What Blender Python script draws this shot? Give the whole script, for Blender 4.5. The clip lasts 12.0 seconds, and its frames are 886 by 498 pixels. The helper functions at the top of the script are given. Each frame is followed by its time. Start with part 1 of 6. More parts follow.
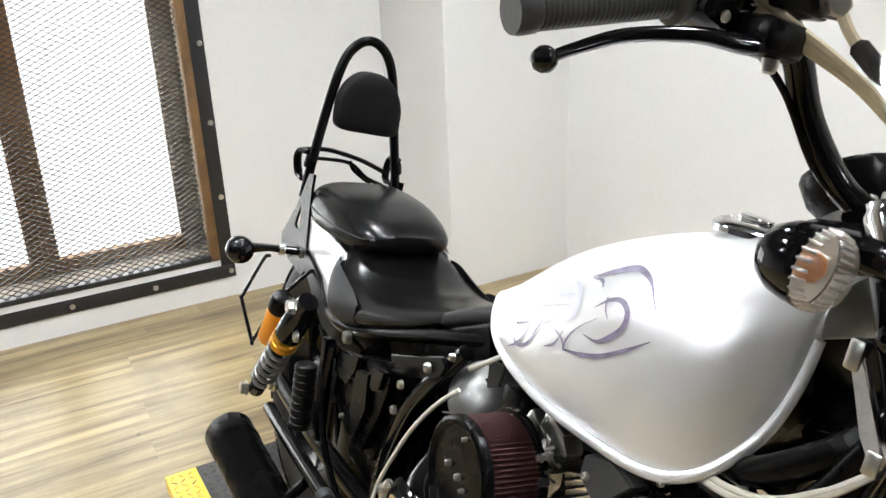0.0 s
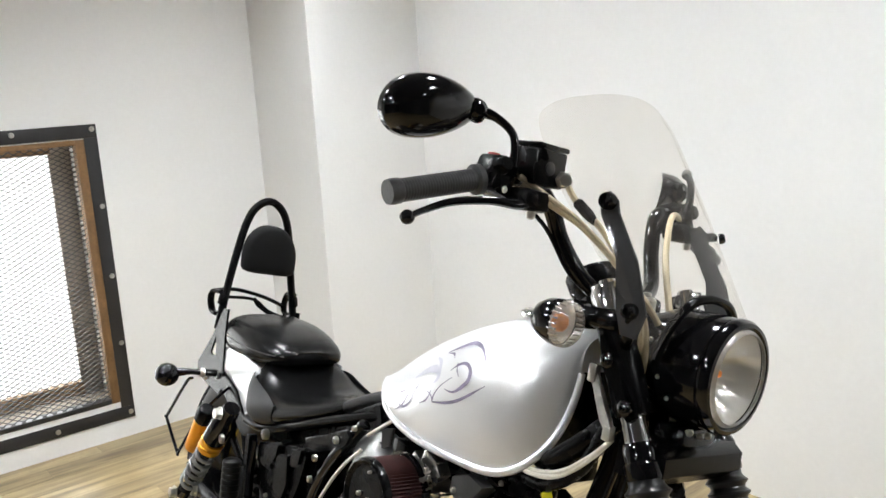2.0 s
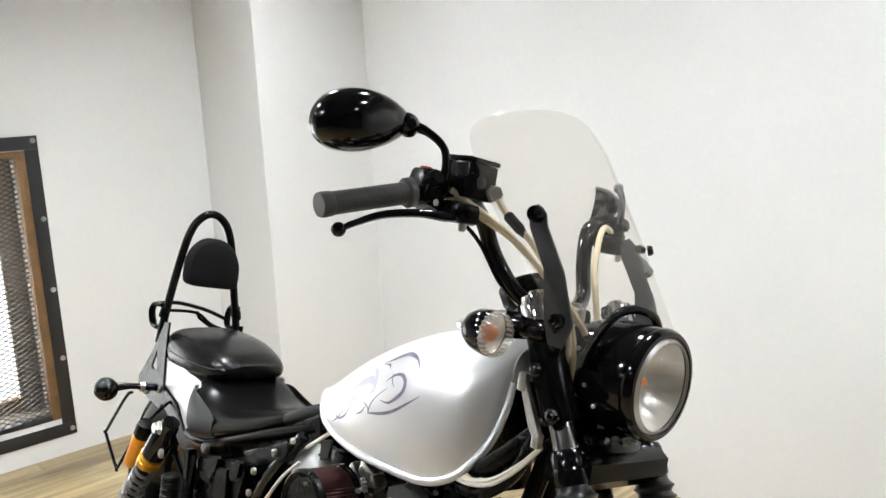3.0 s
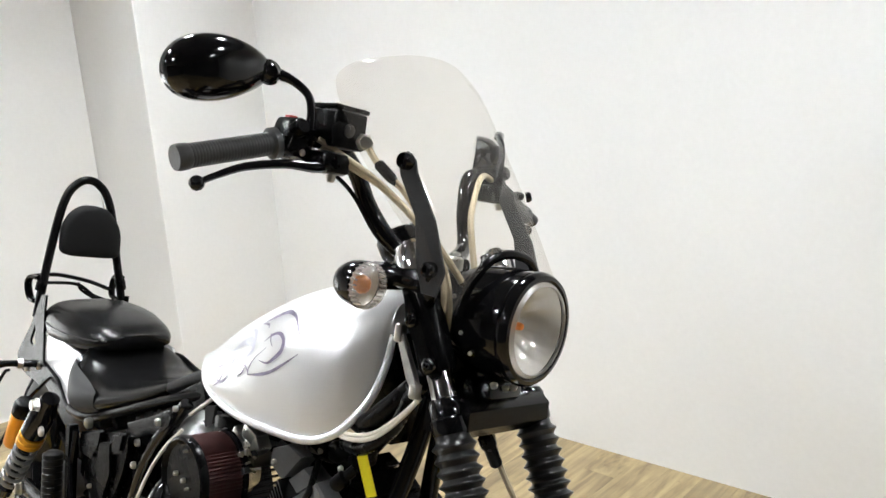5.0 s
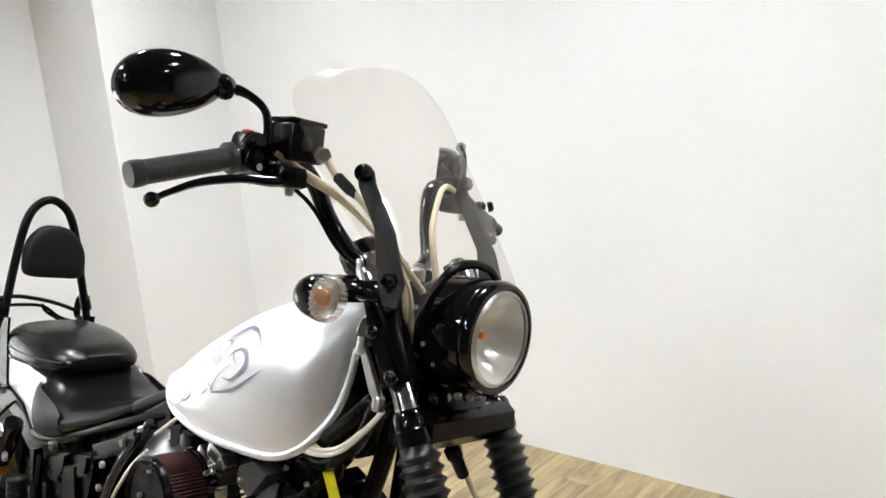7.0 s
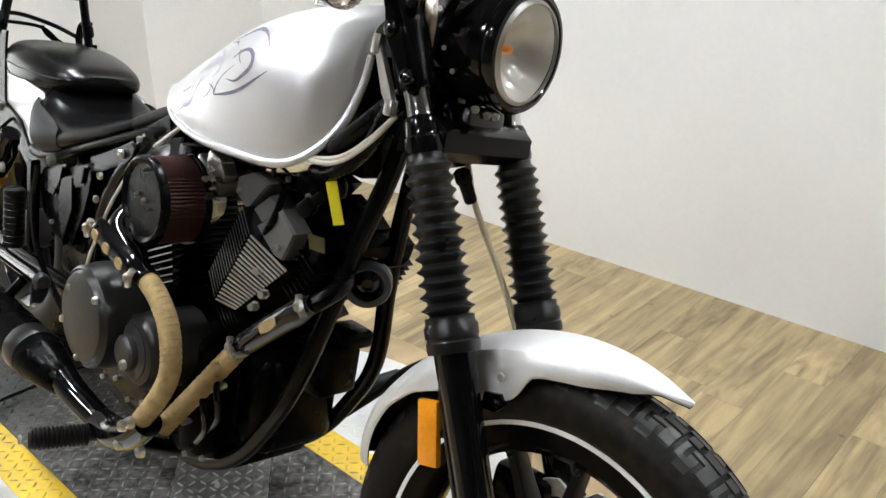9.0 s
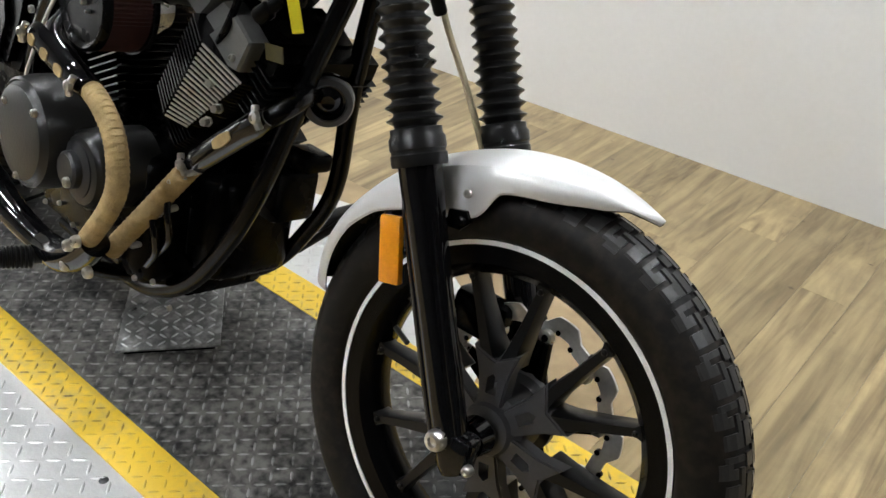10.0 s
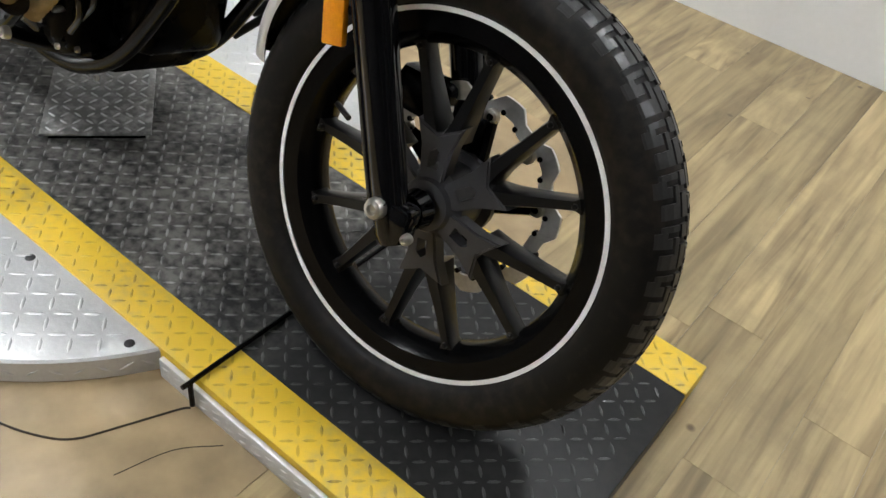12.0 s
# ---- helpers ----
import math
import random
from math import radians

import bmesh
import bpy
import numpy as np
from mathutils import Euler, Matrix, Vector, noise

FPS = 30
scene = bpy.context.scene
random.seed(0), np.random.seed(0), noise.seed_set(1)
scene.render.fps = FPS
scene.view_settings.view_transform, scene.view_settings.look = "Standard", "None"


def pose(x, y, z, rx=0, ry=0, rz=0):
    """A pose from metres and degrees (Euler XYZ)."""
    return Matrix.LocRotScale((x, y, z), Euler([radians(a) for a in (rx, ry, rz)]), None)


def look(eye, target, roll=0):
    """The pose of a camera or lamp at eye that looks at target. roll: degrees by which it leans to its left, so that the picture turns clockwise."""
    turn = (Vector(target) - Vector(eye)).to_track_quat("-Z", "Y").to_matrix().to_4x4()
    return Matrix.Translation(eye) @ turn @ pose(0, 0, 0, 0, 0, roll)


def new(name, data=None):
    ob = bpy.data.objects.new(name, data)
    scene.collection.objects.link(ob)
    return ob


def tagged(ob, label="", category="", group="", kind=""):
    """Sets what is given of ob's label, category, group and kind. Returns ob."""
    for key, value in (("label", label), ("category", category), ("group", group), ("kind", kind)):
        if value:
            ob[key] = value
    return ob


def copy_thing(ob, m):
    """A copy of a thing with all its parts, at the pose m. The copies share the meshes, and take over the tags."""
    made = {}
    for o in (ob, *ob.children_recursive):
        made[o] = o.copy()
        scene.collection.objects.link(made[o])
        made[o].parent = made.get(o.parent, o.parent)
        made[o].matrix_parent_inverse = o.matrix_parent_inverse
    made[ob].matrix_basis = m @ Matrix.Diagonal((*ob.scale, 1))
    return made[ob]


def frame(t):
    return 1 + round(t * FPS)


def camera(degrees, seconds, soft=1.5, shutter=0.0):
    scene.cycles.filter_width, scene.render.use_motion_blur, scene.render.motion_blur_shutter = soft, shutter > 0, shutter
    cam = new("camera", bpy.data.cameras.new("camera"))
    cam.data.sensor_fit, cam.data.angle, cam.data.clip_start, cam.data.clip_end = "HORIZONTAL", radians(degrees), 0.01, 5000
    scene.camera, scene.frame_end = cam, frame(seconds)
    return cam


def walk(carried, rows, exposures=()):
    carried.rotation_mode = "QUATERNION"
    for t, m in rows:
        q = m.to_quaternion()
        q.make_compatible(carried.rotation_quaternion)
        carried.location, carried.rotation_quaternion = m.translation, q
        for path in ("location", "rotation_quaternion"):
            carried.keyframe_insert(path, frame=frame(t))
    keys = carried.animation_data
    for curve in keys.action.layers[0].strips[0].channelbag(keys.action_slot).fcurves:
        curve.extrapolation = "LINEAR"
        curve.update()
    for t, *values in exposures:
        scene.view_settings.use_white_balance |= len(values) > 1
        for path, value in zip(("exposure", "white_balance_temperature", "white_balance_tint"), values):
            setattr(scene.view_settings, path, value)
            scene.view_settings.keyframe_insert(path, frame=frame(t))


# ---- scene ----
EXPOSURES = [(0.0, 0.34), (1.5, 0.30), (2.5, 0.40), (3.5, 0.36), (5.5, 0.45), (6.5, 0.48), (8.5, 0.35), (9.5, 0.18), (10.5, 0.09), (12.0, 0.08)]
cam = camera(55.21, 12.0)
ROWS = [
    (0, 0.0101, -0.5147, 1.3898, 69.32, 2.51, 60.23),
    (0.5, 0.1861, -0.5754, 1.3829, 69.78, 2.49, 61.13),
    (1, 0.3034, -0.7221, 1.4036, 71.27, 4.31, 55.61),
    (1.5, 0.3840, -0.7861, 1.4620, 76.56, 3.86, 52.81),
    (2, 0.4091, -0.8042, 1.4780, 78.56, 3.37, 50.95),
    (2.5, 0.4213, -0.8031, 1.4828, 79.23, 3.11, 49.35),
    (3, 0.4460, -0.7913, 1.4788, 79.27, 2.90, 47.96),
    (3.5, 0.4587, -0.7738, 1.4624, 77.85, 3.22, 46.75),
    (5.5, 0.4755, -0.7225, 1.4486, 76.74, 4.40, 40.63),
    (6, 0.4836, -0.7171, 1.4510, 77.26, 4.85, 39.88),
    (6.5, 0.4889, -0.7169, 1.4526, 77.75, 4.92, 39.76),
    (8.5, 0.4647, -0.7112, 1.3323, 69.73, 1.91, 42.03),
    (9, 0.4569, -0.7113, 1.2755, 65.39, -0.47, 42.27),
    (9.5, 0.4508, -0.7088, 1.2298, 60.47, -1.72, 41.16),
    (10, 0.4419, -0.7132, 1.1863, 56.87, -3.50, 40.38),
    (10.5, 0.4412, -0.7246, 1.1393, 52.76, -4.07, 39.27),
    (11, 0.4566, -0.7348, 1.1047, 50.10, -5.08, 38.56),
    (11.5, 0.4691, -0.7482, 1.0781, 47.93, -6.09, 38.95),
    (12, 0.4713, -0.7496, 1.0891, 47.25, -8.19, 38.51),
]
walk(cam, [(t, pose(*row)) for t, *row in ROWS], EXPOSURES)

# ---------------------------------------------------------------- world and lights
world = bpy.data.worlds.new("world")
scene.world = world
world.use_nodes = True
wn = world.node_tree.nodes
sky = wn.new("ShaderNodeTexSky")
sky.sky_type, sky.sun_disc = "NISHITA", False
sky.sun_elevation, sky.sun_rotation = radians(40), radians(200)
world.node_tree.links.new(sky.outputs[0], wn["Background"].inputs[0])
wn["Background"].inputs[1].default_value = 0.12


def area(name, m, energy, sx, sy, color=(1, 1, 1)):
    d = bpy.data.lights.new(name, "AREA")
    d.shape, d.size, d.size_y, d.energy, d.color = "RECTANGLE", sx, sy, energy, color
    o = new(name, d)
    o.matrix_world = m
    return o


# daylight that enters through the window opening
area("window_daylight", look((-3.55, -0.45, 0.75), (0, -0.45, 0.6)), 28, 1.3, 1.2, (0.93, 0.97, 1.0))

# ---------------------------------------------------------------- materials


def node_mat(name):
    m = bpy.data.materials.new(name)
    m.use_nodes = True
    return m, m.node_tree, m.node_tree.nodes["Principled BSDF"]


def mat(name, color, rough=0.5, metal=0.0, var=0.12, scale=14.0, bump=0.0, bscale=180.0, coat=0.0, rvar=0.15, spec=0.5):
    """A painted, plastic or metal surface: two scales of tint and gloss variation, fine relief."""
    m, nt, b = node_mat(name)
    N, L = nt.nodes, nt.links
    co = N.new("ShaderNodeTexCoord")
    big, fine = N.new("ShaderNodeTexNoise"), N.new("ShaderNodeTexNoise")
    big.inputs["Scale"].default_value, big.inputs["Detail"].default_value = scale, 5
    fine.inputs["Scale"].default_value, fine.inputs["Detail"].default_value = bscale, 3
    L.new(co.outputs["Object"], big.inputs["Vector"])
    L.new(co.outputs["Object"], fine.inputs["Vector"])
    add = N.new("ShaderNodeMix")
    add.inputs[0].default_value = 0.35
    L.new(big.outputs["Fac"], add.inputs[2])
    L.new(fine.outputs["Fac"], add.inputs[3])
    ramp = N.new("ShaderNodeValToRGB")
    lo, hi = ramp.color_ramp.elements
    lo.position, hi.position = 0.3, 0.7
    lo.color = (*[c * (1 - var) for c in color], 1)
    hi.color = (*[min(1, c * (1 + var)) for c in color], 1)
    L.new(add.outputs[0], ramp.inputs[0])
    L.new(ramp.outputs[0], b.inputs["Base Color"])
    mr = N.new("ShaderNodeMapRange")
    mr.inputs[3].default_value, mr.inputs[4].default_value = max(0.03, rough - rvar * rough), min(1, rough + rvar * rough * 1.5)
    L.new(big.outputs["Fac"], mr.inputs[0])
    L.new(mr.outputs[0], b.inputs["Roughness"])
    b.inputs["Metallic"].default_value = metal
    b.inputs["Coat Weight"].default_value = coat
    b.inputs["Coat Roughness"].default_value = 0.06
    b.inputs["Specular IOR Level"].default_value = spec
    if bump:
        bp = N.new("ShaderNodeBump")
        bp.inputs["Strength"].default_value, bp.inputs["Distance"].default_value = bump, 0.002
        L.new(fine.outputs["Fac"], bp.inputs["Height"])
        L.new(bp.outputs[0], b.inputs["Normal"])
    return m


def glass(name, color, rough=0.02, ior=1.45, alpha=0.25, haze=0.02, veil=0.0):
    """Thin clear plastic: mostly see-through, with a gloss of its own."""
    m, nt, b = node_mat(name)
    N, L = nt.nodes, nt.links
    t = N.new("ShaderNodeBsdfTransparent")
    t.inputs[0].default_value = (*color, 1)
    g = N.new("ShaderNodeBsdfGlossy")
    g.inputs["Roughness"].default_value = rough
    f = N.new("ShaderNodeLayerWeight")
    f.inputs[0].default_value = 0.5
    pw = N.new("ShaderNodeMath")
    pw.operation = "POWER"
    pw.inputs[1].default_value = 5.0
    L.new(f.outputs["Facing"], pw.inputs[0])
    mx = N.new("ShaderNodeMixShader")
    sc = N.new("ShaderNodeMath")
    sc.operation = "MULTIPLY_ADD"
    sc.inputs[1].default_value, sc.inputs[2].default_value = 0.6 * alpha * 4, haze
    L.new(pw.outputs[0], sc.inputs[0])
    L.new(sc.outputs[0], mx.inputs[0])
    L.new(t.outputs[0], mx.inputs[1])
    L.new(g.outputs[0], mx.inputs[2])
    # pale film mixed in: reflected haze painted on the screen, frosting on lenses
    film, top = N.new("ShaderNodeBsdfDiffuse"), N.new("ShaderNodeMixShader")
    film.inputs[0].default_value, top.inputs[0].default_value = (0.72, 0.66, 0.60, 1), veil
    L.new(mx.outputs[0], top.inputs[1])
    L.new(film.outputs[0], top.inputs[2])
    L.new(top.outputs[0], N["Material Output"].inputs["Surface"])
    return m


def wall_mat(name, color):
    m = mat(name, color, 0.5, 0, 0.035, 1.1, 0.08, 60)
    return m


def plank_mat(name):
    m, nt, b = node_mat(name)
    N, L = nt.nodes, nt.links
    co, oi = N.new("ShaderNodeTexCoord"), N.new("ShaderNodeObjectInfo")
    off = N.new("ShaderNodeVectorMath")
    off.operation = "MULTIPLY_ADD"
    off.inputs[1].default_value = (37, 53, 11)
    mp = N.new("ShaderNodeMapping")
    mp.inputs["Scale"].default_value = (10, 0.65, 1)
    L.new(oi.outputs["Random"], off.inputs[0])
    L.new(co.outputs["Object"], off.inputs[2])
    L.new(off.outputs[0], mp.inputs[0])
    grain, wide = N.new("ShaderNodeTexNoise"), N.new("ShaderNodeTexNoise")
    grain.inputs["Scale"].default_value, grain.inputs["Detail"].default_value, grain.inputs["Distortion"].default_value = 4.5, 7, 0.9
    wide.inputs["Scale"].default_value, wide.inputs["Detail"].default_value, wide.inputs["Distortion"].default_value = 1.5, 5, 1.6
    L.new(mp.outputs[0], grain.inputs["Vector"])
    L.new(mp.outputs[0], wide.inputs["Vector"])
    r1, r2 = N.new("ShaderNodeValToRGB"), N.new("ShaderNodeValToRGB")
    e = r1.color_ramp.elements
    e[0].position, e[0].color = 0.30, (0.085, 0.060, 0.034, 1)
    e[1].position, e[1].color = 0.66, (0.425, 0.328, 0.188, 1)
    x = r1.color_ramp.elements.new(0.46)
    x.color = (0.280, 0.212, 0.122, 1)
    e = r2.color_ramp.elements
    e[0].position, e[0].color = 0.34, (0.165, 0.123, 0.070, 1)
    e[1].position, e[1].color = 0.60, (0.47, 0.373, 0.213, 1)
    L.new(grain.outputs["Fac"], r1.inputs[0])
    L.new(wide.outputs["Fac"], r2.inputs[0])
    mx = N.new("ShaderNodeMix")
    mx.data_type = "RGBA"
    mx.inputs[0].default_value = 0.62
    L.new(r1.outputs[0], mx.inputs[6])
    L.new(r2.outputs[0], mx.inputs[7])
    hs = N.new("ShaderNodeHueSaturation")
    hs.inputs["Saturation"].default_value = 1.08
    mr = N.new("ShaderNodeMapRange")
    mr.inputs[3].default_value, mr.inputs[4].default_value = 0.82, 1.12
    L.new(oi.outputs["Random"], mr.inputs[0])
    L.new(mr.outputs[0], hs.inputs["Value"])
    L.new(mx.outputs[2], hs.inputs["Color"])
    # dark knots
    vo = N.new("ShaderNodeTexVoronoi")
    vo.inputs["Scale"].default_value = 6.5
    L.new(off.outputs[0], vo.inputs["Vector"])
    kr = N.new("ShaderNodeMapRange")
    kr.inputs[1].default_value, kr.inputs[2].default_value, kr.inputs[3].default_value = 0.025, 0.065, 0.8
    L.new(vo.outputs["Distance"], kr.inputs[0])
    dk = N.new("ShaderNodeMix")
    dk.data_type = "RGBA"
    dk.inputs[7].default_value = (0.08, 0.05, 0.03, 1)
    kr.inputs[4].default_value = 0.0
    L.new(kr.outputs[0], dk.inputs[0])
    L.new(hs.outputs[0], dk.inputs[6])
    # grey-brown scuffs and trodden dirt across the boards
    geo, dirt = N.new("ShaderNodeNewGeometry"), N.new("ShaderNodeTexNoise")
    dirt.inputs["Scale"].default_value, dirt.inputs["Detail"].default_value, dirt.inputs["Roughness"].default_value = 4.2, 9, 0.68
    L.new(geo.outputs["Position"], dirt.inputs["Vector"])
    dr = N.new("ShaderNodeMapRange")
    dr.inputs[1].default_value, dr.inputs[2].default_value, dr.inputs[4].default_value = 0.48, 0.70, 0.42
    L.new(dirt.outputs["Fac"], dr.inputs[0])
    grime = N.new("ShaderNodeMix")
    grime.data_type = "RGBA"
    grime.inputs[7].default_value = (0.13, 0.098, 0.062, 1)
    L.new(dr.outputs[0], grime.inputs[0])
    L.new(dk.outputs[2], grime.inputs[6])
    L.new(grime.outputs[2], b.inputs["Base Color"])
    b.inputs["Roughness"].default_value = 0.33
    bp = N.new("ShaderNodeBump")
    bp.inputs["Strength"].default_value, bp.inputs["Distance"].default_value = 0.25, 0.001
    L.new(grain.outputs["Fac"], bp.inputs["Height"])
    L.new(bp.outputs[0], b.inputs["Normal"])
    return m


def wrap_mat(name):
    """Woven tan heat wrap."""
    m = mat(name, (0.37, 0.265, 0.120), 0.85, 0, 0.30, 60, 0.9, 420)
    return m


def worn_mat(name, paint, under, amount=0.42, rough=0.5, spec=0.5, mid_worn=False):
    """Paint rubbed through to the metal beneath in patches."""
    m, nt, b = node_mat(name)
    N, L = nt.nodes, nt.links
    co = N.new("ShaderNodeTexCoord")
    n1, n2 = N.new("ShaderNodeTexNoise"), N.new("ShaderNodeTexNoise")
    n1.inputs["Scale"].default_value, n1.inputs["Detail"].default_value = 5, 6
    n2.inputs["Scale"].default_value, n2.inputs["Detail"].default_value = 60, 5
    L.new(co.outputs["Object"], n1.inputs["Vector"])
    L.new(co.outputs["Object"], n2.inputs["Vector"])
    mu = N.new("ShaderNodeMath")
    mu.operation = "MULTIPLY"
    L.new(n1.outputs["Fac"], mu.inputs[0])
    L.new(n2.outputs["Fac"], mu.inputs[1])
    mr = N.new("ShaderNodeMapRange")
    mr.inputs[1].default_value, mr.inputs[2].default_value = 0.15 if mid_worn else 0.22, amount
    L.new(mu.outputs[0], mr.inputs[0])
    mx = N.new("ShaderNodeMix")
    mx.data_type = "RGBA"
    mx.inputs[6].default_value, mx.inputs[7].default_value = (*paint, 1), (*under, 1)
    L.new(mr.outputs[0], mx.inputs[0])
    if mid_worn:
        # rubbed most along the middle stretch, fading out towards both ends
        sep, run, less = N.new("ShaderNodeSeparateXYZ"), N.new("ShaderNodeMapRange"), N.new("ShaderNodeMath")
        L.new(co.outputs["Object"], sep.inputs[0])
        L.new(sep.outputs["X"], run.inputs[0])
        run.inputs[1].default_value, run.inputs[2].default_value, run.inputs[3].default_value, run.inputs[4].default_value = -0.30, -0.12, 1.0, 0.05
        less.operation = "MULTIPLY"
        L.new(mr.outputs[0], less.inputs[0])
        L.new(run.outputs[0], less.inputs[1])
        tail, both = N.new("ShaderNodeMapRange"), N.new("ShaderNodeMath")
        tail.inputs[1].default_value, tail.inputs[2].default_value, tail.inputs[3].default_value = -1.60, -1.15, 0.08
        both.operation = "MULTIPLY"
        L.new(sep.outputs["X"], tail.inputs[0])
        L.new(less.outputs[0], both.inputs[0])
        L.new(tail.outputs[0], both.inputs[1])
        L.new(both.outputs[0], mx.inputs[0])
    L.new(mx.outputs[2], b.inputs["Base Color"])
    b.inputs["Roughness"].default_value = rough
    b.inputs["Specular IOR Level"].default_value = spec
    bp = N.new("ShaderNodeBump")
    bp.inputs["Strength"].default_value, bp.inputs["Distance"].default_value = 0.3, 0.001
    L.new(n2.outputs["Fac"], bp.inputs["Height"])
    L.new(bp.outputs[0], b.inputs["Normal"])
    return m


def tyre_mat(name):
    """Black rubber with a brownish dusty bloom on the sidewall."""
    return worn_mat(name, (0.0048, 0.0044, 0.0042), (0.034, 0.0245, 0.018), 0.56, 0.55, 0.22)


def glow(name, color, strength):
    m, nt, b = node_mat(name)
    b.inputs["Base Color"].default_value = (0, 0, 0, 1)
    b.inputs["Emission Color"].default_value = (*color, 1)
    b.inputs["Emission Strength"].default_value = strength
    return m


WALL = wall_mat("wall_paint", (0.82, 0.82, 0.815))
CEIL = wall_mat("fixture_enamel", (0.75, 0.75, 0.73))
# near-black for surfaces out of view, so glossy parts mirror darkness
UNSEEN_DARK = wall_mat("unseen_dark_paint", (0.09, 0.09, 0.095))
PLANK = plank_mat("vinyl_plank")
SEAM = mat("dark_seam", (0.045, 0.035, 0.025), 0.8)
MARBLE = mat("marbled_floor_print", (0.33, 0.240, 0.132), 0.36, 0, 0.42, 4.5, 0.1, 17)
JOINT = mat("plank_joint", (0.20, 0.152, 0.092), 0.8)
BLACKSTEEL = mat("painted_steel", (0.022, 0.022, 0.024), 0.38, 0.0, 0.3, 6, 0.2)
OLDWOOD = mat("window_wood", (0.20, 0.11, 0.045), 0.7, 0, 0.35, 9, 0.5, 90)
GREYWOOD = mat("weathered_sash", (0.26, 0.22, 0.175), 0.75, 0, 0.3, 9, 0.4, 90)
DAYLIGHT = glow("bright_daylight", (0.92, 0.96, 1.0), 1.9)
DECK = worn_mat("worn_black_tread", (0.013, 0.013, 0.0132), (0.165, 0.158, 0.147), 0.37, 0.46, 0.24, True)
DECKTOP = worn_mat("rubbed_tread_mark", (0.034, 0.034, 0.034), (0.30, 0.295, 0.285), 0.32, 0.28, 0.5, True)
YELTOP = worn_mat("rubbed_yellow_mark", (0.62, 0.41, 0.035), (0.16, 0.11, 0.04), 0.40, 0.5)
YELLOW = worn_mat("yellow_paint", (0.78, 0.52, 0.035), (0.55, 0.40, 0.10), 0.45, 0.5)
TREADALU = mat("aluminium_tread", (0.64, 0.64, 0.64), 0.42, 0.45, 0.10, 4, 0.15, 120)
GLOSS = mat("gloss_black", (0.0035, 0.0035, 0.004), 0.09, 0, 0.2, 5, 0, spec=0.42)
SATIN = mat("satin_black", (0.0026, 0.0026, 0.0028), 0.22, 0, 0.25, 12, 0.04, spec=0.13)
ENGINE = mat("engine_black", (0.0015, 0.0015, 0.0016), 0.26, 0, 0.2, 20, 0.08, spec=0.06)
# scuffs over a base colour darkened for the engine's shade on the plate
SHADED_PLATE = worn_mat("scuffed_shaded_plate", (0.13, 0.128, 0.124), (0.42, 0.415, 0.40), 0.42, 0.34, 0.5)
PLASTIC = mat("black_plastic", (0.0025, 0.0025, 0.0027), 0.26, 0, 0.2, 20, 0.08, spec=0.11)
DARKGREY = mat("dark_grey_cast", (0.036, 0.036, 0.038), 0.40, 0.35, 0.15, 18, 0.15)
HEADGREY = mat("satin_grey_casting", (0.23, 0.23, 0.226), 0.36, 0.7, 0.12, 20, 0.12)
SPOKE = mat("satin_black_spoke", (0.0055, 0.0055, 0.0058), 0.32, 0, 0.25, 20, 0.08, spec=0.28)
HUBGREY = mat("hub_grey", (0.050, 0.050, 0.054), 0.40, 0.1, 0.15, 18, 0.1)
CASTGREY = mat("grey_cast_metal", (0.014, 0.0138, 0.0135), 0.30, 0.2, 0.12, 20, 0.15)
LEATHER = mat("black_leather", (0.0048, 0.0048, 0.0050), 0.25, 0, 0.2, 14, 0.12, 260, spec=0.27, rvar=0.04)
VINYL = mat("grained_vinyl", (0.034, 0.034, 0.035), 0.46, 0, 0.2, 40, 0.6, 420, spec=0.28)
FOAM = mat("matte_pad", (0.007, 0.007, 0.0075), 0.62, 0, 0.2, 20, 0.3, 300, spec=0.15)
# blocks painted lighter than TYRE, so the grooves between look shaded
TREADRUB = mat("lightened_tread_rubber", (0.021, 0.0205, 0.020), 0.36, 0, 0.3, 30, 0.15, spec=0.5)
RUBBER = mat("rubber", (0.006, 0.006, 0.006), 0.38, 0, 0.3, 30, 0.15, spec=0.2)
GAITER = mat("gaiter_rubber", (0.008, 0.008, 0.0083), 0.28, 0, 0.3, 24, 0.12, spec=0.42)
GRIP = mat("grip_rubber", (0.05, 0.05, 0.05), 0.45, 0, 0.3, 30, 0.2, spec=0.4)
TYRE = tyre_mat("tyre_rubber")
SILVER = mat("silver_paint", (0.86, 0.86, 0.87), 0.34, 0.52, 0.03, 5, 0.02, 600, coat=0.15)
FENDER = mat("satin_silver_paint", (0.78, 0.78, 0.785), 0.42, 0.30, 0.03, 5, 0.02, 600)
CHROME = mat("chrome", (0.75, 0.75, 0.76), 0.10, 1.0, 0.05, 20)
ZINC = mat("zinc_hardware", (0.62, 0.60, 0.56), 0.28, 1.0, 0.1, 60)
FINEDGE = mat("machined_fin", (0.48, 0.48, 0.47), 0.34, 0.5, 0.1, 30)
GOLD = mat("gold_anodised", (0.75, 0.36, 0.03), 0.3, 0.75, 0.1, 30)
ORANGE = mat("orange_cylinder", (0.80, 0.30, 0.012), 0.33, 0.35, 0.06, 30)
AMBER = mat("amber_reflector", (0.95, 0.33, 0.004), 0.22, 0, 0.12, 130, 0.5, 380, coat=0.5)
AMBERIN = mat("amber_bulb", (0.80, 0.27, 0.06), 0.3, 0, 0.2, 60)
FILTERRED = mat("red_filter_gauze", (0.075, 0.026, 0.024), 0.6, 0, 0.35, 60, 0.8, 500)
WRAP = wrap_mat("heat_wrap")
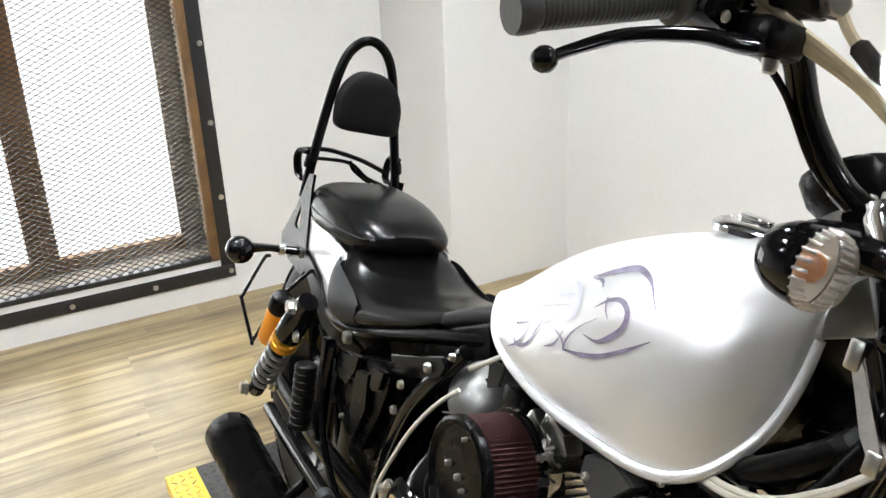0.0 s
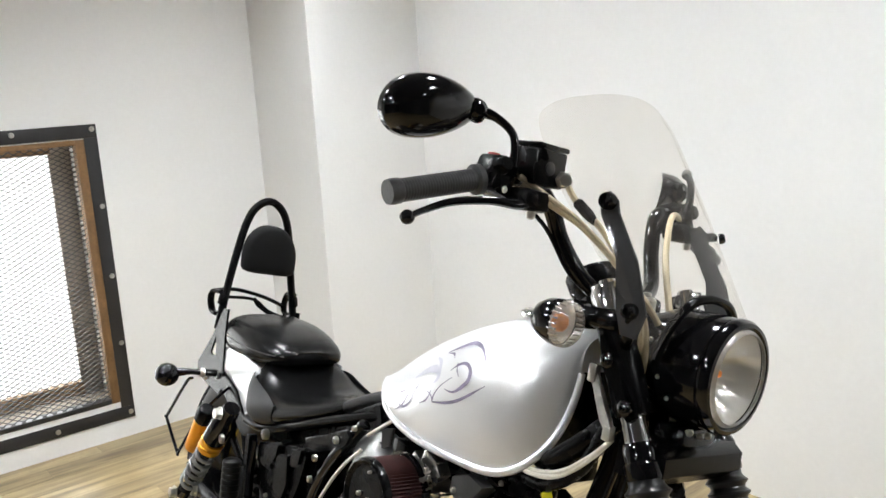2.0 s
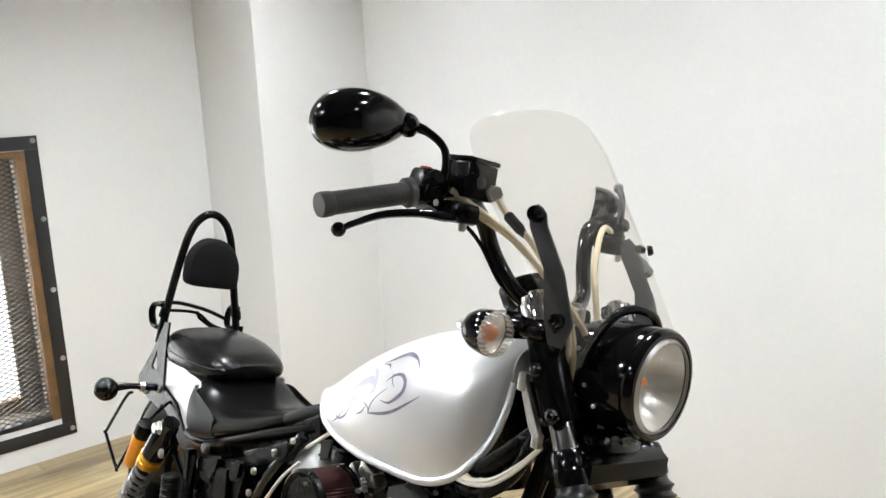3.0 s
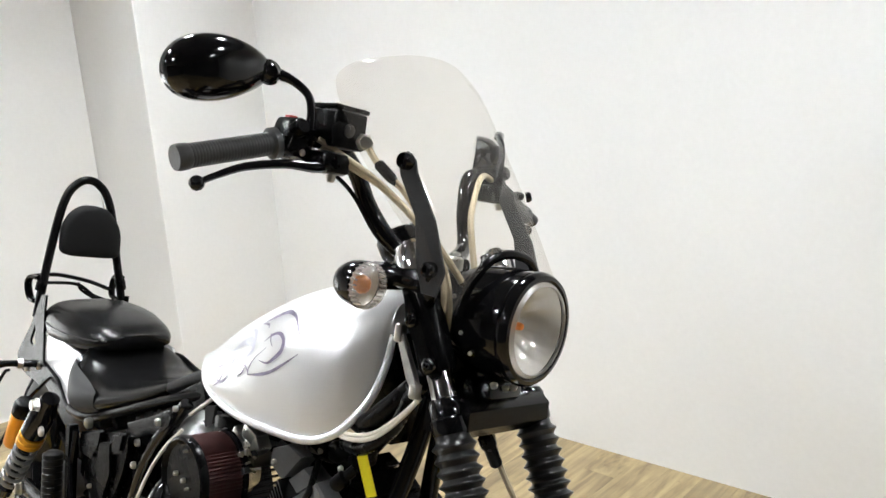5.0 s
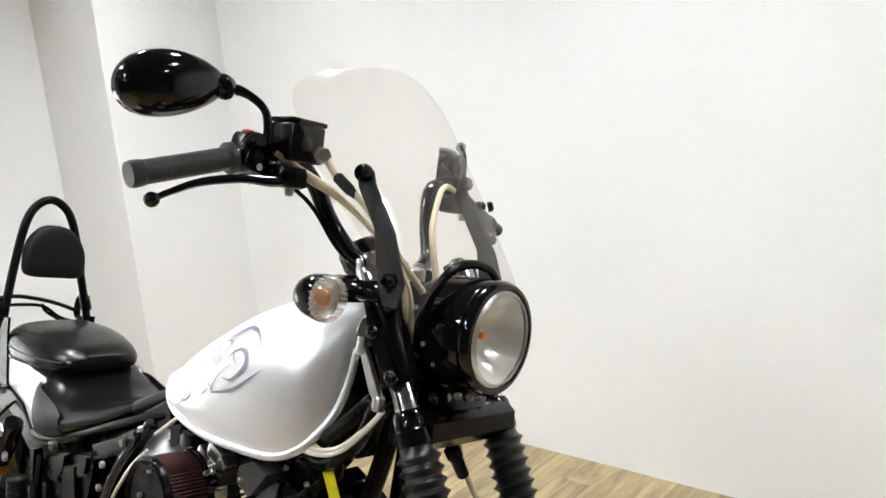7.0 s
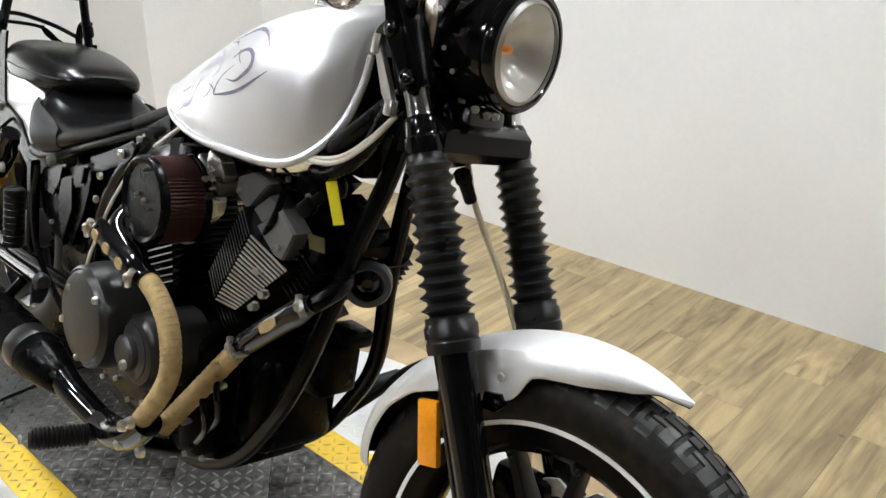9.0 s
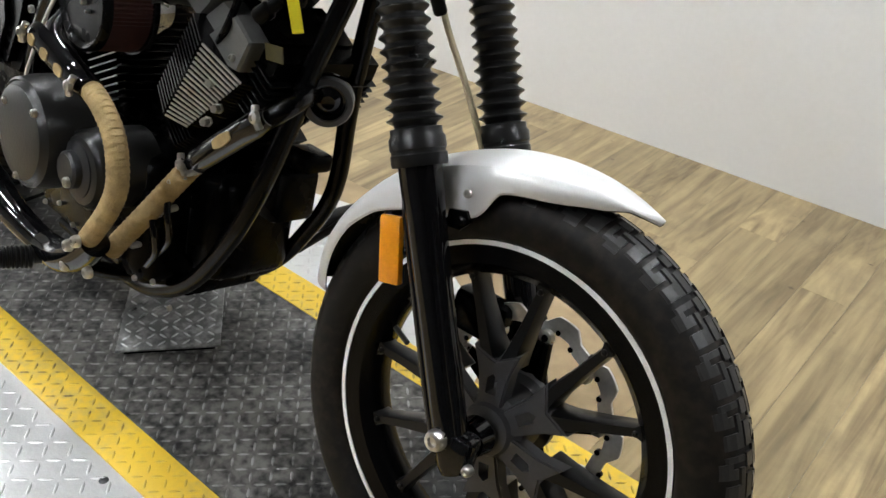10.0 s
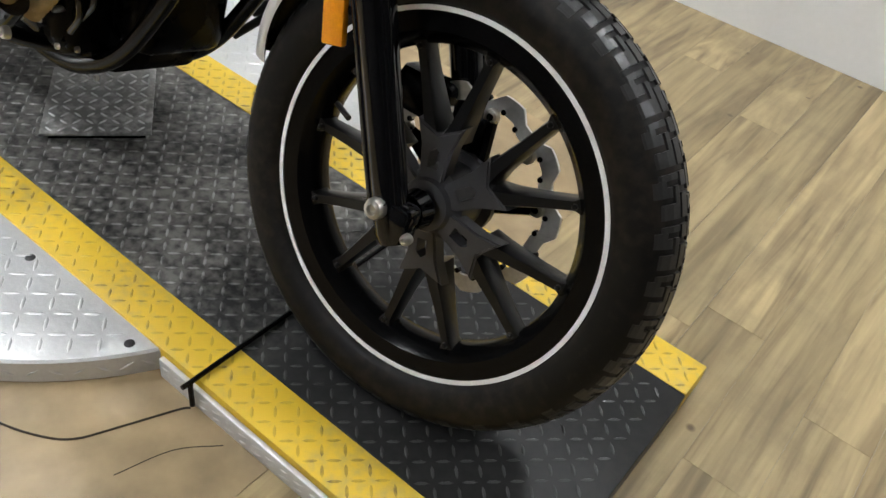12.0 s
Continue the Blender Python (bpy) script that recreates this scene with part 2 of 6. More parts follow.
HOSE = mat("tan_cable_sleeve", (0.50, 0.42, 0.28), 0.45, 0, 0.15, 40)
WHITEHOSE = mat("pale_cable", (0.66, 0.62, 0.54), 0.45, 0, 0.1, 40)
LABEL = mat("faded_olive_label", (0.05, 0.042, 0.012), 0.5, 0, 0.4, 60)
TAGYEL = mat("yellow_tag", (0.85, 0.75, 0.02), 0.45, 0, 0.08, 30)
WHITEP = mat("white_stripe", (0.90, 0.90, 0.89), 0.35, 0, 0.06, 60)
PURPLE = mat("grey_violet_vinyl", (0.23, 0.20, 0.29), 0.4, 0, 0.5, 60)
LILAC = mat("pale_lilac_vinyl", (0.68, 0.675, 0.75), 0.36, 0.4, 0.1, 40)
RED = mat("red_switch", (0.6, 0.05, 0.05), 0.4)
DISC = mat("brake_steel", (0.60, 0.585, 0.56), 0.32, 0.6, 0.18, 60)
# the thin pale film here imitates light reflected off the screen
SCREEN = glass("clear_screen", (0.965, 0.955, 0.94), 0.02, 1.35, 0.07, 0.022, 0.018)
FROST = glass("ribbed_clear_plastic", (0.95, 0.93, 0.90), 0.25, 1.45, 0.2, 0.16, 0.15)
LENSRIM = glass("frosted_lens_rim", (0.90, 0.89, 0.87), 0.40, 1.45, 0.2, 0.26, 0.16)
LENS = glass("clear_lens", (0.95, 0.94, 0.92), 0.03, 1.45, 0.12)
MIRROR = mat("reflector_bowl", (0.96, 0.95, 0.93), 0.22, 0.38, 0.05, 30)

# ---------------------------------------------------------------- mesh helpers


def part(name, bm, material, parent=None, label="", smooth=True, place=None):
    """Links a bmesh as one mesh object, under a thing or a part."""
    bmesh.ops.recalc_face_normals(bm, faces=bm.faces)
    me = bpy.data.meshes.new(name)
    bm.to_mesh(me)
    bm.free()
    me.materials.append(material)
    if smooth:
        me.shade_smooth()
        me.set_sharp_from_angle(angle=radians(38))
    ob = new(name, me)
    if parent is not None:
        ob.parent = parent
    if place is not None:
        ob.matrix_basis = place
    if label:
        ob["label"] = label
    return ob


def box(x0, x1, y0, y1, z0, z1, bevel=0.0, m=None, bm=None, segs=2):
    bm = bm or bmesh.new()
    g = bmesh.ops.create_cube(bm, size=1, matrix=(m or Matrix()) @ Matrix.Translation(((x0 + x1) / 2, (y0 + y1) / 2, (z0 + z1) / 2)) @ Matrix.Diagonal((x1 - x0, y1 - y0, z1 - z0, 1)))
    if bevel:
        es = list({e for v in g["verts"] for e in v.link_edges})
        bmesh.ops.bevel(bm, geom=es, offset=bevel, segments=segs, affect="EDGES", profile=0.5)
    return bm


def smooth_path(pts, n=6):
    """Points along a smooth curve through pts."""
    p = [Vector(a) for a in pts]
    if len(p) < 3:
        return p
    q = [2 * p[0] - p[1], *p, 2 * p[-1] - p[-2]]
    out = []
    for i in range(1, len(q) - 2):
        a, b, c, d = q[i - 1:i + 3]
        for k in range(n):
            t = k / n
            out.append(0.5 * (2 * b + (c - a) * t + (2 * a - 5 * b + 4 * c - d) * t * t + (3 * b - a - 3 * c + d) * t ** 3))
    out.append(p[-1])
    return out


def tube(pts, r, segs=12, curve=6, bm=None, flat=1.0, cap=True):
    """A round (or flattened) tube along a path; r: a radius or one for each point given."""
    bm = bm or bmesh.new()
    path = smooth_path(pts, curve) if curve else [Vector(a) for a in pts]
    n = len(path)
    if isinstance(r, (int, float)):
        rad = [r] * n
    else:
        rad = [float(v) for v in np.interp(np.linspace(0, 1, n), np.linspace(0, 1, len(r)), r)]
    up = Vector((0, 1, 0))
    rings = []
    for i, p in enumerate(path):
        d = (path[min(i + 1, n - 1)] - path[max(i - 1, 0)]).normalized()
        if abs(d.dot(up)) > 0.97:
            up = Vector((1, 0, 0)) if abs(d.x) < 0.9 else Vector((0, 0, 1))
        a = d.cross(up).normalized()
        b = a.cross(d).normalized()
        up = b
        rings.append([bm.verts.new(p + rad[i] * (math.cos(t) * a + flat * math.sin(t) * b)) for t in [2 * math.pi * k / segs for k in range(segs)]])
    for i in range(n - 1):
        for k in range(segs):
            bm.faces.new((rings[i][k], rings[i][(k + 1) % segs], rings[i + 1][(k + 1) % segs], rings[i + 1][k]))
    if cap:
        bm.faces.new(rings[0][::-1])
        bm.faces.new(rings[-1])
    return bm


def axis_frame(o, d):
    return Matrix.Translation(o) @ Vector(d).to_track_quat("Z", "Y").to_matrix().to_4x4()


def lathe(profile, o=(0, 0, 0), d=(0, 0, 1), segs=32, bm=None, closed=False):
    """Turns (radius, height) pairs about the axis d through o."""
    bm = bm or bmesh.new()
    m = axis_frame(o, d)
    rings = []
    for r, h in profile:
        if r < 1e-6:
            rings.append([bm.verts.new(m @ Vector((0, 0, h)))])
        else:
            rings.append([bm.verts.new(m @ Vector((r * math.cos(2 * math.pi * k / segs), r * math.sin(2 * math.pi * k / segs), h))) for k in range(segs)])
    pairs = list(zip(rings, rings[1:]))
    if closed:
        pairs.append((rings[-1], rings[0]))
    for a, b in pairs:
        for k in range(segs):
            j = (k + 1) % segs
            va = (a[k], a[j]) if len(a) > 1 else (a[0],)
            vb = (b[j], b[k]) if len(b) > 1 else (b[0],)
            if len(va) + len(vb) > 2:
                bm.faces.new((*va, *vb))
    return bm


def loft(rings, bm=None, close=True, caps=True):
    bm = bm or bmesh.new()
    vs = [[bm.verts.new(p) for p in r] for r in rings]
    n = len(vs[0])
    for a, b in zip(vs, vs[1:]):
        for k in range(n if close else n - 1):
            j = (k + 1) % n
            bm.faces.new((a[k], a[j], b[j], b[k]))
    if caps:
        bm.faces.new(vs[0][::-1])
        bm.faces.new(vs[-1])
    return bm


def plate(outline, thick, m=None, bm=None, bevel=0.0):
    """A flat outline in x, z given a thickness across y."""
    bm = bm or bmesh.new()
    m = m or Matrix()
    a = [bm.verts.new(m @ Vector((x, -thick / 2, z))) for x, z in outline]
    b = [bm.verts.new(m @ Vector((x, thick / 2, z))) for x, z in outline]
    n = len(a)
    fs = [bm.faces.new(a), bm.faces.new(b[::-1])]
    for k in range(n):
        bm.faces.new((a[k], b[k], b[(k + 1) % n], a[(k + 1) % n]))
    if bevel:
        es = [e for f in fs for e in f.edges]
        bmesh.ops.bevel(bm, geom=es, offset=bevel, segments=2, affect="EDGES")
    return bm


def bolt(o, d=(0, -1, 0), r=0.008, h=0.006, bm=None, hexagon=False):
    """A domed or hexagon head with a flange and a drive recess."""
    if hexagon:
        bm = lathe([(0, 0), (r * 1.25, 0), (r * 1.25, h * 0.25), (r, h * 0.25), (r, h * 0.9), (r * 0.85, h), (0, h)], o, d, 6, bm)
        return bm
    return lathe([(r, 0), (r, h * 0.5), (r * 0.85, h * 0.85), (r * 0.5, h), (r * 0.45, h * 0.6), (0, h * 0.55)], o, d, 12, bm)


def steps(stations, n):
    """Smoothly spaced rows between the stations given."""
    rows = smooth_path([Vector(s[:3]) for s in stations], n)
    rest = smooth_path([Vector((*s[3:], 0, 0)[:3]) for s in stations], n)
    return [(*a, *b) for a, b in zip(rows, rest)]


# ---------------------------------------------------------------- the room
WX, CX, CY0 = -3.27, -2.75, 1.048
tagged(part("floor", box(-3.7, 3.6, -4.2, 1.95, -0.12, -0.004), JOINT, smooth=False), "brown vinyl plank floor with knots and dark joints", kind="structure")

# window wall with an opening through it
wb = bmesh.new()
WY0, WY1, WZ0, WZ1 = -1.25, 0.245, 0.165, 1.315
for y0, y1, z0, z1 in ((-4.2, WY0, 0, 3.4), (WY1, 1.045, 0, 3.4), (WY0, WY1, 0, WZ0), (WY0, WY1, WZ1, 3.4)):
    box(WX - 0.3, WX, y0, y1, z0, z1, bm=wb)
tagged(part("wall_window", wb, WALL, smooth=False), "white painted wall with a deep window opening", kind="structure")
tagged(part("wall_pier", box(WX - 0.3, CX, CY0, 1.95, 0, 3.4, 0.004), WALL, smooth=False), "white painted boxed-out pier in the corner", kind="structure")
# far side wall, a little out of square
fb = bmesh.new()
a = [(CX, 1.622), (3.6, 1.800), (3.6, 1.95), (CX, 1.95)]
lo_, hi_ = [fb.verts.new((x, y, 0)) for x, y in a], [fb.verts.new((x, y, 3.4)) for x, y in a]
fb.faces.new(lo_), fb.faces.new(hi_)
for k in range(4):
    fb.faces.new((lo_[k], lo_[(k + 1) % 4], hi_[(k + 1) % 4], hi_[k]))
tagged(part("wall_side", fb, WALL, smooth=False), "long white painted wall with faint scuffs", kind="structure")
# added walls and low ceiling, never seen, dark to cut bounce and reflections
tagged(part("wall_behind", box(-3.7, 3.6, -4.4, -4.2, 0, 3.4), UNSEEN_DARK, smooth=False), "unseen wall, made dark to keep reflections dark", kind="structure")
tagged(part("wall_end", box(3.6, 3.8, -4.4, 1.95, 0, 3.4), UNSEEN_DARK, smooth=False), "unseen wall, made dark to keep reflections dark", kind="structure")
tagged(part("ceiling", box(-3.7, 3.8, -4.4, 1.95, 2.60, 2.72), UNSEEN_DARK, smooth=False), "unseen low ceiling, made dark to keep reflections dark", kind="structure")

# planks run across the room; each one an object on shared meshes
floor_ob = bpy.data.objects["floor"]
PW, PL = 0.12, 1.30
plank_bm = box(-PW / 2 + 0.0003, PW / 2 - 0.0003, -PL / 2 + 0.0003, PL / 2 - 0.0003, -0.012, 0.0)
pm = bpy.data.meshes.new("plank")
plank_bm.to_mesh(pm)
plank_bm.free()
pm.materials.append(PLANK)
rng = random.Random(7)
for i in range(58):
    x = -3.30 + PW * (i + 0.5)
    shift = rng.uniform(0, PL)
    for j in range(6):
        y = -4.2 + shift - PL / 2 + PL * j
        y0, y1 = max(y - PL / 2, -4.2), min(y + PL / 2, 1.80)
        if y1 - y0 < 0.05 or x > 3.55:
            continue
        p = new("plank", pm)
        p.parent = floor_ob
        p.location = (x, (y0 + y1) / 2, 0)
        p.scale = (1, (y1 - y0) / PL, 1)

# ---------------------------------------------------------------- window
win = tagged(new("window_1"), "tall old timber window behind a bolted steel mesh guard", kind="structure")
FY0, FY1, FZ0, FZ1 = -1.30, 0.305, 0.085, 1.375
ft, fw = 0.006, 0.055
for name, b in (("guard_frame", (FY0, FY1, FZ0, FZ0 + fw)), ("guard_frame", (FY0, FY1, FZ1 - fw, FZ1)), ("guard_frame", (FY1 - fw, FY1, FZ0 + fw, FZ1 - fw)), ("guard_frame", (FY0, FY0 + fw, FZ0 + fw, FZ1 - fw))):
    part(name, box(WX + 0.001, WX + ft, b[0], b[1], b[2], b[3], 0.0015), BLACKSTEEL, win, "black steel flat bar with bolts")
# timber lining inside the guard
for y0, y1, z0, z1 in ((WY1 - 0.03, WY1 + 0.008, WZ0, WZ1), (WY0, WY0 + 0.03, WZ0, WZ1), (WY0 + 0.03, WY1 - 0.03, WZ0 - 0.0, WZ0 + 0.022), (WY0 + 0.03, WY1 - 0.03, WZ1 - 0.022, WZ1)):
    part("lining", box(WX - 0.05, WX + 0.004, y0, y1, z0, z1, 0.003), BLACKSTEEL if z1 < 0.3 else OLDWOOD, win, "dark lower rail" if z1 < 0.3 else "worn brown timber lining")
for z in (0.112, 0.429, 0.729, 1.031, 1.355):
    part("guard_bolt", bolt((WX + ft, FY1 - 0.018, z), (1, 0, 0), 0.011, 0.006), ZINC, win)
for y in (-0.02, -0.33, -0.64, -0.95):
    for z in (FZ0 + 0.025, FZ1 - 0.02):
        part("guard_bolt", bolt((WX + ft, y, z), (1, 0, 0), 0.011, 0.006), ZINC, win)
# expanded mesh: two families of slanted strands
mb = bmesh.new()
CW, CH, sw = 0.040, 0.0205, 0.0036
y_lo, y_hi, z_lo, z_hi = FY0 + 0.04, FY1 - 0.045, FZ0 + 0.045, FZ1 - 0.045
slope = CH / CW
k0 = int((z_lo - slope * (y_hi - y_lo)) / CH) - 2
for s in (1, -1):
    c = z_lo - slope * (y_hi - y_lo) if s > 0 else z_lo
    top = z_hi if s > 0 else z_hi + slope * (y_hi - y_lo)
    while c < top:
        ya, yb = y_lo, y_hi
        za, zb = c, c + s * slope * (yb - ya)
        pts = []
        for (y, z) in ((ya, za), (yb, zb)):
            pts.append([y, z])
        for q in range(2):
            y, z = pts[q]
            zc = min(max(z, z_lo), z_hi)
            pts[q] = [y + (zc - z) / (s * slope), zc]
        if y_lo - 1e-6 <= pts[0][0] < pts[1][0] <= y_hi + 1e-6:
            (ya, za), (yb, zb) = pts
            x0 = WX - 0.006 + (0.0012 if s > 0 else -0.0012)
            v = [mb.verts.new((x0 + dx, y, z + dz)) for y, z in ((ya, za), (yb, zb)) for dx, dz in ((0.002, -sw / 2), (0.002, sw / 2), (-0.002, sw / 2), (-0.002, -sw / 2))]
            for q in range(4):
                mb.faces.new((v[q], v[(q + 1) % 4], v[4 + (q + 1) % 4], v[4 + q]))
        c += CH
part("mesh_guard", mb, BLACKSTEEL, win, "dark expanded steel mesh", smooth=False)
# sash set back in the opening
SX = WX - 0.20
for y0, y1, z0, z1, mt in ((0.165, WY1, WZ0, WZ1, GREYWOOD), (WY0, 0.165, WZ0, 0.235, OLDWOOD), (WY0, 0.165, WZ1 - 0.06, WZ1, OLDWOOD), (-0.435, -0.325, 0.235, WZ1 - 0.06, OLDWOOD), (WY0, WY0 + 0.06, 0.235, WZ1 - 0.06, OLDWOOD)):
    part("sash", box(SX - 0.045, SX, y0, y1, z0, z1, 0.004), mt, win, "weathered brown timber sash")
part("sash_bead", box(SX, SX + 0.014, 0.150, 0.166, 0.235, WZ1 - 0.06, 0.002), GREYWOOD, win)
part("sill", box(SX, WX - 0.05, WY0, WY1, WZ0 - 0.0, WZ0 + 0.012, 0.003), GREYWOOD, win, "grey painted sill")
for y0, y1 in ((WY0 + 0.06, -0.435), (-0.325, 0.165)):
    pn = part("pane", box(SX - 0.026, SX - 0.022, y0, y1, 0.235, WZ1 - 0.06), LENS, win, "clear glass pane", smooth=False)
    pn.visible_shadow = False
tagged(part("backdrop", box(-4.6, -4.58, -3.0, 2.2, -0.6, 3.4), DAYLIGHT, smooth=False), "white daylight outside the window", kind="structure")

# ---------------------------------------------------------------- ceiling lights
def ceiling_light():
    root = tagged(new("ceiling_light"), "round white ceiling downlight in a black can", "ceiling light", "ceiling lights")
    part("can", lathe([(0.118, 0.0), (0.126, 0.0), (0.126, 0.11), (0.118, 0.11)], (0, 0, -0.03), (0, 0, 1), 32, closed=True), SATIN, root)
    part("diffuser", lathe([(0, 0.0), (0.116, 0.0), (0.116, 0.012), (0, 0.012)], (0, 0, 0.04), (0, 0, 1), 32), LAMP, root, "glowing white diffuser")
    return root


LAMP = glow("lamp_diffuser", (0.95, 0.98, 1.0), 215.0)
first = ceiling_light()
first.matrix_basis = pose(-0.8, -1.5, 2.52)
for x, y in ((-2.2, -1.6), (-1.7, -0.5), (-0.6, 0.75), (0.7, 0.9), (2.0, 0.85), (-2.05, 0.65), (-0.1, -2.3), (-0.6, -3.2)):
    copy_thing(first, pose(x, y, 2.52))

# ---------------------------------------------------------------- turntable and deck
H, DX0, DX1, DY0, DY1, YB = 0.055, -2.04, 0.372, -0.267, 0.333, 0.083
TC = (-0.834, 0.033)


def lozenges(name, spots, z, length, width, height, material, parent, label):
    """Raised tread marks: low pointed ridges."""
    vs, fs = [], []
    for x, y, ang in spots:
        c, s = math.cos(ang), math.sin(ang)
        n = len(vs)
        for u, v, h in ((-1, 0, 0), (-0.45, -1, 0), (0.45, -1, 0), (1, 0, 0), (0.45, 1, 0), (-0.45, 1, 0), (-0.5, 0, 1), (0.5, 0, 1)):
            a, b = u * length / 2, v * width / 2
            vs.append((x + c * a - s * b, y + s * a + c * b, z + h * height))
        fs += [[n + q for q in f] for f in ((0, 1, 6), (1, 2, 7, 6), (2, 3, 7), (3, 4, 7), (4, 5, 6, 7), (5, 0, 6))]
    me = bpy.data.meshes.new(name)
    me.from_pydata(vs, [], fs)
    me.materials.append(material)
    me.shade_smooth()
    ob = new(name, me)
    ob.parent = parent
    return tagged(ob, label, kind="stuff")


def grid(x0, x1, y0, y1, pitch, keep=None):
    out = []
    for i in range(int((x1 - x0) / pitch)):
        for j in range(int((y1 - y0) / pitch)):
            x, y = x0 + (i + 0.5) * pitch, y0 + (j + 0.5) * pitch
            if keep is None or keep(x, y):
                out.append((x, y, radians(45) if (i + j) % 2 else radians(-45)))
    return out


turntable = tagged(new("turntable"), "round bare aluminium tread-plate turntable on the floor", "turntable")
part("disc", lathe([(0, 0), (0.622, 0), (0.632, 0.004), (0.632, 0.046), (0.628, 0.050), (0, 0.050)], (*TC, 0), (0, 0, 1), 96), TREADALU, turntable, "bare aluminium tread plate", smooth=True)


def on_disc(x, y):
    return math.hypot(x - TC[0], y - TC[1]) < 0.61 and not DY0 - 0.012 < y < DY1 + 0.012


lozenges("disc_tread", grid(-1.47, -0.19, -0.61, 0.68, 0.030, on_disc), 0.050, 0.031, 0.0058, 0.0024, TREADALU, turntable, "raised tread marks")
sb = bmesh.new()
for k in range(120):
    t = 2 * math.pi * k / 120
    o = (TC[0] + 0.632 * math.cos(t), TC[1] + 0.632 * math.sin(t), 0.025)
    d = Vector((math.cos(t), math.sin(t), 0))
    side = Vector((-math.sin(t), math.cos(t), 0))
    w = (side * 0.011 + Vector((0, 0, 0.007 if k % 2 else -0.007)))
    n = Vector((0, 0, 1)).lerp(side, 0.3).normalized() * 0.0028
    tip = d * 0.0022
    q = [sb.verts.new(Vector(o) + v) for v in (w, n, -w, -n, tip + w * 0.4, tip - w * 0.4)]
    for f in ((0, 1, 4), (1, 2, 5, 4), (2, 3, 5), (3, 0, 4, 5)):
        sb.faces.new([q[i] for i in f])
tagged(part("edge_tread", sb, TREADALU, turntable), "raised tread marks", kind="stuff")
for x, y in ((-0.318, -0.292), (-0.575, -0.292), (-1.09, -0.292), (-1.35, -0.292)):
    part("screw", lathe([(0, 0.0512), (0.007, 0.0512), (0.0085, 0.0502), (0.0085, 0.0495)], (x, y, 0), (0, 0, 1), 12), DARKGREY, turntable)

deck = tagged(new("bike_deck"), "long black tread-plate deck with yellow painted edges across the turntable", "platform")
part("deck_plate", box(DX0, DX1, DY0 + YB, DY1 - YB, 0.008, H, 0.002), DECK, deck, "worn black tread plate")
part("yellow_edge", box(DX0, DX1, DY0, DY0 + YB - 0.0006, 0.008, H, 0.002), YELLOW, deck, "yellow painted edge strip")
part("yellow_edge", box(DX0, DX1, DY1 - YB + 0.0006, DY1, 0.008, H, 0.002), YELLOW, deck, "yellow painted edge strip")
lozenges("deck_tread", grid(DX0 + 0.01, DX1 - 0.005, DY0 + YB, DY1 - YB, 0.0245), H, 0.0225, 0.0046, 0.0024, DECKTOP, deck, "raised tread marks")
for y0, y1 in ((DY0 + 0.003, DY0 + YB), (DY1 - YB, DY1 - 0.003)):
    lozenges("edge_tread", grid(DX0 + 0.01, DX1 - 0.005, y0, y1, 0.0235), H, 0.0220, 0.0046, 0.0022, YELTOP, deck, "raised tread marks")
lp = bmesh.new()
box(-0.27, DX1, DY0 - 0.010, DY0 - 0.001, 0.0, H - 0.012, 0.002, bm=lp)
part("side_lip", lp, TREADALU, deck, "bare metal side lip")
lb = bmesh.new()
for i in range(22):
    x = -0.255 + 0.0285 * i
    for z in (0.014, 0.030):
        a = 0.011 if (i + (z > 0.02)) % 2 else 0.009
        q = [lb.verts.new((x + dx, DY0 - 0.0102 - dy, z + dz)) for dx, dy, dz in ((-a, 0, -0.003), (0, 0, 0.002), (a, 0, 0.003), (0, 0, -0.002), (0, 0.002, 0))]
        for f in ((0, 1, 4), (1, 2, 4), (2, 3, 4), (3, 0, 4)):
            lb.faces.new([q[k] for k in f])
tagged(part("lip_tread", lb, TREADALU, deck), "raised tread marks", kind="stuff")

# bent rods that pin the deck's hinged ends
def deck_rod():
    return tagged(part("hold_down_rod", tube([(0, 0.30, H + 0.009), (0, 0, H + 0.009), (0, DY0 - 0.010, H + 0.009), (0, DY0 - 0.016, H + 0.004), (0.002, DY0 - 0.017, 0.012)], 0.0042, 8, 4), SATIN), "thin black steel rod bent down over the deck edge", "rod", "deck rods")


rod = deck_rod()
rod.matrix_basis = pose(-0.188, 0, 0)
copy_thing(rod, pose(-1.505, 0, 0))

# loose plate under the engine
support = tagged(new("tread_plate_block"), "loose bare tread-plate block under the engine", "block")
pa = math.atan2(0.152, 0.128)
PMt = Matrix.Translation((-0.826, -0.111, 0)) @ Matrix.Rotation(pa, 4, "Z")
part("plate_top", box(0, 0.20, 0, 0.235, 0.070, 0.075, 0.001, m=PMt), SHADED_PLATE, support, "scuffed aluminium tread plate, engine's shade in its colour")
part("riser", box(0.012, 0.188, 0.012, 0.223, H + 0.0005, 0.0695, 0.001, m=PMt), SATIN, support, "dark timber riser")
sp = []
for x, y, ang in grid(0.004, 0.196, 0.004, 0.231, 0.0235):
    v = PMt @ Vector((x, y, 0))
    sp.append((v.x, v.y, ang + pa))
lozenges("plate_tread", sp, 0.075, 0.0215, 0.0050, 0.0024, TREADALU, support, "raised tread marks")
# sheet of marbled wood-print flooring laid round the turntable, with dark cuts in it
tagged(part("floor_patch", box(-1.95, -0.03, -1.25, 0.80, 0.0006, 0.0022), MARBLE, smooth=False), "marbled brown floor sheet round the turntable", kind="structure")
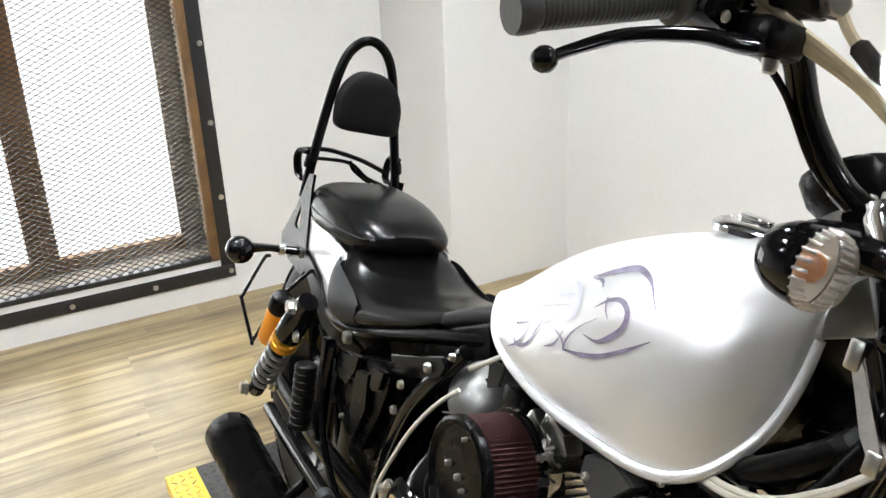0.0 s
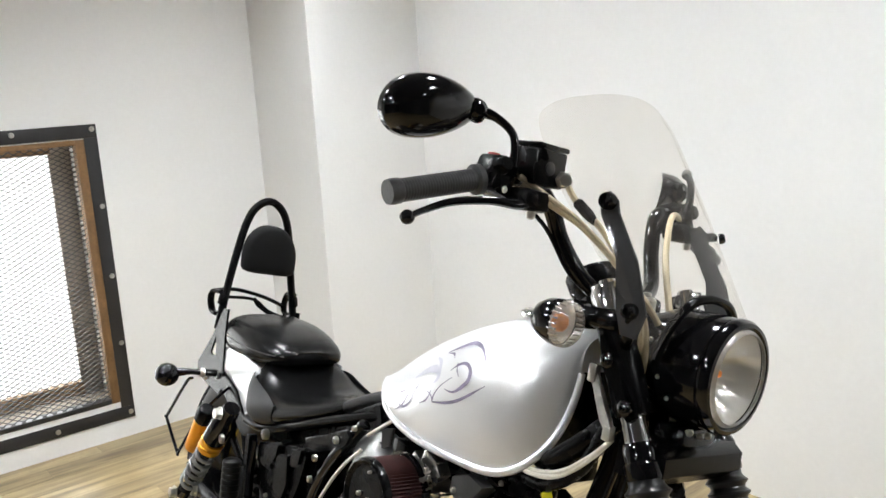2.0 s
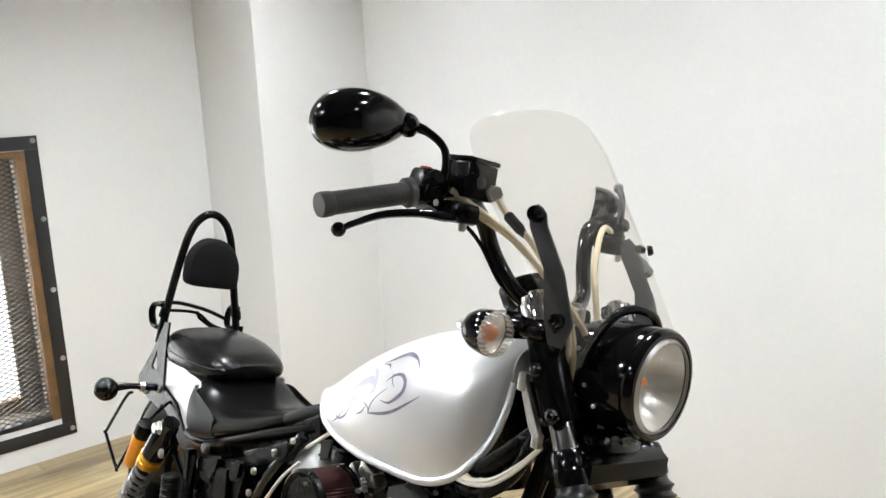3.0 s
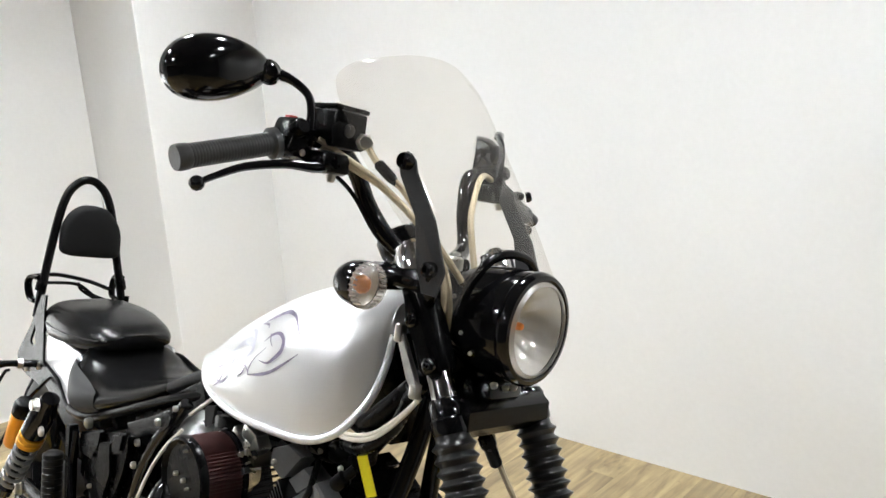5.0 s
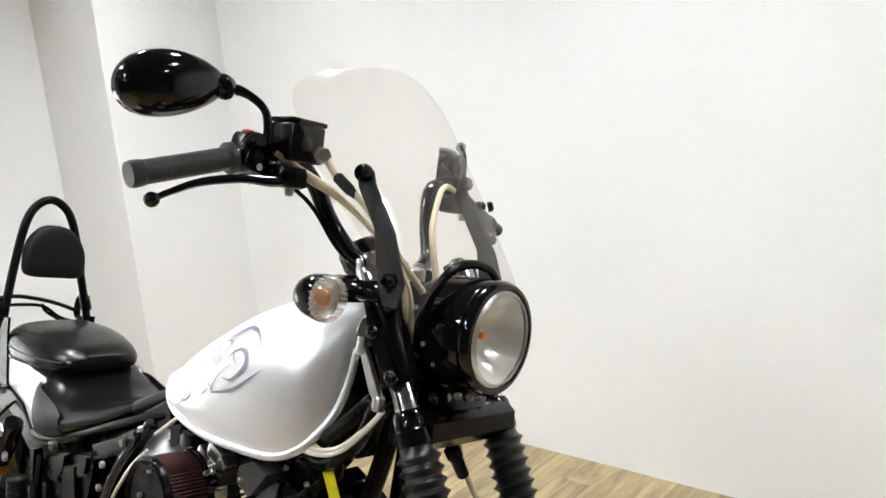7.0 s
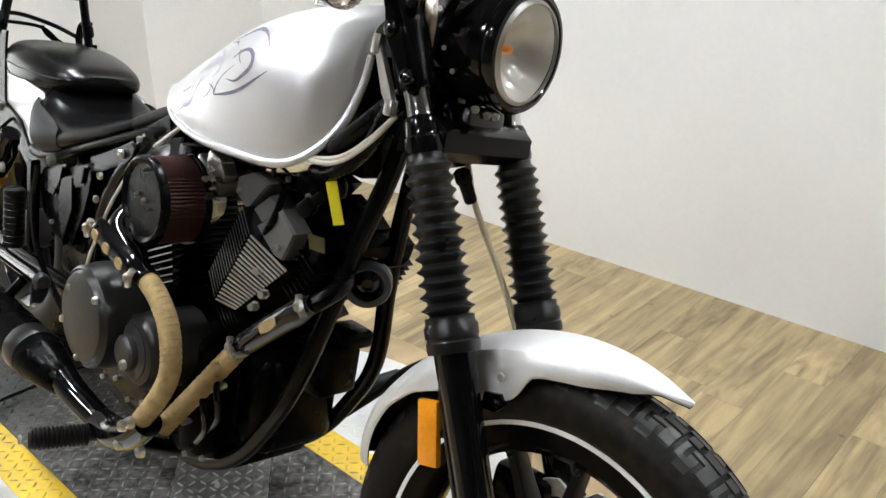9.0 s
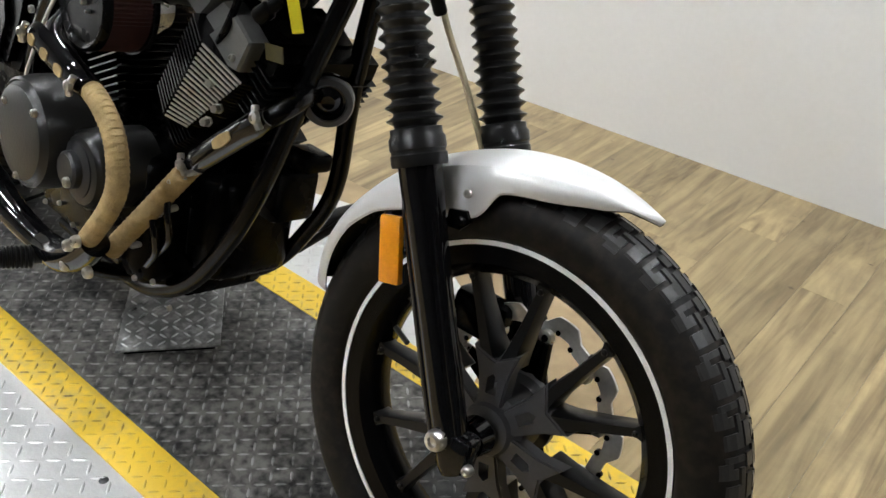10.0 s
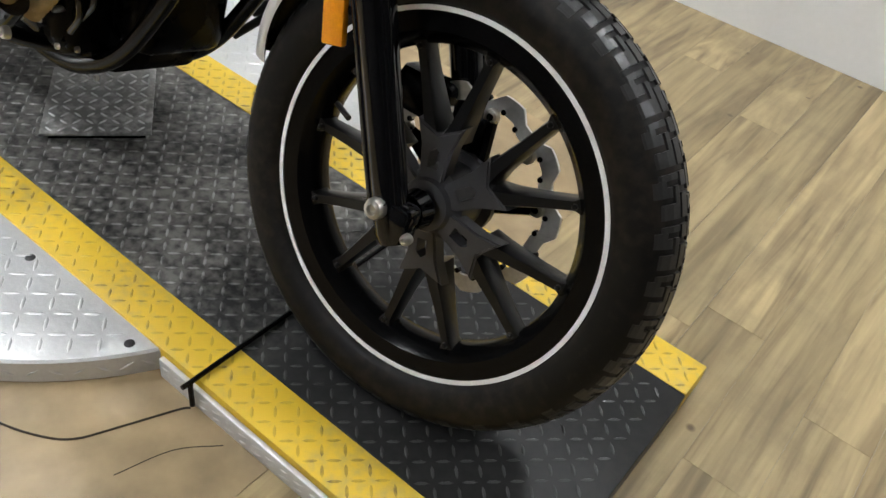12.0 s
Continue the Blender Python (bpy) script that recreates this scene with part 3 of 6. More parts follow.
CUTS = ([(-0.62, -0.53), (-0.50, -0.525), (-0.367, -0.490), (-0.300, -0.462), (-0.262, -0.432), (-0.236, -0.380), (-0.200, -0.300), (-0.190, -0.285)], [(-0.105, -0.295), (-0.150, -0.350), (-0.175, -0.430)])
for n, pts in enumerate(CUTS):
    tagged(part("floor_seam", tube([(x, y, 0.0024) for x, y in pts], (0.0034, 0.0012)[n], 6, 5, flat=0.5), SEAM), "dark cut in the floor sheet", kind="structure")

# ---------------------------------------------------------------- motorcycle
bike = tagged(new("motorcycle"), "silver and black cruiser motorcycle leaning on its side stand", "motorcycle")
HEADING, LEAN, STEER, RAKE = -4.0, 13.3, 6.7, 29.0
MIRROR_TURN = 40
turn = Matrix.Rotation(radians(HEADING), 4, "Z") @ Matrix.Rotation(radians(-LEAN), 4, "X")
bike.matrix_basis = Matrix.Translation(Vector((0, 0, 0.3725)) - turn @ Vector((0, 0, 0.331))) @ turn
sr, cr = math.sin(radians(RAKE)), math.cos(radians(RAKE))
PIVOT = Vector((-0.047 * cr, 0, 0.331 - 0.047 * sr))
S = Matrix.Translation(PIVOT) @ Matrix.Rotation(radians(STEER), 4, (-sr, 0, cr)) @ Matrix.Translation(-PIVOT)


def bpart(name, bm, material, label="", parent=None, smooth=True):
    return part(name, bm, material, parent or bike, label, smooth)


def spart(name, bm, material, label="", parent=None, smooth=True):
    """A part that turns with the handlebar; a sub-part takes its parent's place."""
    return part(name, bm, material, parent or bike, label, smooth, None if parent else S)


# --- front wheel
AX = Vector((0, 0, 0.331))
Y = (0, 1, 0)


def tyre_profile(R, W, rb):
    h = R - rb
    half = [(rb, 0.36 * W), (rb + 0.03 * h, 0.40 * W), (rb + 0.12 * h, 0.445 * W), (rb + 0.30 * h, 0.49 * W), (rb + 0.50 * h, 0.50 * W), (rb + 0.68 * h, 0.465 * W), (rb + 0.80 * h, 0.40 * W), (rb + 0.90 * h, 0.30 * W), (rb + 0.965 * h, 0.18 * W), (R, 0.0)]
    return half + [(r, -w) for r, w in half[-2::-1]]


def key_tread(R, W, n, lift, bm, o):
    """Angular key-shaped tread blocks laid over the crown and shoulders of a tyre."""
    prof = tyre_profile(R, W, R - 0.083)
    ww = np.array([p[1] for p in prof])[::-1]
    rr = np.array([p[0] for p in prof])[::-1]

    def at(t, w, up):
        r = float(np.interp(w, ww[4:-4], rr[4:-4])) + up
        return Vector((o[0] + r * math.cos(t), o[1] + w, o[2] + r * math.sin(t)))

    def block(t0, t1, w0, w1):
        ts, ws = [t0, (t0 + t1) / 2, t1], [w0, (2 * w0 + w1) / 3, (w0 + 2 * w1) / 3, w1]
        top = [[bm.verts.new(at(t, w, lift)) for w in ws] for t in ts]
        low = [[bm.verts.new(at(t, w, -0.001)) for w in ws] for t in ts]
        for i in range(2):
            for j in range(3):
                bm.faces.new((top[i][j], top[i + 1][j], top[i + 1][j + 1], top[i][j + 1]))
        for j in range(3):
            bm.faces.new((low[0][j], top[0][j], top[0][j + 1], low[0][j + 1]))
            bm.faces.new((low[2][j], top[2][j], top[2][j + 1], low[2][j + 1]))
        for i in range(2):
            bm.faces.new((low[i][0], top[i][0], top[i + 1][0], low[i + 1][0]))
            bm.faces.new((low[i][3], top[i][3], top[i + 1][3], low[i + 1][3]))

    st = 2 * math.pi / n
    for k in range(n):
        for s in (1, -1):
            t = k * st + (st / 2 if s < 0 else 0)
            a, b, c, d = 0.475 * W, 0.33 * W, 0.17 * W, 0.012 * W
            e, g = 0.25 * W, 0.042 * W
            for u0, u1, v0, v1 in ((0.03, 0.33, a, c), (0.33, 0.66, e - g / 2, c), (0.46, 0.78, a, b), (0.78, 0.90, a, c), (0.46, 0.66, b, e + g / 2), (0.03, 0.50, c - g, d), (0.63, 0.90, c - g, d)):
                block(t + u0 * st, t + u1 * st, s * v0, s * v1)
    return bm


wheel = spart("front_wheel", lathe([(0.222, -0.036), (0.240, -0.0365), (0.254, -0.037), (0.257, -0.034), (0.254, -0.031), (0.238, -0.029), (0.230, -0.018), (0.214, -0.010), (0.211, 0.0), (0.214, 0.010), (0.230, 0.018), (0.238, 0.029), (0.254, 0.031), (0.257, 0.034), (0.254, 0.037), (0.240, 0.0365), (0.222, 0.036), (0.206, 0.016), (0.204, 0.0), (0.206, -0.016)], AX, Y, 96, closed=True), SATIN, "satin black cast alloy wheel")
spart("tyre", lathe(tyre_profile(0.3285, 0.104, 0.2545), AX, Y, 96), TYRE, "dusty black tyre", wheel)
spart("tread", key_tread(0.3275, 0.104, 34, 0.0042, bmesh.new(), AX), TREADRUB, "deep key-shaped tread", wheel, smooth=False)
for s in (-1, 1):
    spart("pinstripe", lathe([(0.2470, s * 0.0366), (0.2470, s * 0.0384), (0.2534, s * 0.0384), (0.2534, s * 0.0366)], AX, Y, 96, closed=True), WHITEP, "white rim stripe", wheel)
hubp = [(0.0, -0.052), (0.018, -0.052), (0.020, -0.046), (0.034, -0.044), (0.040, -0.034), (0.048, -0.026), (0.050, 0.0), (0.048, 0.03), (0.060, 0.036), (0.060, 0.048), (0.0, 0.048)]
spart("hub", lathe(hubp, AX, Y, 32), HUBGREY, "dark grey cast hub", wheel)
# hub star: webs with a hole, from each of which a pair of arms springs
for k in range(6):
    mid = radians(43 + 60 * k)
    for half in (-1, 1):
        ang = mid + half * radians(14.6)
        p0 = AX + Vector((0.088 * math.cos(mid + half * 0.13), 0, 0.088 * math.sin(mid + half * 0.13)))
        p1 = AX + Vector((0.112 * math.cos(ang - half * radians(4)), 0, 0.112 * math.sin(ang - half * radians(4))))
        p2 = AX + Vector((0.211 * math.cos(ang), 0, 0.211 * math.sin(ang)))
        d = (p2 - p1).normalized()
        n = Vector((-d.z, 0, d.x))
        rings = []
        for p, w, y0, y1 in ((p0, 0.0135, -0.030, 0.026), (p1, 0.0108, -0.027, 0.020), (p1.lerp(p2, 0.5), 0.0084, -0.022, 0.014), (p1.lerp(p2, 0.90), 0.0078, -0.020, 0.012), (p2, 0.0150, -0.021, 0.014)):
            rings.append([p + n * a + Vector((0, b, 0)) for a, b in ((-w, y0 * 0.70), (-w * 0.72, y0), (w * 0.72, y0), (w, y0 * 0.70), (w, y1 * 0.6), (w * 0.6, y1), (-w * 0.6, y1), (-w, y1 * 0.6))])
        spart("spoke", loft(rings), SPOKE, "", wheel)
        spart("spoke_boss", lathe([(0.004, 0), (0.004, 0.004), (0.002, 0.006), (0, 0.006)], AX + Vector((0.203 * math.cos(ang), -0.021, 0.203 * math.sin(ang))), (0, -1, 0), 10), SPOKE, "", wheel)

    def ring_at(y, grow):
        shape = ((0.036, -0.50, 0.050, -0.16), (0.080, -0.300, 0.060, -0.13), (0.114, -0.315, 0.071, -0.11), (0.094, 0.0, 0.077, 0.0), (0.114, 0.315, 0.071, 0.11), (0.080, 0.300, 0.060, 0.13), (0.036, 0.50, 0.050, 0.16))
        outer = [AX + Vector(((r + grow) * math.cos(mid + a), y + 0.10 * (r - 0.036), (r + grow) * math.sin(mid + a))) for r, a, _, _ in shape]
        inner = [AX + Vector((r * math.cos(mid + a), y + 0.10 * (r - 0.036), r * math.sin(mid + a))) for _, _, r, a in shape]
        return outer, inner

    wbm = bmesh.new()
    (fo, fi), (bo, bi) = ring_at(-0.038, 0.0), ring_at(-0.016, 0.003)
    loops = [[wbm.verts.new(p) for p in ring] for ring in (fo, fi, bi, bo)]
    for a, b in zip(loops, loops[1:] + loops[:1]):
        for q in range(7):
            wbm.faces.new((a[q], a[(q + 1) % 7], b[(q + 1) % 7], b[q]))
    bmesh.ops.bevel(wbm, geom=[e for e in wbm.edges if all(v in loops[0] for v in e.verts)], offset=0.0025, segments=2, affect="EDGES")
    spart("web", wbm, HUBGREY, "dark grey hub web", wheel)
# wavy brake disc on the far side
db = bmesh.new()
n = 120
outer, inner = [], []
for k in range(n):
    t = 2 * math.pi * k / n
    r = 0.1435 + 0.0075 * math.tanh(3 * math.sin(10 * t))
    ri = 0.121 + 0.005 * math.tanh(3 * math.sin(10 * t))
    outer.append((r, t))
    inner.append((ri, t))
vs = [[db.verts.new(AX + Vector((r * math.cos(t), y, r * math.sin(t)))) for r, t in ring] for ring, y in ((outer, 0.058), (outer, 0.063), (inner, 0.063), (inner, 0.058))]
for a, b in zip(vs, vs[1:] + vs[:1]):
    for k in range(n):
        db.faces.new((a[k], a[(k + 1) % n], b[(k + 1) % n], b[k]))
rotor = spart("brake_disc", db, DISC, "bright wave-edged steel brake disc", wheel)
for k in range(30):
    t = 2 * math.pi * k / 30
    r = 0.129 + 0.008 * (k % 3 - 1)
    hb = bmesh.new()
    lathe([(0, -0.0006), (0.0042, -0.0006), (0.0042, 0.006), (0, 0.006)], AX + Vector((r * math.cos(t), 0.0578, r * math.sin(t))), Y, 8, hb)
    spart("disc_hole", hb, SATIN, "", wheel)
for k in range(5):
    cb = bmesh.new()
    t = 2 * math.pi * k / 5 + 0.3
    e = AX + Vector((0.120 * math.cos(t), 0.056, 0.120 * math.sin(t)))
    tube([AX + Vector((0.04 * math.cos(t + 0.35), 0.052, 0.04 * math.sin(t + 0.35))), e], 0.0095, 8, 0, cb)
    tube([AX + Vector((0.04 * math.cos(t - 0.35), 0.052, 0.04 * math.sin(t - 0.35))), e], 0.0095, 8, 0, cb)
    spart("carrier_arm", cb, SATIN, "", wheel)
for k in range(10):
    t = 2 * math.pi * k / 10 + 0.3
    spart("disc_bolt", bolt(AX + Vector((0.117 * math.cos(t), 0.0565, 0.117 * math.sin(t))), (0, -1, 0), 0.0115, 0.010), ZINC, "", wheel)
spart("valve", tube([AX + Vector((-0.205, -0.004, 0.045)), AX + Vector((-0.165, -0.02, 0.04))], 0.0042, 8, 0), DARKGREY, "", wheel)

# --- fork
U = Vector((-0.4365, 0, 0.8997))
FOOT = Vector((-0.006, 0, 0.318))


def on_fork(side, d, fwd=0.0):
    return FOOT + U * d + Vector((0.8997, 0, 0.4365)) * fwd + Vector((0, side * 0.103, 0))


for s in (-1, 1):
    leg = spart("fork_leg", lathe([(0, -0.028), (0.018, -0.026), (0.0225, -0.012), (0.0240, 0.06), (0.0245, 0.20), (0.0255, 0.30), (0.0275, 0.33), (0.0275, 0.37), (0, 0.37)], on_fork(s, 0), U, 24), GLOSS, "gloss black lower fork leg")
    prof, z = [(0.024, 0.362), (0.0345, 0.362), (0.0355, 0.366), (0.0355, 0.376), (0.0338, 0.378), (0.0338, 0.381), (0.0355, 0.383), (0.0355, 0.396), (0.0325, 0.400), (0.0325, 0.408)], 0.410
    for k in range(12):
        z0 = 0.410 + 0.01670 * k
        prof += [(0.0258, z0), (0.0270, z0 + 0.0028), (0.0350 - 0.0003 * k, z0 + 0.0076), (0.0350 - 0.0003 * k, z0 + 0.0094), (0.0270, z0 + 0.0140)]
    prof += [(0.0245, 0.612), (0.0245, 0.622), (0.0185, 0.624)]
    spart("gaiter_clamp", lathe([(0.0190, 0.618), (0.0262, 0.619), (0.0275, 0.624), (0.0275, 0.640), (0.0250, 0.643), (0.0250, 0.660), (0.0215, 0.668), (0.0190, 0.669)], on_fork(s, 0), U, 28), GLOSS, "gloss black clamp", leg)
    spart("fork_gaiter", lathe(prof, on_fork(s, 0), U, 32), GAITER, "ribbed black rubber gaiter", leg)
    spart("fork_tube", lathe([(0.0188, 0.60), (0.0188, 0.885), (0.017, 0.892), (0.0, 0.892)], on_fork(s, 0), U, 24), CHROME, "bright fork tube", leg)
    spart("fork_cap", lathe([(0.0275, 0.845), (0.0275, 0.882), (0.0245, 0.887), (0.0245, 0.893), (0.014, 0.895), (0.012, 0.901), (0, 0.901)], on_fork(s, 0), U, 24), CHROME, "chrome fork cap", leg)
    spart("tube_cover", lathe([(0.0185, 0.704), (0.0250, 0.705), (0.0272, 0.715), (0.0272, 0.835), (0.0250, 0.842), (0.0185, 0.843)], on_fork(s, 0), U, 24), SATIN, "", leg)
    for fwd, side in ((0.0175, 0.008), (-0.019, 0.010)):
        spart("leg_rib", tube([on_fork(s, d_, fwd) + Vector((0, s * side, 0)) for d_ in (0.02, 0.10, 0.20, 0.30, 0.345)], [0.007, 0.0085, 0.0085, 0.008, 0.004], 12), GLOSS, "", leg)
    # axle clamp, pinch bolts
    spart("axle_clamp", box(-0.022, 0.024, s * 0.103 - 0.02, s * 0.103 + 0.02, 0.300, 0.352, 0.010), GLOSS, "", leg)
    spart("axle_nut", bolt(on_fork(s, 0.022) + Vector((-0.004, s * 0.022, 0)), (0, s, 0), 0.0145, 0.014), ZINC, "bright axle bolt", leg)
    spart("pinch_bolt", bolt(on_fork(s, -0.004) + Vector((0.034, s * 0.012, 0.004)), (0, s, 0), 0.0075, 0.012), ZINC, "", leg)
    # drain-screw boss and fender bracket
    spart("fender_stay", plate([(-0.122, 0.602), (-0.098, 0.608), (-0.088, 0.596), (-0.100, 0.582), (-0.122, 0.580)], 0.010, Matrix.Translation((0, s * 0.076, 0)), bevel=0.002), SATIN, "", leg)
    spart("stay_bolt", bolt((-0.099, s * 0.081, 0.595), (0, s, 0), 0.007, 0.006), SATIN, "", leg)
    # reflector
    rm = Matrix.Translation((-0.164, s * 0.118, 0.533)) @ Matrix.Rotation(radians(-15), 4, "Y")
    ref = spart("side_reflector", box(-0.0165, 0.0165, -0.006, 0.006, -0.044, 0.044, 0.004, m=rm), AMBER, "amber side reflector", leg)
    spart("reflector_arm", tube([(-0.155, s * 0.112, 0.535), (-0.128, s * 0.105, 0.545)], 0.006, 8, 0), SATIN, "", leg)
spart("axle", tube([AX + Vector((0, -0.085, 0)), AX + Vector((0, 0.085, 0))], 0.0125, 16, 0), SATIN, "", wheel)
spart("wheel_spacer", lathe([(0.013, -0.085), (0.024, -0.084), (0.027, -0.06), (0.022, -0.052), (0.013, -0.052)], AX, Y, 24), GLOSS, "", wheel)
# caliper on the far leg
cal = spart("front_caliper", box(-0.150, -0.058, 0.040, 0.085, 0.395, 0.460, 0.012, m=Matrix()), SATIN, "black brake caliper")
spart("caliper_bolt", bolt((-0.085, 0.038, 0.445), (0, -1, 0), 0.011, 0.008), ZINC, "", cal)
spart("brake_hose", tube([(-0.306, 0.03, 0.862), (-0.288, 0.05, 0.80), (-0.225, 0.072, 0.70), (-0.165, 0.078, 0.60), (-0.12, 0.07, 0.49), (-0.105, 0.065, 0.455)], 0.0048, 8), HOSE, "tan braided brake hose")
spart("hose_ferrule", lathe([(0.007, 0), (0.010, 0.004), (0.010, 0.03), (0.013, 0.034), (0.013, 0.05), (0.007, 0.054)], (-0.292, 0.043, 0.805), (-0.35, -0.3, 0.8), 12), PLASTIC, "", None)

# lower and upper yokes
lower = plate([(-0.330, 0.922), (-0.268, 0.922), (-0.252, 0.910), (-0.252, 0.884), (-0.268, 0.868), (-0.330, 0.868)], 0.222, bevel=0.010)
spart("lower_yoke", lower, SATIN, "black lower fork yoke")
spart("upper_yoke", box(-0.455, -0.345, -0.138, 0.138, 1.060, 1.092, 0.012, m=Matrix()), GLOSS, "black upper fork yoke")
spart("steering_stem", tube([(-0.30, 0, 0.86), (-0.41, 0, 1.08)], 0.028, 16, 0), SATIN, "")
spart("stem_cover", box(-0.385, -0.315, -0.062, 0.062, 0.905, 1.075, 0.02), ENGINE, "dark headstock casing")
# tube shrouds and small clamps on the near fork tube
for s in (-1, 1):
    sh = spart("fork_shroud", plate([(-0.378, 1.058), (-0.360, 1.064), (-0.330, 1.020), (-0.298, 0.972), (-0.292, 0.955), (-0.304, 0.946), (-0.322, 0.960), (-0.356, 1.012)], 0.022, Matrix.Translation((0, s * 0.126, 0)), bevel=0.007), SATIN, "black fork shroud")
    for x, z in ((-0.348, 1.022), (-0.306, 0.966)):
        spart("shroud_bolt", bolt((x, s * 0.141, z), (0, s, 0), 0.0065, 0.006), GLOSS, "", sh)
        spart("shroud_boss", lathe([(0.011, 0), (0.011, 0.005), (0.008, 0.007), (0, 0.007)], (x, s * 0.135, z), (0, s, 0), 16), GLOSS, "", sh)
    spart("bright_bracket", plate([(-0.380, 0.998), (-0.368, 1.003), (-0.337, 0.944), (-0.326, 0.932), (-0.335, 0.920), (-0.348, 0.938)], 0.010, Matrix.Translation((0, s * 0.127, 0)), bevel=0.002), DISC, "bright metal bracket", sh)
    spart("bracket_block", box(-0.340, -0.326, s * 0.127 - 0.006, s * 0.127 + 0.008, 0.912, 0.934, 0.003), ZINC, "bright metal block", sh)
    spart("bracket_block", box(-0.380, -0.366, s * 0.127 - 0.008, s * 0.127 + 0.006, 0.985, 1.012, 0.003), ZINC, "bright metal block", sh)

# --- front fender
fend, lining = [], []
AZ = 0.331
EDGE = ((71.5, 0.350), (77.0, 0.344), (81.0, 0.334), (88.0, 0.327), (95.0, 0.3245), (100.0, 0.3225), (102.5, 0.319), (104.5, 0.303), (107.0, 0.290), (110.0, 0.286), (113.0, 0.286), (118.0, 0.288), (123.0, 0.300), (132.0, 0.315), (138.0, 0.326), (147.0, 0.332), (160.0, 0.330), (175.0, 0.331))
for k in range(73):
    f = k / 72
    t = radians(71.5 + (171.5 - 71.5) * f)
    r = 0.363 + 0.004 * math.sin(math.pi * f) - 0.002 * f
    # the front point narrows, the tail stays broad
    w = 0.070 * (1 - (1 - min(1, f / 0.36)) ** 2.0 * 0.96) * (1 - 0.62 * max(0, (f - 0.72) / 0.28) ** 2)
    drop = max(0.0, r - 0.020 - float(np.interp(math.degrees(t), [e[0] for e in EDGE], [e[1] for e in EDGE])))
    ring = []
    for j in range(15):
        u = -1 + 2 * j / 14
        a = abs(u)
        y = w * math.copysign(min(1.0, a / 0.62) ** 0.9, u) if a < 0.62 else math.copysign(w, u) * (1 + 0.02 * (a - 0.62))
        rr = r - 0.020 * (0.25 + 0.75 * min(1, f / 0.2)) * (min(1, a / 0.62)) ** 2.4 - (drop * (a - 0.62) / 0.38 if a > 0.62 else 0)
        ring.append(Vector((rr * math.cos(t), y, AZ + rr * math.sin(t))))
    inner_ring = [Vector((p.x - 0.003 * math.cos(t), p.y * 0.965, p.z - 0.003 * math.sin(t))) for p in ring]
    fend.append(ring + inner_ring[::-1])
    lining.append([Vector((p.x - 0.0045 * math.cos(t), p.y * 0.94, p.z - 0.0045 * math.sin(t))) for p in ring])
mud = spart("front_fender", loft(fend), FENDER, "silver painted front mudguard")
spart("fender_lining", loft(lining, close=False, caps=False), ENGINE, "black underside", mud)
for s in (-1, 1):
    spart("fender_rivet", bolt((-0.105, s * 0.0735, 0.628), (0, s, 0), 0.006, 0.004), ZINC, "", mud)

# --- headlamp
LC = Vector((-0.226, -0.004, 1.028))
LD = (1, 0, -0.02)
lamp = spart("headlamp", lathe([(0.0775, -0.0057), (0.0808, -0.0152), (0.0822, -0.0285), (0.0822, -0.0437), (0.0812, -0.076), (0.0755, -0.1092), (0.0625, -0.1377), (0.0410, -0.1548), (0, -0.1615)], LC, LD, 64), GLOSS, "gloss black round headlamp shell")
spart("bezel", lathe([(0.0690, 0.0005), (0.0735, 0.0040), (0.0790, 0.0030), (0.0828, -0.0030), (0.0835, -0.0110), (0.0815, -0.0160), (0.0690, -0.0057)], LC, LD, 64, closed=True), GLOSS, "gloss black rim", lamp)
bowl = lathe([(0.0690, -0.0038), (0.0640, -0.019), (0.0575, -0.0295), (0.0510, -0.038), (0.0330, -0.0500), (0.0130, -0.0560), (0, -0.0560)], LC, LD, 144)
for v in bowl.verts:
    q = v.co - LC
    v.co.x += 0.0020 * math.copysign(abs(math.cos(9 * math.atan2(q.z, q.y))) ** 0.5, math.cos(9 * math.atan2(q.z, q.y))) * min(1, math.hypot(q.y, q.z) / 0.05) * (q.x < -0.01)
spart("bowl", bowl, MIRROR, "bright reflector bowl", lamp)
spart("bulb", lathe([(0.0058, -0.055), (0.0058, -0.030), (0.0045, -0.026), (0, -0.024)], LC, (1, 0, 0), 16), AMBERIN, "amber-tinted bulb", lamp)
lens = spart("lens", lathe([(0.0700, -0.0019), (0.0660, 0.0030), (0.0500, 0.0085), (0.0250, 0.0112), (0, 0.0120)], LC, LD, 64), LENS, "clear domed lens", lamp)
spart("lens_rim", lathe([(0.0635, 0.0042), (0.0645, 0.0062), (0.0675, 0.0044), (0.0698, 0.0010), (0.0690, -0.0020), (0.0640, 0.0020)], LC, LD, 64, closed=True), LENSRIM, "frosted moulded lens rim", lamp)
for x, y, z in ((-0.285, -0.072, 0.985), (-0.300, -0.080, 1.012), (-0.325, -0.074, 1.060)):
    spart("shell_bolt", bolt((x, y - 0.003, z), (0, -1, -0.1), 0.0034, 0.003), ZINC, "", lamp)
for y, z in ((-0.04, 0.944), (-0.01, 0.938), (0.01, 0.938)):
    spart("lamp_nut", bolt((-0.262, y, z), (0.4, -0.4, -0.6), 0.0050, 0.006, hexagon=True), ZINC, "", lamp)
spart("lamp_mount", box(-0.345, -0.266, -0.045, 0.045, 0.890, 0.945, 0.010), GLOSS, "", lamp)
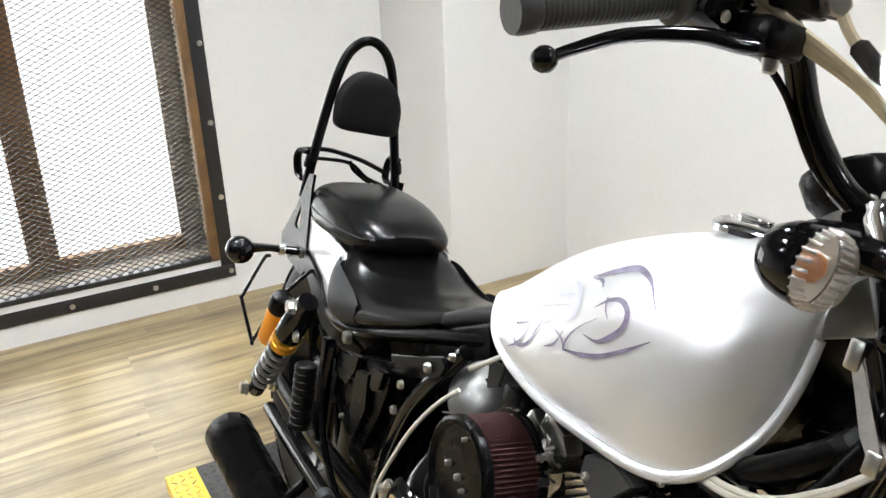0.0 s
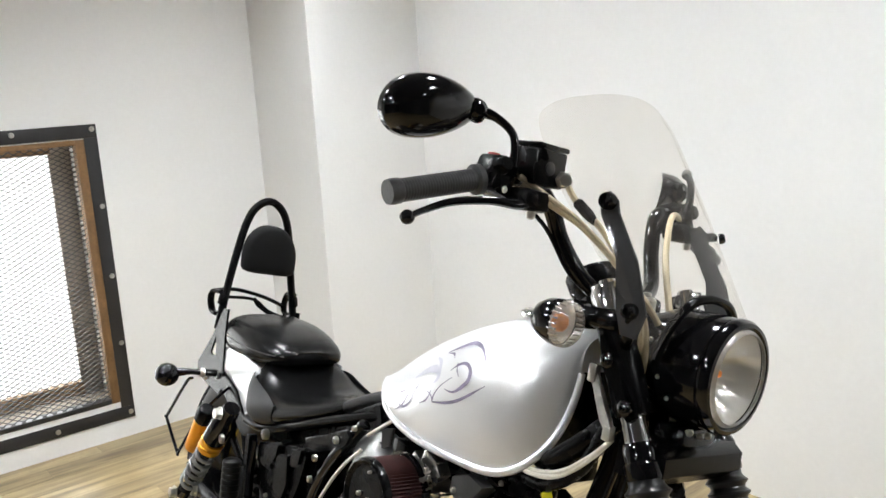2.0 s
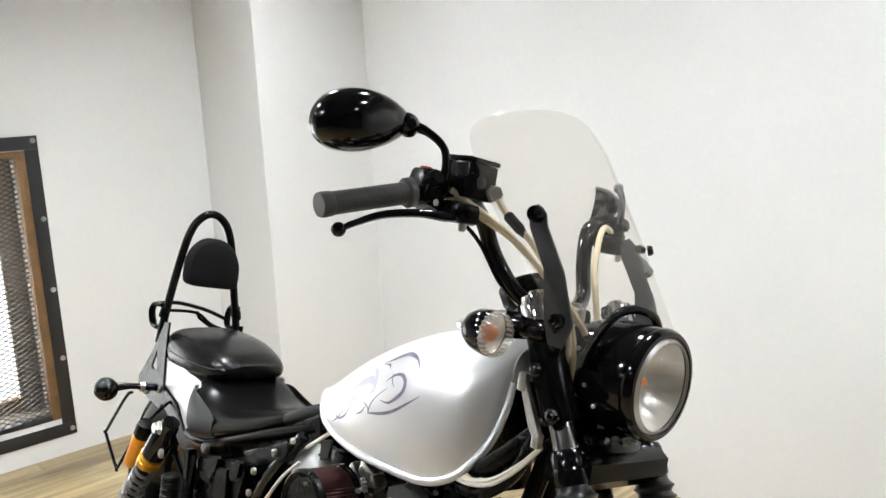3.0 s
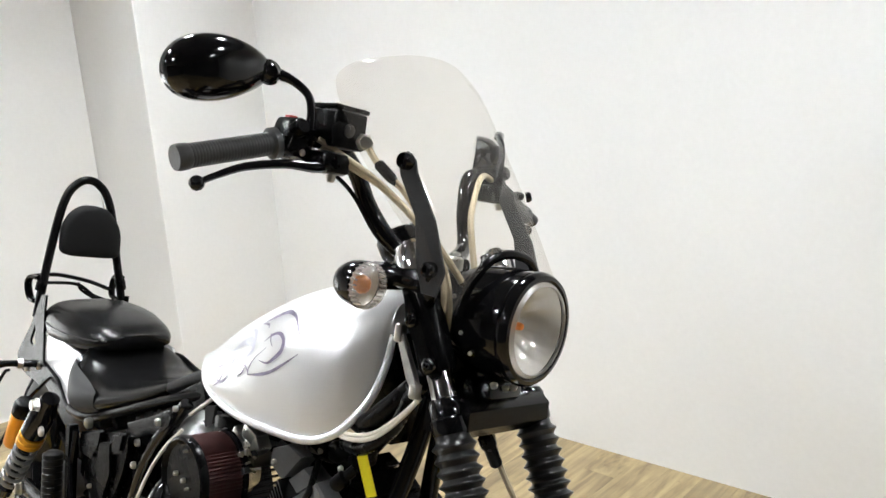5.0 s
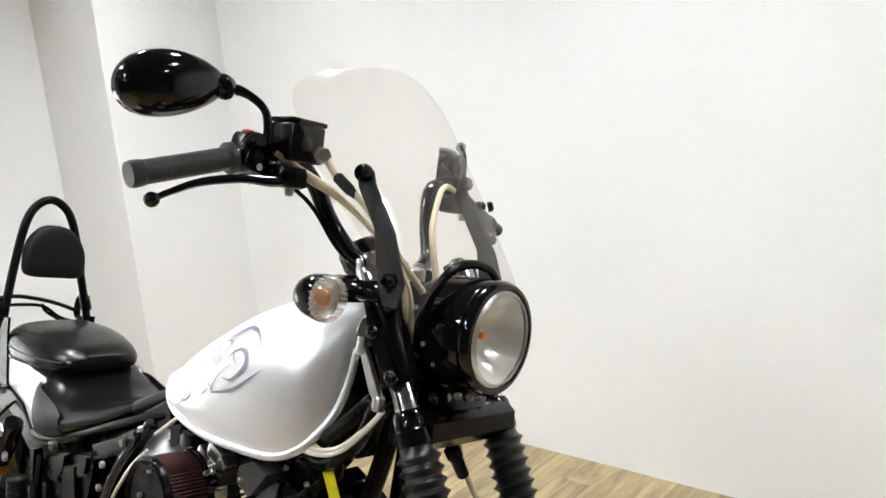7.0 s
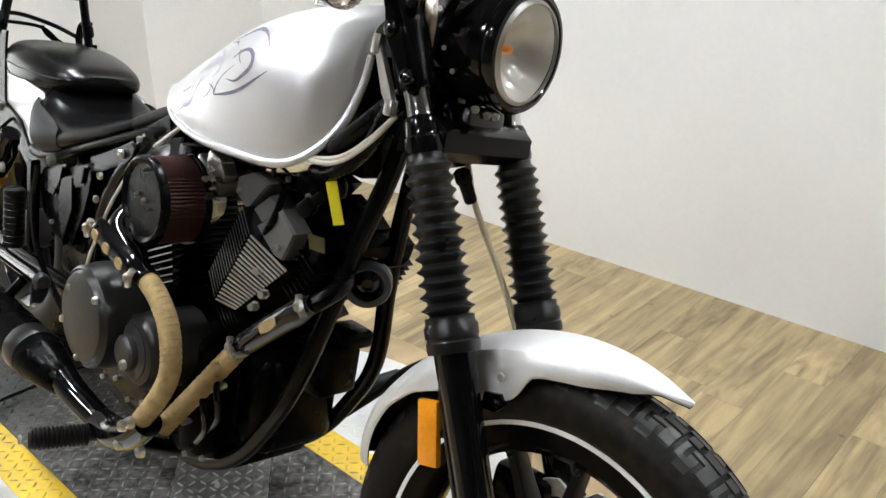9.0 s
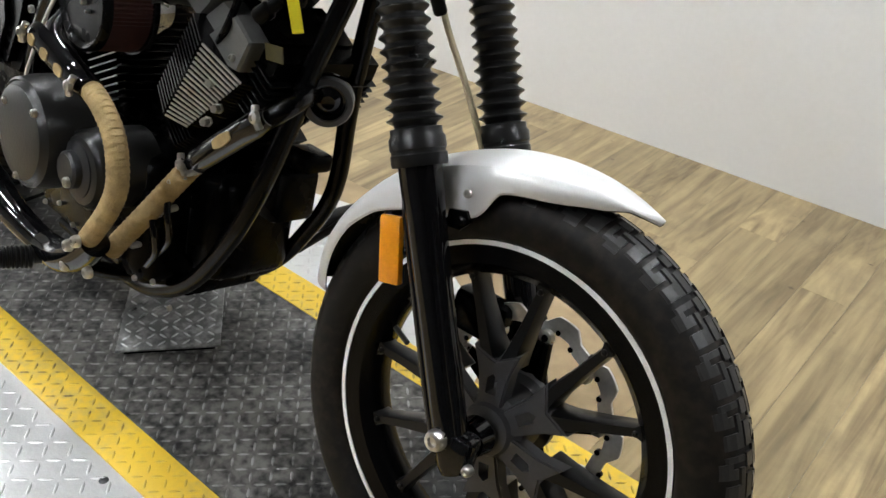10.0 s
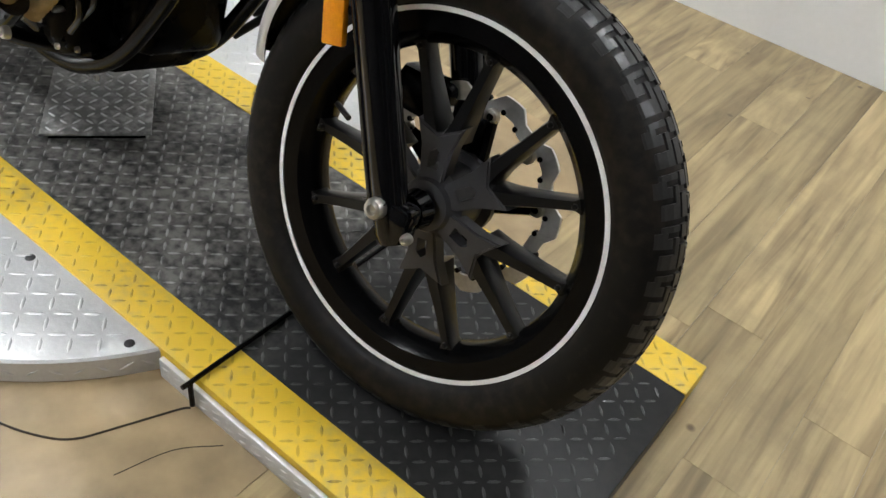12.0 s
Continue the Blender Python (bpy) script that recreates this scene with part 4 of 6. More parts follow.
# guard loop arched over the lamp
spart("lamp_loop", tube([(-0.300, -0.098, 1.035), (-0.296, -0.092, 1.062), (-0.292, -0.084, 1.085), (-0.285, -0.060, 1.116), (-0.280, -0.028, 1.128), (-0.278, 0.004, 1.128), (-0.280, 0.040, 1.118), (-0.290, 0.080, 1.085), (-0.300, 0.096, 1.035)], 0.0068, 12), SATIN, "black hoop over the headlamp")

# --- windscreen, curved clear sheet with its brackets
def screen_point(u, v):
    """u across (-1..1), v from foot to top (0..1)."""
    foot = 1.040 + 0.085 * (1 - u * u)
    z = foot + (1.418 - foot) * v
    h = (z - 1.050) / 0.368
    q = min(1.0, max(0.0, h) / 0.6)
    w = 0.150 + 0.048 * q * q * (3 - 2 * q)
    w *= 1 - 0.50 * max(0.0, (h - 0.72) / 0.28) ** 3.5
    y = u * w
    x = -0.236 - 0.240 * h - 1.75 * y * y
    z -= 0.016 * u * u * max(0.0, (v - 0.5) / 0.5)
    return Vector((x, y, z))


sb = bmesh.new()
NU, NV = 24, 28
front = [[sb.verts.new(screen_point(-1 + 2 * i / NU, j / NV)) for i in range(NU + 1)] for j in range(NV + 1)]
back = [[sb.verts.new(v.co + Vector((-0.003, 0, -0.0015))) for v in row] for row in front]
for j in range(NV):
    for i in range(NU):
        sb.faces.new((front[j][i], front[j][i + 1], front[j + 1][i + 1], front[j + 1][i]))
        sb.faces.new((back[j][i], back[j + 1][i], back[j + 1][i + 1], back[j][i + 1]))
for j in range(NV):
    for i in (0, NU):
        sb.faces.new((front[j][i], front[j + 1][i], back[j + 1][i], back[j][i]))
for i in range(NU):
    for j in (0, NV):
        sb.faces.new((front[j][i], front[j][i + 1], back[j][i + 1], back[j][i]))
screen = spart("windscreen", sb, SCREEN, "clear curved flyscreen")
screen.visible_shadow = False
for s in (-1, 1):
    br = spart("screen_bracket", plate([(-0.386, 1.243), (-0.372, 1.255), (-0.354, 1.243), (-0.350, 1.225), (-0.305, 1.165), (-0.275, 1.095), (-0.285, 1.060), (-0.312, 1.062), (-0.325, 1.095), (-0.340, 1.165), (-0.380, 1.220)], 0.004, Matrix.Translation((-0.018 if s < 0 else -0.048, s * 0.145, 0 if s < 0 else -0.016)), bevel=0.001), DARKGREY, "dark grey steel screen bracket")
    for x, z, r in ((-0.385, 1.240, 0.0125), (-0.316, 1.096, 0.011)):
        if s > 0:
            x, z, r = x - 0.014, z - 0.017, r * 0.6
        spart("bracket_knob", lathe([(r, 0), (r, 0.010), (r * 0.85, 0.014), (r * 0.45, 0.015), (r * 0.4, 0.010), (0, 0.010)], (x, s * 0.147, z), (0, s, 0), 20), GLOSS, "black rubber-washed bolt", br)
    spart("bracket_arm", tube([(-0.318, s * 0.142, 1.090), (-0.328, s * 0.13, 1.06), (-0.34, s * 0.115, 1.045)], 0.009, 10), SATIN, "", br)
    spart("screen_bolt", lathe([(0.009, 0), (0.009, 0.006), (0.006, 0.010), (0, 0.010)], (-0.394, s * 0.146, 1.240) if s < 0 else (-0.397, 0.172, 1.223), (0.8, s * 0.5, 0.3), 14), GLOSS, "", br)

# --- front indicators
for s in (-1, 1):
    c = Vector((-0.398, s * 0.196, 1.063))
    d = (1, -s * 0.06, -0.05)
    ind = spart("front_indicator", lathe([(0, -0.040), (0.012, -0.038), (0.023, -0.030), (0.030, -0.017), (0.0325, -0.003), (0.033, 0.006), (0.031, 0.008)], c, d, 32), GLOSS, "black bullet indicator")
    lb = lathe([(0.0318, 0.007), (0.0322, 0.013), (0.0302, 0.021), (0.0255, 0.027), (0.015, 0.0315), (0, 0.033)], c, d, 96)
    for v in lb.verts:
        rel = v.co - c
        t = math.atan2(rel.z, rel.y)
        if abs(rel.x) < 0.024:
            v.co += Vector((0, rel.y, rel.z)).normalized() * 0.0016 * math.cos(24 * t)
    spart("indicator_lens", lb, FROST, "clear ribbed lens", ind)
    for k in range(24):
        t = 2 * math.pi * k / 24
        u = Vector((0, math.cos(t), math.sin(t)))
        spart("lens_rib", tube([c + Vector((0.008, 0, 0)) + u * 0.0308, c + Vector((0.020, 0, 0)) + u * 0.0285], 0.0013, 6, 0), LENSRIM, "", ind)
    spart("amber_bulb", lathe([(0.011, -0.004), (0.0135, 0.003), (0.0115, 0.010), (0.006, 0.014), (0, 0.015)], c, d, 20), AMBERIN, "amber bulb", ind)
    spart("indicator_bowl", lathe([(0.031, 0.006), (0.024, -0.001), (0.0, -0.006)], c, d, 24), MIRROR, "", ind)
    spart("indicator_stem", tube([c + Vector((-0.012, -s * 0.028, 0)), c + Vector((-0.004, -s * 0.085, 0.002))], 0.0095, 12, 0), GLOSS, "", ind)

# --- handlebar and controls
bar = [(-0.415, 0.0, 1.085), (-0.440, -0.030, 1.094), (-0.475, -0.062, 1.120), (-0.506, -0.090, 1.170), (-0.518, -0.118, 1.222), (-0.522, -0.160, 1.252), (-0.528, -0.215, 1.252), (-0.538, -0.290, 1.234), (-0.552, -0.405, 1.198)]
mirrored = [(-0.556, 0.440, 1.190), (-0.542, 0.320, 1.226), (-0.534, 0.245, 1.248), (-0.532, 0.200, 1.254), (-0.527, 0.172, 1.240), (-0.510, 0.152, 1.185), (-0.486, 0.135, 1.125), (-0.450, 0.060, 1.098), (-0.440, 0.030, 1.094)]
hbar = spart("handlebar", tube(mirrored + bar, 0.0135, 16, 5), GLOSS, "gloss black tall handlebar")
spart("bar_clamp", box(-0.470, -0.400, -0.055, 0.055, 1.076, 1.112, 0.012), GLOSS, "", hbar)
for s in (-1, 1):
    for k in (0, 1):
        spart("clamp_bolt", bolt((-0.425 - 0.03 * k, s * 0.040, 1.111), (0, 0, 1), 0.007, 0.007), ZINC, "", hbar)
spart("bar_brace", tube([(-0.300 - 0.155, s_ * 1.0, 1.095) for s_ in (-0.06, 0.06)], 0.010, 10, 0), SATIN, "", hbar)
for s in (-1, 1):
    a, b = Vector((-0.534, s * 0.262, 1.241)), Vector((-0.553, s * 0.408, 1.197))
    d = (b - a).normalized()
    L = (b - a).length
    gp = [(0.0135, 0), (0.0225, 0.001), (0.0225, 0.010), (0.0168, 0.013)]
    for k in range(26):
        z = 0.016 + (L - 0.036) * k / 26
        gp += [(0.0161, z), (0.0166, z + 0.0012), (0.0166, z + 0.0034), (0.0161, z + 0.0044)]
    gp += [(0.0178, L - 0.018), (0.0184, L - 0.006), (0.0170, L), (0, L)]
    spart("grip", lathe(gp, a, d, 24), GRIP, "ribbed dark rubber grip", hbar)
    sw = spart("switch_housing", box(-0.026, 0.026, -0.022, 0.022, -0.026, 0.030, 0.008, m=Matrix.Translation((-0.530, s * 0.238, 1.248)) @ Matrix.Rotation(s * radians(15), 4, "X")), PLASTIC, "black switch housing", hbar)
    spart("switch_boss", lathe([(0.013, 0), (0.013, 0.016), (0.010, 0.02), (0, 0.02)], (-0.515, s * 0.246, 1.262), (0.9, s * 0.1, 0.35), 16), PLASTIC, "", hbar)
    spart("switch_screw", bolt((-0.503, s * 0.240, 1.232), (1, 0, 0), 0.005, 0.003), ZINC, "", hbar)
    spart("lever", tube([(-0.478, s * 0.205, 1.222), (-0.482, s * 0.230, 1.214), (-0.498, s * 0.270, 1.212), (-0.520, s * 0.320, 1.200), (-0.528, s * 0.360, 1.182), (-0.529, s * 0.380, 1.172)], [0.011, 0.011, 0.0085, 0.0075, 0.006, 0.0055], 10, flat=0.75), GLOSS, "gloss black brake lever" if s < 0 else "gloss black clutch lever", hbar)
    spart("lever_ball", lathe([(0, -0.0105), (0.0060, -0.0088), (0.0095, -0.0046), (0.0105, 0), (0.0095, 0.0046), (0.0060, 0.0088), (0, 0.0105)], (-0.529, s * 0.386, 1.169), (0, 1, 0), 16), GLOSS, "", hbar)
    spart("lever_perch", box(-0.512, -0.468, s * 0.20 - 0.028, s * 0.20 + 0.028, 1.208, 1.240, 0.009), PLASTIC, "", hbar)
    spart("perch_bolt", bolt((-0.476, s * 0.205, 1.208), (0, 0, -1), 0.007, 0.012), ZINC, "", hbar)
    # mirror
    stalk = spart("mirror_stem", tube([(-0.505, s * 0.230, 1.258), (-0.503, s * 0.232, 1.288), (-0.510, s * 0.237, 1.314), (-0.530, s * 0.254, 1.332), (-0.548, s * 0.276, 1.338)], [0.0085, 0.0065, 0.0060, 0.0065, 0.010], 12), GLOSS, "black mirror stem")
    spart("stem_nut", bolt((-0.505, s * 0.230, 1.252), (0, 0, 1), 0.011, 0.016, hexagon=True), SATIN, "", stalk)
    head = spart("mirror_shell", bmesh.new(), GLOSS, "gloss black teardrop mirror shell", stalk)
    mbm = bmesh.new()
    rings = []
    for q, depth in ((1.0, -0.012), (1.0, 0.0), (0.985, 0.008), (0.93, 0.018), (0.80, 0.027), (0.58, 0.034), (0.30, 0.0375), (0.04, 0.0385)):
        ring = []
        for k in range(40):
            t = 2 * math.pi * k / 40
            u, v = math.cos(t), math.sin(t)
            # long teardrop: blunt outer end, tapered at the stem
            lx = 0.081 * u
            lz = (0.045 + 0.010 * u - 0.002 * u * u) * v
            ring.append(Vector((-0.566 + depth, s * (0.350 + q * lx), 1.327 - 0.16 * q * (lx) + q * lz)))
        rings.append(ring)
    loft(rings, mbm)
    bmesh.ops.recalc_face_normals(mbm, faces=mbm.faces)
    mbm.to_mesh(head.data)
    mbm.free()
    head.data.shade_smooth()
    joint = spart("ball_joint", lathe([(0.016, 0), (0.017, 0.006), (0.013, 0.014), (0.008, 0.018), (0, 0.018)], (-0.545, s * 0.284, 1.335), (0.9, s * 0.35, 0.1), 20), GLOSS, "", stalk)
    ring_ob = spart("joint_ring", lathe([(0.0165, 0.004), (0.0185, 0.006), (0.0165, 0.009)], (-0.545, s * 0.284, 1.335), (0.9, s * 0.35, 0.1), 24), CHROME if s < 0 else GLOSS, "chrome joint ring" if s < 0 else "", stalk)
    face = [Vector((-0.5795, s * (0.350 + 0.95 * 0.081 * math.cos(t)), 1.327 - 0.16 * 0.95 * 0.081 * math.cos(t) + 0.95 * (0.045 + 0.010 * math.cos(t)) * math.sin(t))) for t in [2 * math.pi * k / 40 for k in range(40)]]
    fbm = bmesh.new()
    fbm.faces.new([fbm.verts.new(p) for p in face])
    glass_ob = spart("mirror_glass", fbm, CHROME, "mirror glass", stalk, smooth=False)
    if s > 0:
        end = Matrix.Translation((-0.548, 0.285, 1.340))
        end = Matrix.Translation((-0.02, 0, -0.03)) @ end
        for ob in (head, glass_ob, joint, ring_ob):
            ob.matrix_basis = end @ Matrix.Rotation(radians(MIRROR_TURN), 4, "Z") @ Matrix.Translation((0.548, -0.285, -1.340))
spart("kill_switch", box(-0.545, -0.531, -0.245, -0.231, 1.276, 1.284, 0.002), RED, "red stop switch", hbar)
# brake fluid reservoir
res = spart("fluid_reservoir", box(-0.026, 0.026, -0.032, 0.032, -0.026, 0.028, 0.004, m=Matrix.Translation((-0.506, -0.174, 1.274))), PLASTIC, "square black brake fluid reservoir")
spart("reservoir_lid", box(-0.027, 0.027, -0.0335, 0.0335, 0.0, 0.007, 0.002, m=Matrix.Translation((-0.506, -0.174, 1.3025))), PLASTIC, "", res)
for x in (-0.526, -0.486):
    for y in (-0.200, -0.148):
        spart("lid_screw", bolt((x, y, 1.3093), (0, 0, 1), 0.004, 0.002), ZINC, "", res)
spart("sight_glass", lathe([(0.010, 0), (0.010, 0.003), (0.007, 0.004), (0, 0.003)], (-0.4805, -0.178, 1.274), (1, 0, 0), 16), DARKGREY, "", res)
spart("banjo_bolt", bolt((-0.474, -0.150, 1.262), (0.8, -0.5, 0), 0.011, 0.012, hexagon=True), ZINC, "", res)
# hoses and cables
cab = [("throttle_cable", [(-0.505, -0.212, 1.256), (-0.480, -0.185, 1.238), (-0.430, -0.150, 1.205), (-0.375, -0.120, 1.155), (-0.345, -0.100, 1.105), (-0.330, -0.095, 1.06), (-0.335, -0.09, 1.0)], 0.0048, HOSE), ("throttle_cable", [(-0.503, -0.205, 1.246), (-0.475, -0.180, 1.226), (-0.425, -0.143, 1.196), (-0.370, -0.112, 1.145), (-0.338, -0.092, 1.095), (-0.325, -0.085, 1.04), (-0.33, -0.08, 0.97)], 0.0048, HOSE), ("brake_line", [(-0.470, -0.150, 1.262), (-0.450, -0.142, 1.235), (-0.405, -0.120, 1.195), (-0.360, -0.09, 1.13), (-0.325, -0.055, 1.07), (-0.312, -0.03, 1.00), (-0.308, 0.0, 0.92), (-0.306, 0.03, 0.862)], 0.0052, HOSE), ("clutch_cable", [(-0.505, 0.212, 1.250), (-0.485, 0.165, 1.253), (-0.462, 0.122, 1.240), (-0.420, 0.060, 1.205), (-0.383, 0.012, 1.166), (-0.345, -0.010, 1.09), (-0.322, -0.025, 1.04), (-0.315, -0.03, 0.96)], 0.0052, HOSE), ("switch_wire", [(-0.52, -0.20, 1.23), (-0.515, -0.125, 1.19), (-0.49, -0.085, 1.13), (-0.46, -0.06, 1.10)], 0.0035, PLASTIC)]
for nm, pts, r, mt in cab:
    spart(nm, tube(pts, r, 8), mt, "tan sheathed control cable" if mt is HOSE else "black wiring sheath")
spart("cable_boot", lathe([(0.005, 0), (0.0085, 0.004), (0.0085, 0.03), (0.006, 0.04), (0.005, 0.045)], (-0.450, -0.142, 1.235), (0.62, 0.30, -0.55), 12), PLASTIC, "")
# round speedometer behind the yoke
sp_ = spart("speedometer", lathe([(0, -0.030), (0.035, -0.028), (0.044, -0.012), (0.046, 0.012), (0.043, 0.018), (0.040, 0.014), (0, 0.014)], (-0.500, 0.0, 1.118), (-0.55, 0, 0.85), 32), PLASTIC, "black round speedometer")
spart("speedo_glass", lathe([(0.041, 0.0145), (0.03, 0.0165), (0, 0.0175)], (-0.500, 0.0, 1.118), (-0.55, 0, 0.85), 32), GLOSS, "", sp_)
spart("ignition_lock", lathe([(0.018, 0), (0.018, 0.016), (0.014, 0.020), (0, 0.020)], (-0.40, 0.0, 1.092), (0, 0, 1), 20), ZINC, "")

# --- fuel tank: rows of x, half width, foot and crown height
TANK = [(-0.936, 0.050, 0.850, 0.865), (-0.930, 0.082, 0.850, 0.872), (-0.913, 0.110, 0.848, 0.885), (-0.864, 0.142, 0.824, 0.936), (-0.797, 0.160, 0.808, 0.972), (-0.70, 0.171, 0.801, 1.011), (-0.61, 0.169, 0.802, 1.038), (-0.53, 0.156, 0.805, 1.052), (-0.487, 0.136, 0.821, 1.056), (-0.462, 0.112, 0.852, 1.056), (-0.446, 0.089, 0.892, 1.055), (-0.440, 0.072, 0.942, 1.052), (-0.437, 0.066, 0.985, 1.048)]


def tank_row(x):
    fine = steps(TANK, 5)
    xs = [r[0] for r in fine]
    return [float(np.interp(x, xs, [r[k] for r in fine])) for k in (1, 2, 3)]


def skin(f, x):
    """Share of the half width at a share of the height: tucked in at the foot, rounded over; slack towards the tail, full ahead."""
    b = min(max((x + 0.90) / 0.30, 0), 1)
    b = b * b * (3 - 2 * b)
    full, bend, fall = 0.05 + 0.30 * b, 1.5 + 1.0 * b, 0.70 - 0.15 * b
    if f < full:
        return 1 - 0.06 * ((full - f) / full) ** 1.8
    return max(0.0, 1 - ((f - full) / (1 - full)) ** bend) ** fall


def tank_y(x, z):
    """Half width of the tank's skin at a place on its side."""
    w, zb, zt = tank_row(x)
    return w * skin(min(max((z - zb) / (zt - zb), 0), 1), x)


rows = steps(TANK, 5)
NT = 18
rings, belly = [], []
for x, w, zb, zt, *_ in rows:
    half = []
    for k in range(NT + 1):
        a = math.pi / 2 * k / NT
        f = math.sin(a) ** 1.0 if k < NT else 1.0
        half.append((w * skin(f, x), zb + (zt - zb) * f))
    ring = [Vector((x, -y, z)) for y, z in half] + [Vector((x, y, z)) for y, z in half[-2::-1]]
    belly.append([ring[0], Vector((x, -w * 0.45, zb + 0.012)), Vector((x, w * 0.45, zb + 0.012)), ring[-1]])
    rings.append(ring)
tank = bpart("fuel_tank", loft(rings, close=False), SILVER, "satin silver teardrop fuel tank")
for s in (-1, 1):
    lip = [Vector((x, s * (w * skin(0, x) + 0.004), zb - 0.001)) for x, w, zb, zt, *_ in rows]
    bpart("seam_lip", tube(lip, [0.003] + [0.0066] * 10 + [0.0055], 10, 0, flat=0.8), SILVER, "pressed seam lip", tank)
bpart("tank_tunnel", box(-0.84, -0.46, -0.03, 0.03, 0.795, 0.88, 0.01), ENGINE, "", tank)
bpart("tank_underside", loft(belly, close=False, caps=False), ENGINE, "dark underside", tank)
cap = bpart("fuel_cap", lathe([(0.044, 0.0), (0.047, 0.003), (0.047, 0.009), (0.041, 0.014), (0.015, 0.016), (0, 0.016)], (-0.600, 0, 1.037), (-0.03, 0, 1), 36), CHROME, "chrome fuel cap")
bpart("cap_tab", box(-0.622, -0.578, -0.008, 0.008, 1.051, 1.059, 0.003), CHROME, "", cap)
for k in range(6):
    t = k * math.pi / 3
    bpart("cap_screw", bolt((-0.600 + 0.037 * math.cos(t), 0.037 * math.sin(t), 1.0495), (0, 0, 1), 0.003, 0.002), ZINC, "", cap)


# swirling vinyl crescents on the tank's side
def swoosh(name, pts, widths, material, label):
    path = smooth_path([Vector((-0.79 + 0.93 * (x + 0.79), 0, z)) for x, z in pts], 8)
    n = len(path)
    ws = [0.86 * float(v) for v in np.interp(np.linspace(0, 1, n), np.linspace(0, 1, len(widths)), widths)]
    bm = bmesh.new()
    left, right = [], []
    for i, p in enumerate(path):
        d = (path[min(i + 1, n - 1)] - path[max(i - 1, 0)]).normalized()
        q = Vector((-d.z, 0, d.x)) * ws[i] / 2
        for lst, c in ((left, p + q), (right, p - q)):
            lst.append(bm.verts.new((c.x, -tank_y(c.x, c.z) - 0.0016, c.z + 0.0010)))
    for i in range(n - 1):
        bm.faces.new((left[i], left[i + 1], right[i + 1], right[i]))
    return bpart(name, bm, material, label, tank)


DECALS = [
    ([(-0.676, 0.958), (-0.648, 0.973), (-0.618, 0.987), (-0.592, 0.988), (-0.570, 0.981), (-0.543, 0.962)], [0.001, 0.006, 0.0075, 0.0055, 0.003, 0.001]),
    ([(-0.672, 0.958), (-0.650, 0.962), (-0.637, 0.957)], [0.001, 0.004, 0.001]),
    ([(-0.629, 0.938), (-0.612, 0.952), (-0.594, 0.957), (-0.578, 0.950), (-0.574, 0.935), (-0.585, 0.921), (-0.604, 0.908), (-0.628, 0.907)], [0.001, 0.005, 0.0062, 0.0075, 0.0085, 0.0075, 0.004, 0.001]),
    ([(-0.618, 0.953), (-0.610, 0.942), (-0.600, 0.935)], [0.003, 0.0025, 0.001]),
    ([(-0.657, 0.878), (-0.620, 0.886), (-0.590, 0.897), (-0.562, 0.914), (-0.533, 0.935)], [0.002, 0.006, 0.0062, 0.005, 0.001]),
    ([(-0.657, 0.879), (-0.654, 0.892), (-0.642, 0.909), (-0.616, 0.930)], [0.004, 0.0035, 0.002, 0.001]),
    ([(-0.789, 0.829), (-0.763, 0.844), (-0.747, 0.867), (-0.743, 0.891)], [0.001, 0.005, 0.004, 0.001]),
    ([(-0.791, 0.851), (-0.764, 0.842), (-0.737, 0.854), (-0.725, 0.876), (-0.715, 0.899)], [0.001, 0.005, 0.0055, 0.004, 0.001]),
    ([(-0.787, 0.861), (-0.752, 0.876)], [0.004, 0.001]),
    ([(-0.696, 0.866), (-0.676, 0.877), (-0.665, 0.897)], [0.001, 0.0045, 0.001]),
    ([(-0.683, 0.892), (-0.664, 0.888), (-0.655, 0.879)], [0.001, 0.0035, 0.001]),
]
for pts, ws in DECALS:
    swoosh("tank_graphic", pts, ws, PURPLE, "grey-violet tribal vinyl stroke")
for pts, ws in (([(-0.747, 0.898), (-0.714, 0.917), (-0.681, 0.929), (-0.654, 0.922)], [0.002, 0.014, 0.016, 0.003]), ([(-0.703, 0.944), (-0.675, 0.941), (-0.658, 0.920), (-0.675, 0.902)], [0.002, 0.009, 0.010, 0.002]), ([(-0.735, 0.880), (-0.712, 0.893), (-0.690, 0.905)], [0.001, 0.008, 0.001])):
    swoosh("tank_graphic", pts, ws, LILAC, "pale lilac vinyl patch").location.y = 0.0005

# --- seats
def cushion(rows, n, power=0.55, dish=None):
    """A padded seat; dish gives the middle, half length and depth of a hollow in its top."""
    rings = []
    for x, w, zb, zt, *_ in steps(rows, n):
        ring = []
        for k in range(28):
            t = 2 * math.pi * k / 28
            c, s_ = math.cos(t), math.sin(t)
            y = w * math.copysign(abs(c) ** power, c)
            if s_ >= 0:
                z = (zb + 0.45 * (zt - zb)) + 0.55 * (zt - zb) * s_ ** (power + 0.22)
                if dish:
                    z -= dish[2] * math.exp(-((x - dish[0]) / dish[1]) ** 2 - (y / (0.5 * w)) ** 2)
                    z -= 0.10 * (zt - zb) * (abs(y) / w) ** 3
            else:
                z = (zb + 0.45 * (zt - zb)) - 0.45 * (zt - zb) * abs(s_) ** power
            ring.append(Vector((x, y, z)))
        rings.append(ring)
    return loft(rings)


